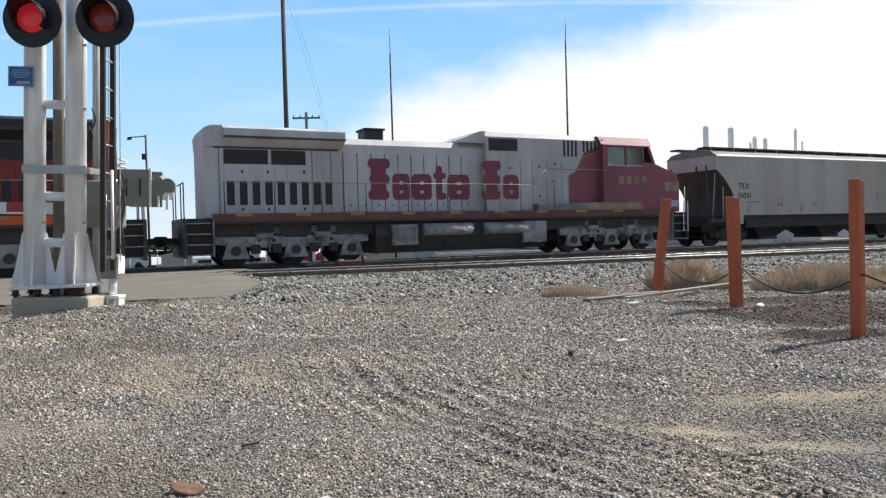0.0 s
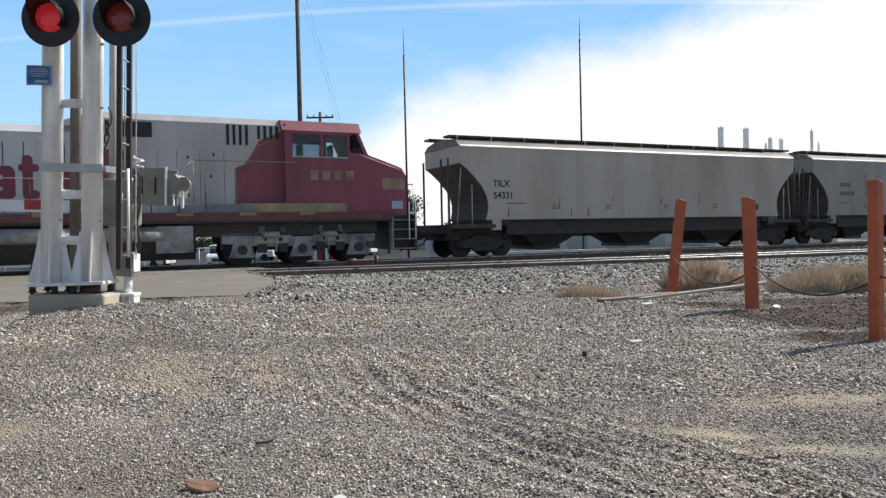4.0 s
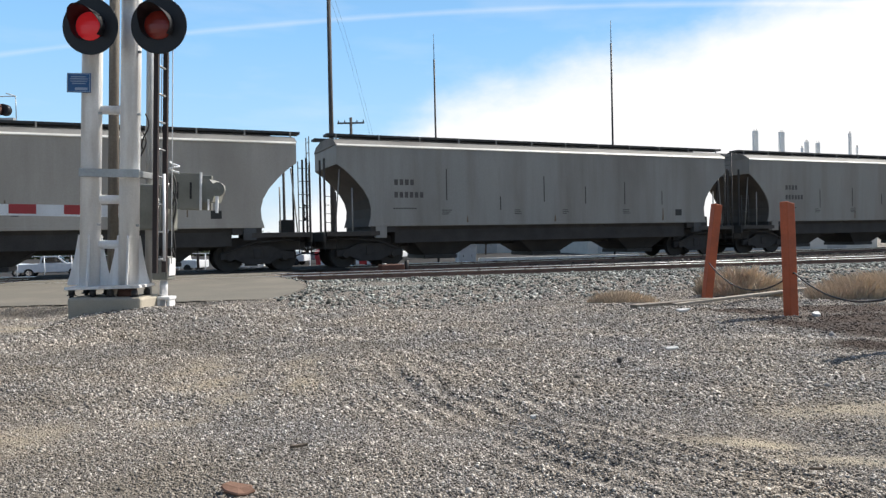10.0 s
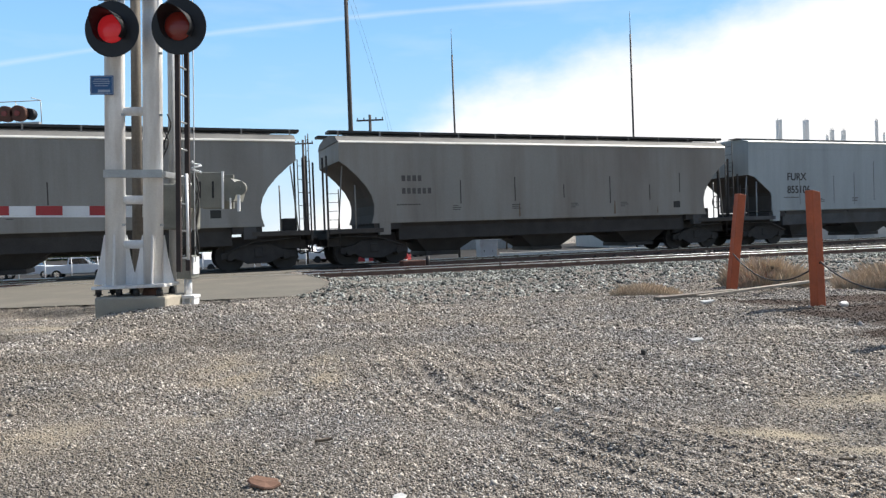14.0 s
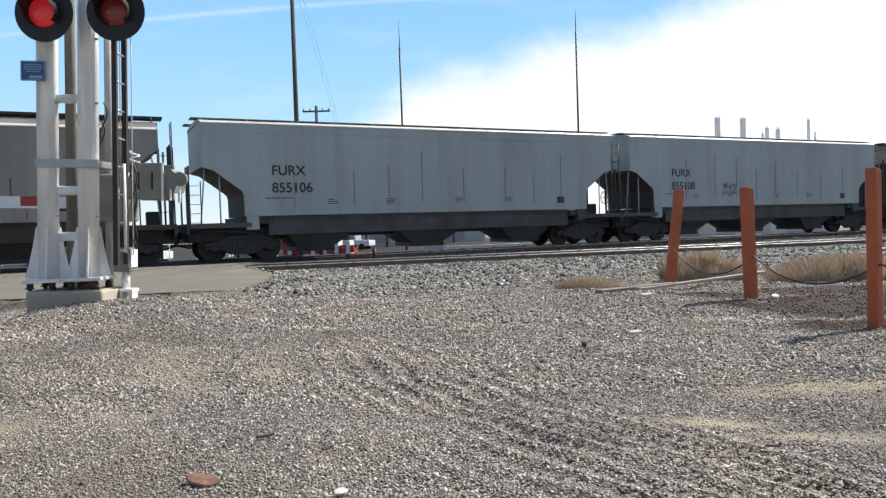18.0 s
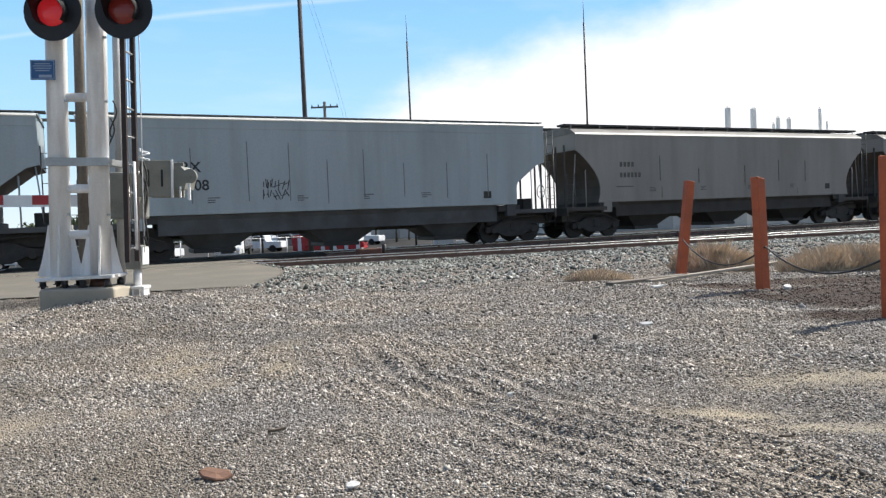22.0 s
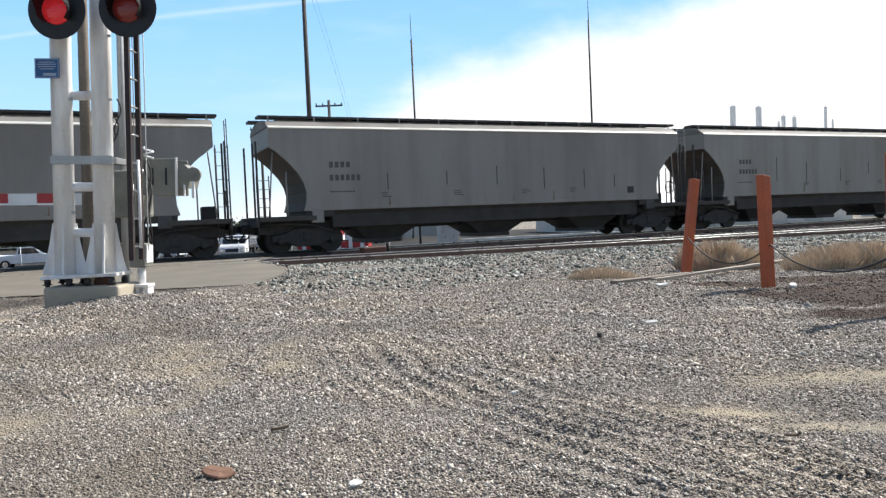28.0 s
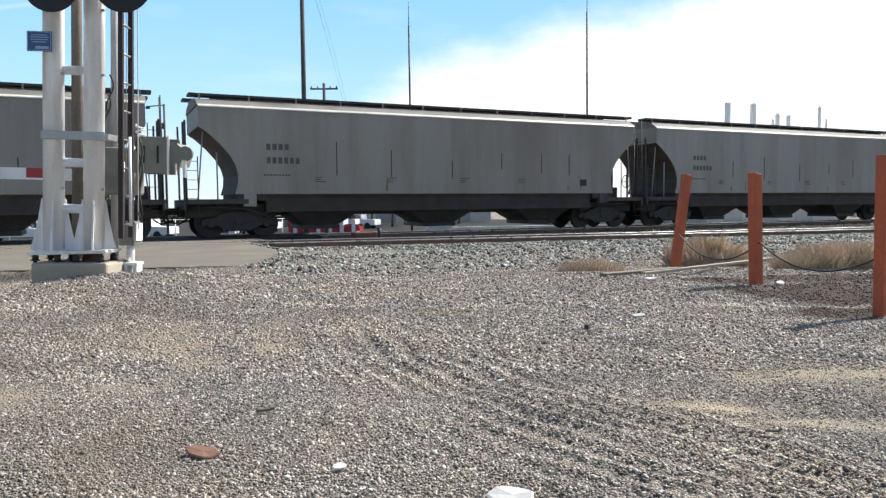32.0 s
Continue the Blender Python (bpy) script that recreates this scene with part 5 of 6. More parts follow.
def tree(x, y, h, seed):
    rs = random.Random(seed)
    root = thing("tree", pose(x, y, -1.9), "dull green leafy tree beyond the tracks", "tree", "distant trees")
    bm = B()
    cyl(bm, (0, 0, 0), (0.1, 0, h * 0.45), 0.16, 0.09, 8)
    tips = []
    for k in range(7):
        a = k * 0.9 + rs.random()
        tip = Vector((math.cos(a) * h * 0.25, math.sin(a) * h * 0.25, h * rs.uniform(0.55, 0.85)))
        cyl(bm, (0.08, 0, h * rs.uniform(0.3, 0.45)), tip, 0.06, 0.02, 6)
        tips.append(tip)
    part("trunk", bm, "bark", root)
    vs, fs = [], []
    for k in range(5200 if h > 7 else 3600):
        t = rs.choice(tips)
        p = t + Vector((rs.gauss(0, h * 0.11), rs.gauss(0, h * 0.11), rs.gauss(0.1, h * 0.08)))
        e = Euler((rs.uniform(0, 6), rs.uniform(0, 6), rs.uniform(0, 6))).to_matrix()
        s = rs.uniform(0.12, 0.27)
        i = len(vs)
        vs += [p + e @ Vector(q) * s for q in ((-1, 0, 0), (0, -0.5, 0.1), (1, 0, 0), (0, 0.5, 0.1))]
        fs.append((i, i + 1, i + 2, i + 3))
    me = bpy.data.meshes.new("crown")
    me.from_pydata(vs, [], fs)
    me.materials.append(M["leaf_dull"])
    crown = new("crown", me)
    crown.parent = root


for k, (x, y, h) in enumerate(((-33, 72, 4.2), (-37, 74, 4.6), (-41, 73, 4.0), (-6.2, 95, 9.2), (-9.3, 99, 7.6), (-13, 96, 3.6), (-5, 104, 4.4), (3, 108, 4.0), (-24, 88, 4.0))):
    tree(x, y, h, 70 + k)


def hedge():
    """A low dark row of bushes along the far side of the lot."""
    rs = np.random.RandomState(17)
    n = 26000
    x = rs.uniform(-95, 2, n)
    top = 1.7 + 0.55 * np.sin(x * 0.55) + 0.35 * np.sin(x * 1.7 + 1) + 0.2 * np.sin(x * 4.1)
    z = -1.9 + top * rs.uniform(0.0, 1.0, n) ** 0.8
    y = 138 + 0.06 * x + rs.normal(0, 0.7, n)
    size = rs.uniform(0.16, 0.36, n)
    a, b = rs.normal(0, 1, (n, 3)), rs.normal(0, 1, (n, 3))
    a /= np.linalg.norm(a, axis=1)[:, None]
    b = np.cross(a, b)
    b /= np.linalg.norm(b, axis=1)[:, None]
    c = np.stack([x, y, z], -1)
    v = np.stack([c - a * size[:, None], c - b * size[:, None] * 0.5, c + a * size[:, None], c + b * size[:, None] * 0.5], 1)
    f = np.arange(n * 4).reshape(n, 4)
    me = bpy.data.meshes.new("hedge")
    me.from_pydata(v.reshape(-1, 3).tolist(), [], f.tolist())
    me.materials.append(M["leaf_dull"])
    tagged(new("hedge", me), "low dark green hedge along the parking lot", "hedge", kind="stuff")


hedge()


# ---- the train ----
SIDE = 1.55


def wheelset(parent, x, r, gear="wheel_steel"):
    bm = B()
    for y in (-0.7535, 0.7535):
        o = -1 if y < 0 else 1
        cyl(bm, (0, y - 0.065, 0), (0, y + 0.065, 0), r, seg=28)
        cyl(bm, (0, y - o * 0.065, 0), (0, y - o * 0.095, 0), r + 0.028, seg=28)
        cyl(bm, (0, y + o * 0.065, 0), (0, y + o * 0.10, 0), r * 0.38, r * 0.30, seg=16)
        for k in range(6):
            a = k * math.tau / 6
            cyl(bm, (r * 0.62 * math.cos(a), y + o * 0.06, r * 0.62 * math.sin(a)), (r * 0.62 * math.cos(a), y + o * 0.078, r * 0.62 * math.sin(a)), r * 0.09, seg=8)
    cyl(bm, (0, -1.05, 0), (0, 1.05, 0), 0.08, seg=10)
    ob = part("wheelset", bm, gear, parent)
    ob.location = (x, 0, r)
    return ob, x, r


def freight_truck(parent, x):
    bm = B()
    box(bm, x - 0.14, x + 0.14, -1.15, 1.15, 0.42, 0.74, 0.03)
    root = part("truck", bm, "running_gear", parent)
    for y in (-1.03, 1.03):
        bm = B()
        prism(bm, [(x - 1.2, 0.38), (x - 1.2, 0.60), (x - 0.75, 0.66), (x - 0.42, 0.86), (x + 0.42, 0.86), (x + 0.75, 0.66), (x + 1.2, 0.60), (x + 1.2, 0.38),
                   (x + 0.7, 0.42), (x + 0.38, 0.22), (x - 0.38, 0.22), (x - 0.7, 0.42)], y - 0.09, y + 0.09)
        bmesh.ops.bevel(bm, geom=bm.edges[:], offset=0.02, segments=1, affect="EDGES")
        part("side_frame", bm, "running_gear", root)
        for k in (-0.16, 0, 0.16):
            bm = B()
            for i in range(5):
                cyl(bm, (x + k, y, 0.30 + i * 0.07), (x + k, y, 0.335 + i * 0.07), 0.065, seg=10)
            part("spring", bm, "running_gear", root)
        for wx in (-0.889, 0.889):
            bm = B()
            cyl(bm, (x + wx, y - 0.16, 0.457), (x + wx, y + 0.16, 0.457), 0.11, seg=12)
            part("bearing", bm, "wheel_steel", root)
    return [wheelset(parent, x + d, 0.457) for d in (-0.889, 0.889)]


def coupler(parent, x, sgn, z=0.87):
    bm = B()
    box(bm, min(x, x + sgn * 0.62), max(x, x + sgn * 0.62), -0.09, 0.09, z - 0.11, z + 0.11, 0.02)
    box(bm, min(x + sgn * 0.5, x + sgn * 0.82), max(x + sgn * 0.5, x + sgn * 0.82), -0.17, 0.17, z - 0.17, z + 0.17, 0.05)
    part("coupler", bm, "running_gear", parent)
    bm = B()
    pts = [Vector((x + sgn * 0.1, 0.28, z - 0.05)), Vector((x + sgn * 0.3, 0.28, z - 0.35)), Vector((x + sgn * 0.6, 0.24, z - 0.42)), Vector((x + sgn * 0.85, 0.2, z - 0.25))]
    tube(bm, pts, 0.028, 6)
    part("air_hose", bm, "rubber", parent)


def ladder(parent, x, y, z0, z1, w, rungs, material, along_y=False):
    bm = B()
    if along_y:
        cyl(bm, (x, y, z0), (x, y, z1), 0.018, seg=6)
        cyl(bm, (x, y + w, z0), (x, y + w, z1), 0.018, seg=6)
    else:
        cyl(bm, (x, y, z0), (x, y, z1), 0.018, seg=6)
        cyl(bm, (x + w, y, z0), (x + w, y, z1), 0.018, seg=6)
    lad = part("ladder", bm, material, parent)
    for k in range(rungs):
        z = z0 + (z1 - z0) * (k + 0.5) / rungs
        bm = B()
        if along_y:
            cyl(bm, (x, y, z), (x, y + w, z), 0.011, seg=6)
        else:
            cyl(bm, (x, y, z), (x + w, y, z), 0.011, seg=6)
        part("rung", bm, material, lad)


def hopper(length, paint, label, style="cut", text=None, seed=0, ribs=(), size=0.34, text_x=1.4, rib_h=0.9):
    """A covered hopper wagon; its sides run from -length/2 to length/2."""
    rs = random.Random(seed)
    h = length / 2
    root = thing("hopper_wagon", pose(0, 0, 0), label, "freight wagon", "wagons of the train")
    EAVE, SILL = (4.22, 1.42) if style == "cut" else (4.50, 1.46)
    RISE = 1.0 if style == "cut" else 0.4
    # side sheets with cut-away lower corners
    if style == "cut":
        left = [(-h, EAVE), (-h, 3.55), (-h + 0.26, 3.37), (-h + 0.62, 3.04), (-h + 0.93, 2.68), (-h + 1.11, 2.36), (-h + 1.19, 2.04), (-h + 1.17, 1.72), (-h + 1.08, SILL)]
    else:
        left = [(-h, EAVE), (-h, 3.05), (-h + 0.35, 2.95), (-h + 1.24, 2.28), (-h + 1.29, 2.15), (-h + 1.30, SILL)]
    outline = left + [(-x, z) for x, z in left[::-1]]
    for y0, y1 in ((-SIDE, -SIDE + 0.03), (SIDE - 0.03, SIDE)):
        bm = B()
        prism(bm, outline, y0, y1)
        panel = part("side_sheet", bm, paint, root)
        if y0 < 0:
            near = panel
    # the tub between them, and its sloping end sheets, coloured dark for the overhang's shade
    tub = [(x + 0.012, z) for x, z in left]
    tub = tub + [(-x, z) for x, z in tub[::-1]]
    bm = B()
    prism(bm, tub, -SIDE + 0.031, SIDE - 0.031)
    part("tub", bm, paint, root)
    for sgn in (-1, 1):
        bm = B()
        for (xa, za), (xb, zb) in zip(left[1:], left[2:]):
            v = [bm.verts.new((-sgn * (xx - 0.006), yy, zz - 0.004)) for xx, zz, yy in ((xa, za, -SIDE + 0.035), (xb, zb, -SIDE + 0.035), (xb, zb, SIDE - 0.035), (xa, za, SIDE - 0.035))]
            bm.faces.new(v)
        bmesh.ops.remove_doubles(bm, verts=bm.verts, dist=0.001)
        part("slope_sheet", bm, "slope_brown_shade" if style == "cut" else "slope_dirt_shade", root)
    # roof, eave strips, hatch and running boards
    bm = B()
    prism_x(bm, [(-SIDE, EAVE), (-1.25, EAVE + 0.20 * RISE), (-0.5, EAVE + 0.33 * RISE), (0.5, EAVE + 0.33 * RISE), (1.25, EAVE + 0.20 * RISE), (SIDE, EAVE)], -h - 0.03, h + 0.03)
    roof = part("roof", bm, "roof_shade_grey" if style == "cut" else paint, root)
    # slanted strips whose pale colour paints the gleam along the eaves
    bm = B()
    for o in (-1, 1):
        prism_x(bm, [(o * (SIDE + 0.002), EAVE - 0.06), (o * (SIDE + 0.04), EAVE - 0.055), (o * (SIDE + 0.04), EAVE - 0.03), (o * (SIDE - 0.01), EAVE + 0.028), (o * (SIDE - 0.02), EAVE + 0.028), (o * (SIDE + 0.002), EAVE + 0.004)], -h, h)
    part("eave_strip", bm, "eave_glare", roof)
    bm = B()
    box(bm, -h - 0.22, h + 0.22, -1.14, -0.62, EAVE + 0.34 * RISE, EAVE + 0.42 * RISE)
    part("running_board", bm, "dark_steel" if style == "cut" else "roof_shade_grey", roof)
    bm = B()
    box(bm, -h - 0.22, h + 0.22, 0.62, 1.12, EAVE + 0.40 * RISE, EAVE + 0.48 * RISE)
    part("running_board", bm, "dark_steel" if style == "cut" else "roof_shade_grey", roof)
    bm = B()
    box(bm, -h + 0.6, h - 0.6, -0.32, 0.32, EAVE + 0.33 * RISE, EAVE + 0.47 * RISE, 0.02)
    part("hatch", bm, "dark_steel" if style == "cut" else paint, roof)
    count = int(length // 1.45)
    for k in range(count + 1):
        x = -h + 0.1 + (length - 0.2) * k / count
        bm = B()
        box(bm, x - 0.025, x + 0.025, -1.16, -1.145, EAVE + 0.20 * RISE, EAVE + 0.41 * RISE)
        part("board_bracket", bm, paint, roof)
    # side sills, end decks, draft gear
    bm = B()
    box(bm, -h - 0.5, h + 0.5, -0.28, 0.28, 0.70, 1.10, 0.02)
    part("centre_sill", bm, "grime", root)
    for y0, y1 in ((-SIDE, -SIDE + 0.16), (SIDE - 0.16, SIDE)):
        for x0, x1 in ((-h - 0.40, -h + 1.5), (h - 1.5, h + 0.40)):
            bm = B()
            box(bm, x0, x1, y0, y1, 1.10, 1.26, 0.01)
            part("side_sill", bm, "grime" if style == "cut" else "bay_dirt_shade", root)
    for sgn in (-1, 1):
        bm = B()
        x0, x1 = sorted((sgn * (h - 0.9), sgn * (h + 0.5)))
        box(bm, x0, x1, -SIDE + 0.17, SIDE - 0.17, 1.12, 1.20)
        part("end_deck", bm, "grime", root)
        bm = B()
        x0, x1 = sorted((sgn * (h + 0.42), sgn * (h + 0.50)))
        box(bm, x0, x1, -SIDE, SIDE, 0.92, 1.26, 0.01)
        part("end_sill", bm, "grime", root)
        coupler(root, sgn * (h + 0.45), sgn)
        # corner bolster plate
        bm = B()
        x0, x1 = sorted((sgn * (h - 1.75), sgn * (h - 1.35)))
        box(bm, x0, x1, -SIDE + 0.002, -SIDE + 0.2, 1.02, SILL + 0.05, 0.01)
        part("bolster_end", bm, "bay_dirt_shade" if sgn > 0 else paint, root)
        if sgn > 0:
            ladder(root, sgn * (h + 0.44) - 0.0, -SIDE + 0.05, 0.55, 4.45 if style == "cut" else 4.3, 0.42, 11, "dark_steel", True)
        ladder(root, sgn * (h + 0.25) - 0.2, -SIDE + 0.03, 0.55, 2.6 if sgn < 0 else 3.6, 0.40, 7, "dark_steel")
        for y in (-1.3, -0.7, 0.9):
            bm = B()
            box(bm, sgn * (h + 0.38) - 0.03, sgn * (h + 0.38) + 0.03, y - 0.03, y + 0.03, 1.2, 3.75 if style == "cut" else 3.1)
            part("end_post", bm, "dark_steel", root)
        bm = B()
        cyl(bm, (sgn * (h + 0.05), -1.32, 1.2), (sgn * (h - 0.15), -1.32, 3.4), 0.025, seg=6)
        cyl(bm, (sgn * (h - 0.55), -1.42, 1.2), (sgn * (h - 0.55), -1.42, 2.75), 0.025, seg=6)
        part("strut", bm, paint, root)
        if sgn > 0:
            bm = B()
            for a in range(16):
                t0, t1 = a * math.tau / 16, (a + 1) * math.tau / 16
                cyl(bm, (h + 0.48, -0.5 + 0.27 * math.cos(t0), 1.95 + 0.27 * math.sin(t0)), (h + 0.48, -0.5 + 0.27 * math.cos(t1), 1.95 + 0.27 * math.sin(t1)), 0.018, seg=6)
            for a in range(4):
                t0 = a * math.pi / 2
                cyl(bm, (h + 0.48, -0.5, 1.95), (h + 0.48, -0.5 + 0.27 * math.cos(t0), 1.95 + 0.27 * math.sin(t0)), 0.014, seg=6)
            part("brake_wheel", bm, "dark_steel", root)
            bm = B()
            box(bm, h - 0.3, h + 0.15, -0.35, 0.2, 1.2, 1.7, 0.04)
            part("brake_cylinder", bm, "grime", root)
    # skirt closing the upper bay gaps, its colour darkened as underside shade
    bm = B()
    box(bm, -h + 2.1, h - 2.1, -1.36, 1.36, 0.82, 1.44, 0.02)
    part("bay_skirt", bm, "under_shade" if style == "cut" else "bay_dirt_shade", root)
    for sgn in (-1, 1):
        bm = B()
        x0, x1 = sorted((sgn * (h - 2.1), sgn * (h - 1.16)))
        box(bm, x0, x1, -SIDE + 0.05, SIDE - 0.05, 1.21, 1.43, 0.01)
        part("body_bolster", bm, "under_shade", root)
        bm = B()
        x0, x1 = sorted((sgn * (h - 2.35), sgn * (h + 0.35)))
        box(bm, x0, x1, -0.95, 0.95, 0.66, 1.11, 0.03)
        part("stub_sill", bm, "running_gear", root)
        bm = B()
        tube(bm, [Vector((sgn * (h - 2.3), -1.3, 0.62)), Vector((sgn * (h - 1.4), -1.35, 0.95)), Vector((sgn * (h - 0.2), -1.35, 1.02)), Vector((sgn * (h + 0.4), -0.9, 0.95))], 0.03, 6)
        part("brake_pipe", bm, "dark_steel", root)
    # discharge bays
    pitch = 0.264 * length
    for k in (-1, 0, 1):
        c = k * pitch
        lo, hi = (max(c - pitch / 2, -h + 2.2), min(c + pitch / 2, h - 2.2))
        bm = B()
        a = [bm.verts.new((x, dy, 1.44)) for x, dy in ((lo, -SIDE + 0.10), (hi, -SIDE + 0.10), (hi, SIDE - 0.10), (lo, SIDE - 0.10))]
        b = [bm.verts.new((c + dx, dy, 0.36)) for dx, dy in ((-0.62, -0.8), (0.62, -0.8), (0.62, 0.8), (-0.62, 0.8))]
        for i in range(4):
            bm.faces.new((a[i], a[(i + 1) % 4], b[(i + 1) % 4], b[i]))
        bm.faces.new(b)
        bay = part("discharge_bay", bm, "under_shade" if style == "cut" else "bay_dirt_shade", root)
        bm = B()
        box(bm, c - 0.66, c + 0.66, -0.86, 0.86, 0.22, 0.36, 0.02)
        part("outlet_gate", bm, "dark_steel", bay)
    gears = freight_truck(root, -h + 1.25) + freight_truck(root, h - 1.25)
    # worn marks on the near side
    y = -SIDE - 0.0005
    bm = B()
    box(bm, h - 2.75, h - 2.42, y - 0.004, y, 1.72, 1.98)
    part("data_panel", bm, "lettering_black", near)
    for k, x in enumerate(ribs):
        z0 = 1.68 + rs.random() * 0.2 if style != "cut" else (1.75 if rib_h < 0.5 else 1.95) + rs.random() * 0.4
        bm = B()
        wide = 0.018 if style == "cut" else 0.013
        box(bm, x - wide, x + wide, y - 0.006, y, z0, z0 + rib_h * (rs.uniform(0.5, 1.3) if style == "cut" else rs.uniform(1.2, 2.2)))
        part("rib", bm, "rust_stain" if rib_h < 0.5 else "grime" if style == "cut" else "seam_dark", near)
    if style != "cut":
        bm = B()
        box(bm, -h + 0.02, h - 0.02, y - 0.014, y, EAVE - 0.34, EAVE - 0.055, 0.006)
        part("top_chord", bm, paint, near)
    bm = B()
    box(bm, -h + 1.45, h - 1.45, y - 0.012, y, SILL + 0.01, SILL + 0.10, 0.005)
    part("bottom_chord", bm, paint, near)
    # small worn stencils and rust marks
    for k in range(4):
        sx = -h + 3.9 + k * (length - 6.6) / 4 + rs.uniform(-0.3, 0.3)
        bm = B()
        for i in range(3):
            box(bm, sx, sx + rs.uniform(0.18, 0.4), y - 0.003, y, 1.82 + i * 0.07, 1.85 + i * 0.07)
        part("stencil", bm, "lettering_faded", near)
    for k in range(3 if style == "cut" else 0):
        sx, w = rs.uniform(-h + 1.6, h - 2.0), rs.uniform(0.1, 0.5)
        bm = B()
        zb = SILL + 0.11
        w, top = 0.05 + 0.06 * rs.random(), zb + rs.uniform(0.15, 0.5)
        prism(bm, [(sx, zb), (sx + w, zb), (sx + w * 0.8, top), (sx + w * 0.4, top + 0.05)], y - 0.002, y - 0.0008)
        part("rust_mark", bm, "rust_stain", near)
    if seed == 5:
        bm = B()
        sx, sz = -2.8, 2.15
        for k in range(26):
            a = rs.choice((1.2, 1.45, 1.6, 0.3, 1.9, -1.1)) + rs.uniform(-0.2, 0.2)
            ln = rs.uniform(0.14, 0.36)
            px, pz = sx + (k % 13) * 0.07 + rs.uniform(-0.05, 0.05), sz + (0.22 if k < 13 else -0.12) + rs.uniform(-0.06, 0.06)
            q = [(px + ln / 2 * u * math.cos(a) - w * math.sin(a), pz + ln / 2 * u * math.sin(a) + w * math.cos(a)) for u, w in ((-1, -0.014), (1, -0.014), (1, 0.014), (-1, 0.014))]
            prism(bm, q, y - 0.003 - k * 0.0002, y - 0.0005)
        part("scrawl", bm, "lettering_black", near)
    if text:
        if isinstance(text, tuple):
            lettering(near, text[0], -h + text_x, 2.68 if size < 0.4 else 2.80, size, "lettering_black", y - 0.003)
            if text[1]:
                lettering(near, text[1], -h + text_x, 2.23, size, "lettering_black", y - 0.003)
            else:
                text_bars(near, "worn_lettering", [(-h + 2.3, 2.30, 1.25, 0.26, 6)], "lettering_black", y)
        else:
            text_bars(near, "worn_lettering", [(-h + text, 2.86, 0.80, 0.20, 4)], "lettering_faded", y)
            text_bars(near, "worn_lettering", [(-h + text, 2.42, 1.15, 0.20, 6)], "lettering_faded", y)
        text_bars(near, "worn_lettering", [(-h + 2.0, 2.02, 0.9, 0.045, 9)], "grime", y)
    return root, gears


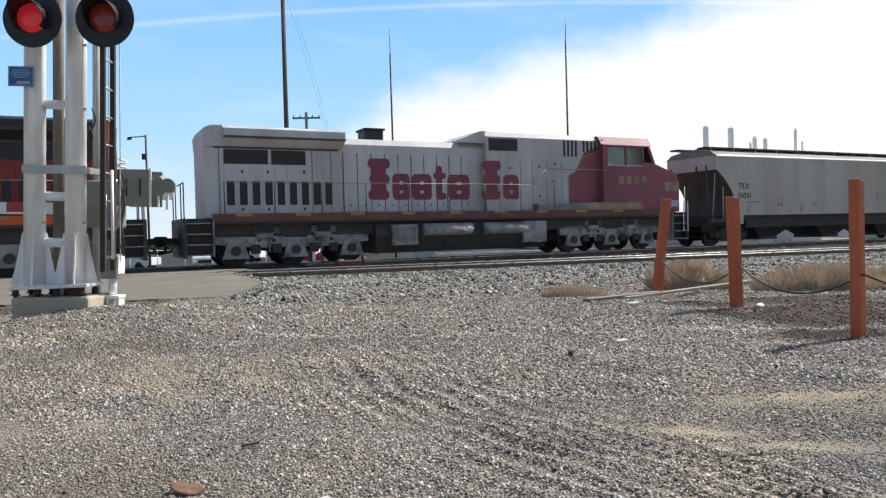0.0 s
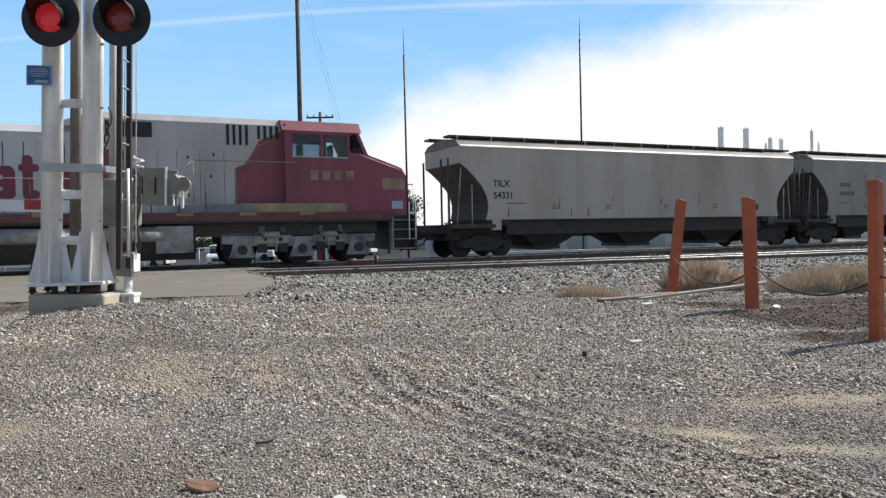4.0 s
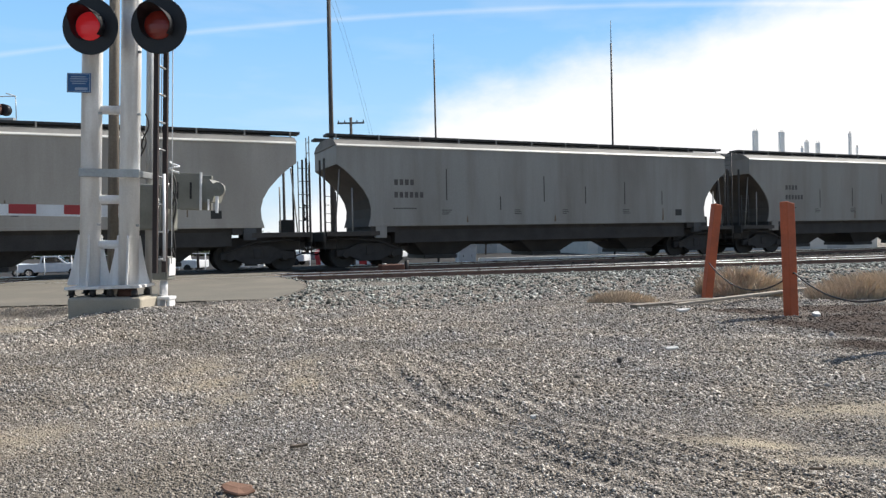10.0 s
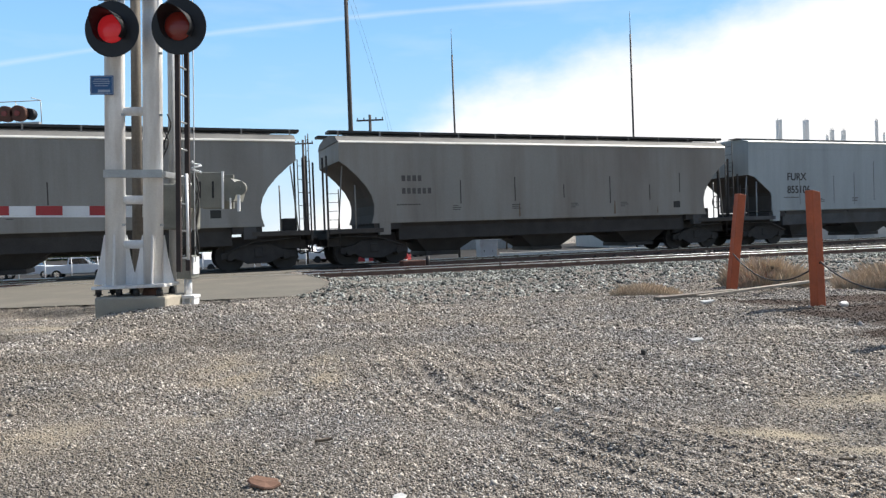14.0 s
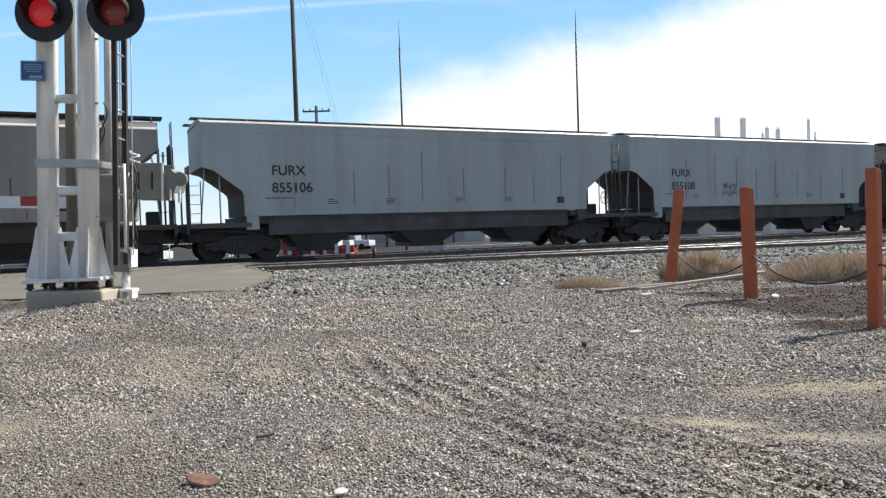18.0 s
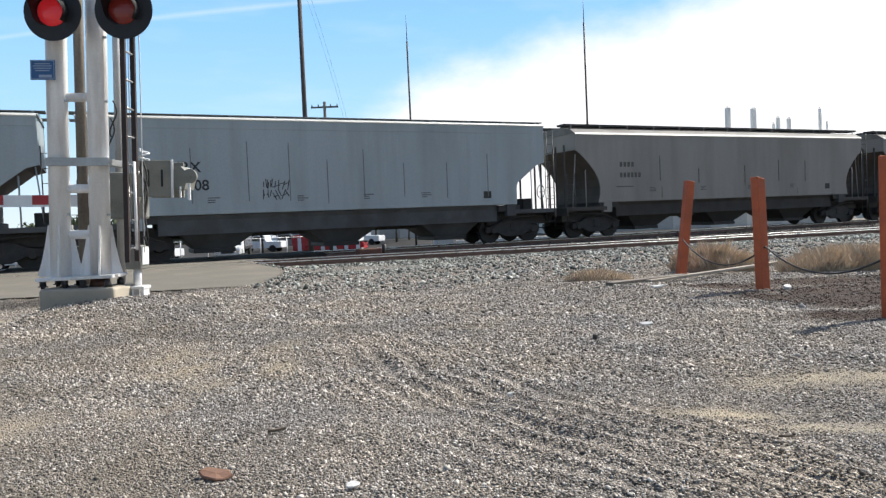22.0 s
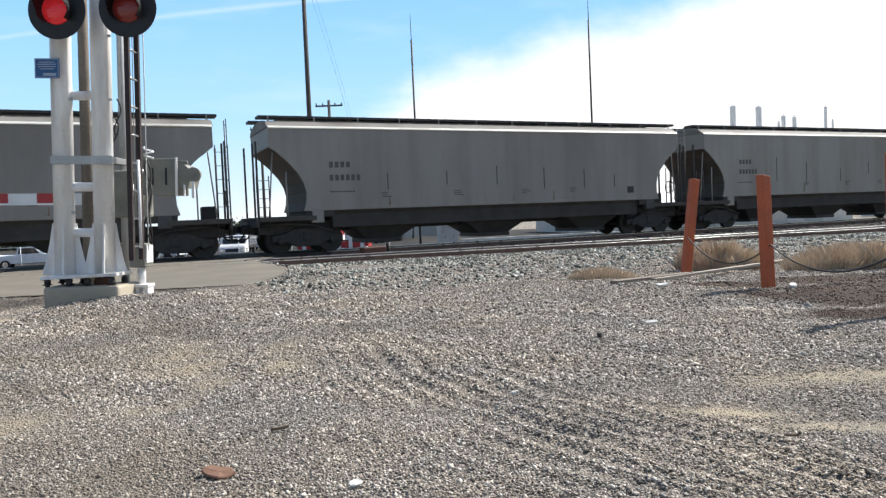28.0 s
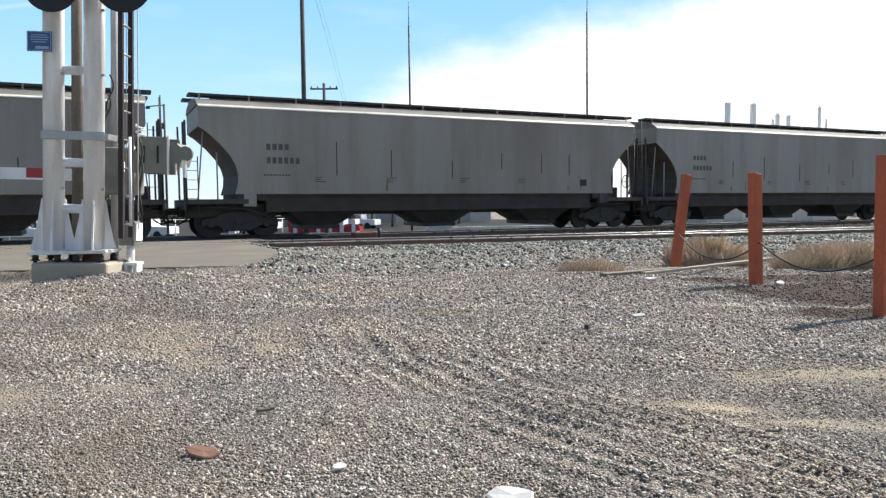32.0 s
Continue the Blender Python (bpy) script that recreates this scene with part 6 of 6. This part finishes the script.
def loco(silver=True):
    label = "silver and red diesel locomotive with large faded red lettering" if silver else "orange and black diesel locomotive"
    root = thing("locomotive", pose(0, 0, 0), label, "locomotive")
    L = 10.55
    hood = "paint_silver" if silver else "paint_dark_red"
    # frame and walkway; the cab looks along +x
    bm = B()
    box(bm, -L + 0.9, L - 0.4, -SIDE + 0.02, SIDE - 0.02, 1.42, 1.62, 0.01)
    part("underframe", bm, "dark_steel", root)
    bm = B()
    box(bm, -L + 0.9, L - 0.4, -SIDE, -SIDE + 0.018, 1.50, 1.76)
    part("sill_stripe", bm, "sill_red" if silver else "paint_orange", root)
    for k in range(9):
        x = -8.9 + k * 1.95
        bm = B()
        box(bm, x, x + 0.52, -SIDE - 0.012, -SIDE - 0.002, 1.66, 1.755, 0.003)
        part("step_light_plate", bm, "paint_yellow", root)
    # long hood
    bm = B()
    prism_x(bm, [(-0.92, 1.64), (0.92, 1.64), (0.92, 4.20), (0.70, 4.43), (-0.70, 4.43), (-0.92, 4.20)], -5.1, 0.75)
    hd = part("engine_hood", bm, hood, root)
    for k in range(10):
        x = -5.0 + k * 0.53
        bm = B()
        box(bm, x, x + 0.50, -0.945, -0.922, 1.80, 3.92, 0.006)
        door = part("hood_door", bm, hood, hd)
        bm = B()
        box(bm, x - 0.024, x - 0.006, -0.9465, -0.9245, 1.80, 3.88)
        part("door_gap", bm, "black_paint", hd)
        bm = B()
        box(bm, x + 0.22, x + 0.28, -0.952, -0.946, 2.0, 2.06)
        part("latch", bm, "dark_steel", door)
    # radiator section at the tail
    bm = B()
    prism_x(bm, [(-1.0, 1.64), (1.0, 1.64), (1.0, 4.0), (-1.0, 4.0)], -L + 0.75, -5.1)
    rad = part("radiator_cab", bm, hood, root)
    bm = B()
    prism_x(bm, [(-1.0, 3.98), (-1.38, 4.28), (-1.38, 4.55), (-1.0, 4.68), (1.0, 4.68), (1.38, 4.55), (1.38, 4.28), (1.0, 3.98)], -L + 1.35, -5.05)
    part("radiator_wing", bm, hood if silver else "black_paint", rad)
    bm = B()
    prism(bm, [(-L + 0.75, 3.98), (-L + 1.36, 3.98), (-L + 1.36, 4.67), (-L + 0.98, 4.66), (-L + 0.80, 4.58), (-L + 0.73, 4.42)], -1.12, 1.12)
    part("tail_cap", bm, hood if silver else "paint_orange", rad)
    bm = B()
    box(bm, -L + 1.34, -5.04, -1.40, -1.382, 4.24, 4.31)
    box(bm, -L + 1.1, -5.2, -1.03, -1.002, 3.93, 3.99)
    part("wing_lip", bm, "grime", rad)
    bm = B()
    for x in (-9.32, -6.18, -5.5):
        box(bm, x, x + 0.022, -1.022, -1.002, 1.75, 3.92)
    part("corner_seam", bm, "seam_dark", rad)
    for x in (-8.6, -7.75, -6.5):
        for z in (1.86, 3.12):
            bm = B()
            box(bm, x, x + 0.07, -1.03, -1.019, z, z + 0.10, 0.01)
            part("latch", bm, "dark_steel", rad)
    for x0, x1 in ((-9.15, -7.70), (-7.58, -6.40)):
        bm = B()
        box(bm, x0, x1, -1.02, -1.002, 3.42, 3.90)
        grille = part("air_grille", bm, "black_paint", rad)
        bm = B()
        for k in range(6):
            box(bm, x0, x1, -1.032, -1.021, 3.44 + k * 0.075, 3.465 + k * 0.075)
        part("louvre", bm, "dark_steel", grille)
    for k in range(9):
        x = -9.15 + k * 0.42
        bm = B()
        box(bm, x, x + 0.39, -1.018, -1.002, 1.75, 3.30, 0.004)
        door = part("vent_door", bm, hood, rad)
        bm = B()
        box(bm, x + 0.07, x + 0.32, -1.028, -1.019, 2.05, 2.85)
        part("louvre", bm, "black_paint", door)
    bm = B()
    box(bm, -3.95, -3.2, -0.4, 0.4, 4.35, 4.86, 0.06)
    box(bm, -4.0, -3.15, -0.45, 0.45, 4.82, 4.90, 0.02)
    part("exhaust_hatch", bm, "black_paint", hd)
    # blower and inverter section
    bm = B()
    prism_x(bm, [(-1.15, 1.64), (1.15, 1.64), (1.15, 4.67), (1.0, 4.88), (-1.0, 4.88), (-1.15, 4.67)], 0.75, 6.3)
    blower = part("blower_cab", bm, hood, root)
    bm = B()
    prism(bm, [(-0.35, 4.42), (0.77, 4.40), (0.77, 4.89), (0.55, 4.87), (-0.35, 4.52)], -1.1, 1.1)
    part("duct", bm, hood, blower)
    bm = B()
    box(bm, 0.88, 2.2, -1.175, -1.152, 4.13, 4.60)
    part("air_grille", bm, "black_paint", blower)
    bm = B()
    for k in range(9):
        x = 4.45 + k * 0.20
        if k != 4:
            box(bm, x, x + 0.09, -1.17, -1.152, 3.98 if k < 4 else 4.20, 4.64)
    part("intake_slot", bm, "black_paint", blower)
    for x in (1.35, 2.32, 2.9, 3.6, 4.35):
        bm = B()
        box(bm, x, x + 0.016, -1.158, -1.1505, 1.75, 3.75)
        part("panel_seam", bm, "seam_dark", blower)
    for x, z in ((1.8, 3.4), (3.2, 3.5), (3.2, 2.3), (3.9, 2.9), (4.0, 3.6)):
        bm = B()
        box(bm, x, x + 0.07, -1.162, -1.1505, z, z + 0.09, 0.01)
        part("latch", bm, "dark_steel", blower)
    # red cab and nose
    cabp = "paint_red" if silver else "paint_orange"
    bm = B()
    box(bm, 6.3, 8.5, -1.42, 1.42, 1.64, 3.64)
    for y0, y1 in ((-1.42, -1.34), (1.34, 1.42)):
        for x0, x1 in ((6.3, 6.56), (7.52, 7.62), (8.46, 8.56)):
            box(bm, x0, x1, y0, y1, 3.64, 4.40)
        box(bm, 6.3, 8.56, y0, y1, 4.40, 4.50)
    box(bm, 6.3, 6.36, -1.34, 1.34, 3.64, 4.72)
    cab = part("cab", bm, cabp, root)
    for x in (6.9, 8.0):
        bm = B()
        box(bm, x, x + 0.12, -0.95, -0.5, 3.4, 4.12, 0.03)
        part("seat_back", bm, "black_paint", cab)
    for y in (-1.38, -0.05, 1.3):
        bm = B()
        prism(bm, [(9.12, 3.76), (9.24, 3.76), (8.92, 4.50), (8.80, 4.50)], y, y + 0.09)
        part("screen_pillar", bm, cabp, cab)
    bm = B()
    prism(bm, [(8.5, 3.80), (8.5, 1.64), (10.72, 1.64), (10.72, 3.04), (10.55, 3.34), (9.24, 3.78)], -1.40, 1.40)
    bmesh.ops.bevel(bm, geom=[e for e in bm.edges if abs(e.verts[0].co.y - e.verts[1].co.y) < 1e-4 and e.verts[0].co.x > 9.5 and e.verts[1].co.x > 8.8], offset=0.12, segments=3, affect="EDGES")
    nose = part("nose", bm, cabp, root)
    bm = B()
    prism_x(bm, [(-1.45, 4.50), (-1.20, 4.86), (-0.6, 4.92), (0.6, 4.92), (1.20, 4.86), (1.45, 4.50)], 6.2, 8.98)
    part("cab_roof", bm, cabp, cab)
    for x0, x1 in ((6.56, 7.52), (7.62, 8.46)):
        for y in (-1.39, 1.38):
            bm = B()
            box(bm, x0, x1, y, y + 0.01, 3.64, 4.40)
            part("side_window", bm, "clear_pane", cab)
        bm = B()
        box(bm, x0 - 0.03, x1 + 0.03, -1.43, -1.421, 3.61, 3.65)
        part("window_sill", bm, "galvanised", cab)
    bm = B()
    box(bm, 6.35, 6.95, -1.43, -1.422, 1.9, 3.3)
    part("cab_door", bm, cabp, cab)
    if silver:
        bm = B()
        prism(bm, [(4.75, 1.66), (6.29, 1.66), (6.29, 4.50), (5.5, 4.15), (5.05, 3.35), (4.75, 3.2)], -1.160, -1.1515)
        part("red_sweep", bm, "paint_red", blower)
    bm = B()
    prism(bm, [(9.16, 3.79), (9.17, 3.79), (8.86, 4.49), (8.85, 4.49)], -1.28, 1.28)
    part("windscreen", bm, "clear_pane", nose)
    bm = B()
    box(bm, 9.75, 10.6, -1.412, -1.402, 2.55, 2.95)
    part("yellow_band", bm, "faded_yellow", nose)
    bm = B()
    box(bm, 10.1, 10.52, -1.416, -1.4035, 1.86, 2.14)
    part("white_plate", bm, "sign_white", nose)
    bm = B()
    box(bm, 4.6, 8.4, -SIDE + 0.05, -1.43, 1.64, 2.06, 0.02)
    part("battery_box", bm, "faded_yellow" if silver else "dark_steel", root)
    bm = B()
    box(bm, 2.9, 5.2, -SIDE + 0.03, -1.17, 1.64, 2.02, 0.02)
    part("equipment_box", bm, "faded_blue", root)
    # end platforms, pilots, steps
    for sgn in (-1, 1):
        bm = B()
        E = L + 0.45 if sgn > 0 else L
        x0, x1 = sorted((sgn * (E - 0.95), sgn * E))
        box(bm, x0, x1, -SIDE + 0.3, SIDE - 0.3, 1.42, 1.62)
        box(bm, min(sgn * (E - 0.12), sgn * E), max(sgn * (E - 0.12), sgn * E), -SIDE, SIDE, 0.35, 1.62, 0.02)
        part("pilot", bm, "dark_steel", root)
        bm = B()
        box(bm, x0, x1, -SIDE + 0.31, SIDE - 0.31, 0.42, 1.415, 0.02)
        part("step_well", bm, "dark_steel", root)
        bm = B()
        xs = x0 if sgn > 0 else x1 - 0.04
        box(bm, xs, xs + 0.04, -SIDE, -SIDE + 0.31, 0.38, 1.62)
        part("step_side", bm, "loco_truck", root)
        for k in range(4):
            z = 0.42 + k * 0.34
            bm = B()
            box(bm, x0 + 0.08, x1 - 0.1, -SIDE, -SIDE + 0.30, z, z + 0.035)
            part("step", bm, "loco_truck", root)
        coupler(root, sgn * (E - 0.1), sgn, 0.9)
        for y in (-1.4, -0.7, 0.7, 1.4):
            bm = B()
            cyl(bm, (sgn * (E - 0.06), y, 1.6), (sgn * (E - 0.06), y, 2.75), 0.02, seg=6)
            part("stanchion", bm, "white_paint" if sgn > 0 else "dark_steel", root)
        bm = B()
        cyl(bm, (sgn * (E - 0.06), -1.4, 2.75), (sgn * (E - 0.06), 1.4, 2.75), 0.02, seg=6)
        part("end_rail", bm, "dark_steel", root)
    for k in range(9):
        x = -L + 1.3 + k * 1.62
        bm = B()
        cyl(bm, (x, -SIDE + 0.04, 1.62), (x, -SIDE + 0.04, 2.78), 0.018, seg=6)
        part("stanchion", bm, "dark_steel", root)
    bm = B()
    cyl(bm, (-L + 1.3, -SIDE + 0.04, 2.78), (2.6, -SIDE + 0.04, 2.78), 0.015, seg=6)
    cyl(bm, (2.6, -SIDE + 0.04, 2.78), (3.35, -SIDE + 0.04, 3.42), 0.015, seg=6)
    cyl(bm, (3.35, -SIDE + 0.04, 3.42), (6.6, -SIDE + 0.04, 3.42), 0.015, seg=6)
    cyl(bm, (3.35, -SIDE + 0.04, 3.42), (3.35, -SIDE + 0.04, 2.0), 0.015, seg=6)
    part("handrail", bm, "gate_grey", root)
    bm = B()
    box(bm, -9.6, 9.6, -1.15, 1.15, 0.98, 1.44, 0.01)
    part("frame_beam", bm, "dark_steel", root)
    if silver:
        bm = B()
        for k in range(4):
            box(bm, 7.15 + k * 0.42, 7.42 + k * 0.42, -1.428, -1.4215, 2.86, 3.18)
        part("worn_numerals", bm, "faded_yellow", cab)
        bm = B()
        tube(bm, [Vector((4.72, -1.166, 1.7)), Vector((4.72, -1.166, 3.2)), Vector((5.02, -1.166, 3.34)), Vector((5.48, -1.166, 4.0)), Vector((6.28, -1.166, 4.24))], 0.028, 5)
        part("yellow_outline", bm, "paint_yellow", blower)
        for gx in (10.9, 11.15):
            bm = B()
            cyl(bm, (gx - 0.2, -SIDE - 0.01, 0.75), (gx - 0.2, -SIDE - 0.01, 2.1), 0.02, seg=8)
            part("grab_rail", bm, "white_paint", root)
    # fuel tank, air tanks
    bm = B()
    prism_x(bm, [(-1.3, 1.35), (1.3, 1.35), (1.4, 0.9), (1.15, 0.28), (-1.15, 0.28), (-1.4, 0.9)], -4.0, 3.4)
    part("fuel_tank", bm, "dark_steel", root)
    for x0, x1 in ((-2.15, -0.1), (0.4, 2.45)):
        bm = B()
        cyl(bm, (x0, -1.38, 1.1), (x1, -1.38, 1.1), 0.23, seg=18)
        part("air_tank", bm, "loco_truck", root)
    bm = B()
    box(bm, -3.4, -2.4, -1.5, -1.2, 0.55, 1.3, 0.02)
    part("sandbox", bm, "loco_truck", root)
    bm = B()
    box(bm, 2.2, 3.3, -1.5, -1.2, 0.5, 1.35, 0.02)
    part("sandbox", bm, "loco_truck", root)
    # six-wheel trucks
    gears = []
    for c in (-6.87, 6.87):
        bm = B()
        for y in (-1.06, 1.06):
            prism(bm, [(c - 2.65, 0.75), (c - 2.65, 1.05), (c - 1.2, 1.12), (c - 0.9, 0.95), (c + 0.9, 0.95), (c + 1.2, 1.12), (c + 2.65, 1.05), (c + 2.65, 0.75), (c + 1.2, 0.62), (c - 1.2, 0.62)], y - 0.09, y + 0.09)
        fr = part("bogie_frame", bm, "loco_truck", root)
        for bx in (-1.0, 1.0):
            bm = B()
            box(bm, c + bx - 0.62, c + bx + 0.62, -1.22, -1.155, 0.72, 1.0, 0.03)
            part("frame_web", bm, "loco_truck", fr)
            bm = B()
            cyl(bm, (c + bx - 0.25, -1.235, 0.86), (c + bx - 0.25, -1.221, 0.86), 0.05, seg=10)
            cyl(bm, (c + bx + 0.25, -1.235, 0.86), (c + bx + 0.25, -1.221, 0.86), 0.07, seg=10)
            part("web_hole", bm, "black_paint", fr)
        bm = B()
        box(bm, c - 2.45, c + 2.45, -0.68, 0.68, 0.5, 1.2, 0.03)
        part("bogie_bolster", bm, "running_gear", fr)
        for bx in (-1.35, -0.65, 0.65, 1.35):
            bm = B()
            box(bm, c + bx - 0.16, c + bx + 0.16, -1.2, -1.04, 0.42, 0.72, 0.03)
            part("brake_rigging", bm, "running_gear", fr)
            bm = B()
            for i in range(4):
                cyl(bm, (c + bx, -1.16, 1.10 + i * 0.06), (c + bx, -1.16, 1.135 + i * 0.06), 0.10, seg=12)
            part("spring", bm, "loco_truck", fr)
        for wx in (-2.007, 0, 2.007):
            gears.append(wheelset(root, c + wx, 0.533, "running_gear"))
            for y in (-1.13, 1.13):
                bm = B()
                prism(bm, [(c + wx - 0.44, 0.27), (c + wx - 0.36, 0.48), (c + wx - 0.24, 0.90), (c + wx + 0.24, 0.90), (c + wx + 0.36, 0.48), (c + wx + 0.44, 0.27)], y - 0.07, y + 0.07)
                ax = part("axle_box", bm, "loco_truck", fr)
                bm = B()
                cyl(bm, (c + wx, y - 0.14, 0.533), (c + wx, y + 0.14, 0.533), 0.16, seg=14)
                part("bearing_cap", bm, "dark_steel", ax)
        for bx in (-1.0, 1.0):
            bm = B()
            cyl(bm, (c + bx - 0.35, -1.25, 1.02), (c + bx + 0.2, -1.25, 1.02), 0.11, seg=12)
            cyl(bm, (c + bx * 0.9, -1.22, 0.45), (c + bx * 0.9, -1.22, 1.0), 0.045, seg=8)
            part("brake_cylinder", bm, "loco_truck", fr)
    # large worn lettering on the hood doors, as plain blocks
    if silver:
        for x0, x1, z0, z1, kind in LETTERS:
            w, hh = x1 - x0, z1 - z0
            y = -0.956 if x0 < 0.3 else -1.178
            if kind == "tall":
                shapes = ((0.16, 0.80, 0.0, 1.0), (0.0, 0.98, 0.76, 1.0), (0.0, 0.92, 0.0, 0.24), (0.06, 0.94, 0.38, 0.62))
            elif kind == "stem":
                shapes = ((0.20, 0.70, 0.0, 1.0), (0.0, 1.0, 0.62, 0.80), (0.24, 1.0, 0.0, 0.20))
            else:
                shapes = ((0.0, 0.40, 0.05, 0.95), (0.60, 0.98, 0.0, 0.95), (0.06, 0.92, 0.72, 1.0), (0.06, 0.95, 0.0, 0.24), (0.1, 0.9, 0.36, 0.58))
            bm = B()
            for i, (a0, a1, b0, b1) in enumerate(shapes):
                cut = 0.42 * min((a1 - a0) * w, (b1 - b0) * hh)
                xa, xb, za, zb = x0 + a0 * w, x0 + a1 * w, z0 + b0 * hh, z0 + b1 * hh
                ring = []
                for cx, cz, t0 in ((xb - cut, zb - cut, 0), (xa + cut, zb - cut, 90), (xa + cut, za + cut, 180), (xb - cut, za + cut, 270)):
                    ring += [(cx + cut * math.cos(radians(t0 + q)), cz + cut * math.sin(radians(t0 + q))) for q in (0, 22, 45, 68, 90)]
                prism(bm, ring[::-1], y - 0.004 - i * 0.0005, y)
            part("emblem_shape", bm, "lettering_red", hd if x0 < 0.3 else blower)
    if not silver:
        gears = [(ob, -x, r) for ob, x, r in gears]
        for ob in root.children_recursive:
            ob.location.x = -ob.location.x
            ob.data.transform(Matrix.Diagonal((-1, 1, 1, 1)))
            ob.data.flip_normals()
    return root, gears


LETTERS = ((-4.09, -3.2, 2.22, 3.72, "tall"), (-3.14, -2.42, 2.22, 3.18, "low"), (-2.36, -1.52, 2.22, 3.18, "low"), (-1.46, -0.92, 2.22, 3.50, "stem"),
           (-0.86, 0.12, 2.22, 3.18, "low"), (0.53, 1.42, 2.22, 3.72, "tall"), (1.5, 2.23, 2.22, 3.18, "low"))

TRAIN = [
    (loco(True), -19.6), (loco(False), -41.75),
    (hopper(18.1, "paint_warm_grey", "warm grey covered hopper wagon with black lettering", "cut", ("TILX", "54331"), 1, (-4.6, -1.9, 0.7, 2.9, 5.6), 0.36, 1.40, 0.4), 2.25),
    (hopper(17.3, "paint_mid_grey", "dark grey covered hopper wagon with streaked sides", "cut", 2.05, 2, (-4.6, -2.4, -0.5, 1.4, 3.3, 5.2)), 21.32),
    (hopper(16.65, "paint_dull_grey", "dull grey covered hopper wagon with streaked sides", "cut", 2.2, 3, (-3.9, -1.7, 0.4, 2.5, 4.4, 5.9)), 39.74),
    (hopper(16.3, "paint_pale_blue", "pale blue-grey covered hopper wagon with black lettering", "smooth", ("FURX", "855106"), 4, (-5.2, -3.1, -1.8, -0.5, 1.2, 3.0, 4.3, 5.6), 0.46, 2.2), 57.5),
    (hopper(16.3, "paint_pale_blue", "pale blue-grey covered hopper wagon with dark scrawl marks", "smooth", ("FURX", "855108"), 5, (-5.0, -3.25, -1.9, -0.6, 0.7, 2.2, 3.9, 5.6), 0.46, 2.3), 74.8),
    (hopper(17.5, "paint_tan_grey", "brownish grey covered hopper wagon with faded lettering", "cut", 2.2, 6, (-4.4, -2.2, 0.6, 2.8, 4.6)), 93.2),
    (hopper(17.4, "paint_tan_grey", "brownish grey covered hopper wagon with long dark streaks", "cut", 2.0, 7, (-4.6, -2.3, -0.2, 1.9, 3.8, 5.3)), 112.4),
    (hopper(17.35, "paint_dull_grey", "grey covered hopper wagon with dark streaks", "cut", 2.1, 8, (-4.2, -2.2, 0.2, 2.3, 4.1, 5.4)), 131.3),
    (hopper(17.4, "paint_mid_grey", "grey covered hopper wagon with worn lettering", "cut", 2.1, 9, (-4.2, -2.2, 0.2, 2.3, 4.1)), 149.9),
]
# the train's speed in metres a second, every two seconds
SPEEDS = (3.195, 3.495, 3.792, 4.084, 4.366, 4.627, 4.852, 5.029, 5.156, 5.236, 5.273, 5.280, 5.273, 5.258, 5.242, 5.226, 5.210)


def rolled(t):
    out, k = 0.0, 0
    while 2 * (k + 1) <= t and k < 15:
        out += SPEEDS[k] + SPEEDS[k + 1]
        k += 1
    d = t - 2 * k
    return out + SPEEDS[k] * d + (SPEEDS[k + 1] - SPEEDS[k]) * d * d / 4


def gone(t):
    """How far the train has rolled, against its place at 6 s."""
    return rolled(t) - rolled(6)


def motions():
    for (wagon, gears), s in TRAIN:
        rows = []
        for k in range(33):
            rows.append((k, Matrix.Translation(along(s - gone(k), TRAIN_N)) @ pose(0, 0, 0, 0, 0, TURN)))
        walk(wagon, rows)
        for wheel, x, r in gears:
            walk(wheel, [(k / 10, pose(x, 0, r, 0, -math.degrees(gone(k / 10) / r), 0)) for k in range(321)])


motions()
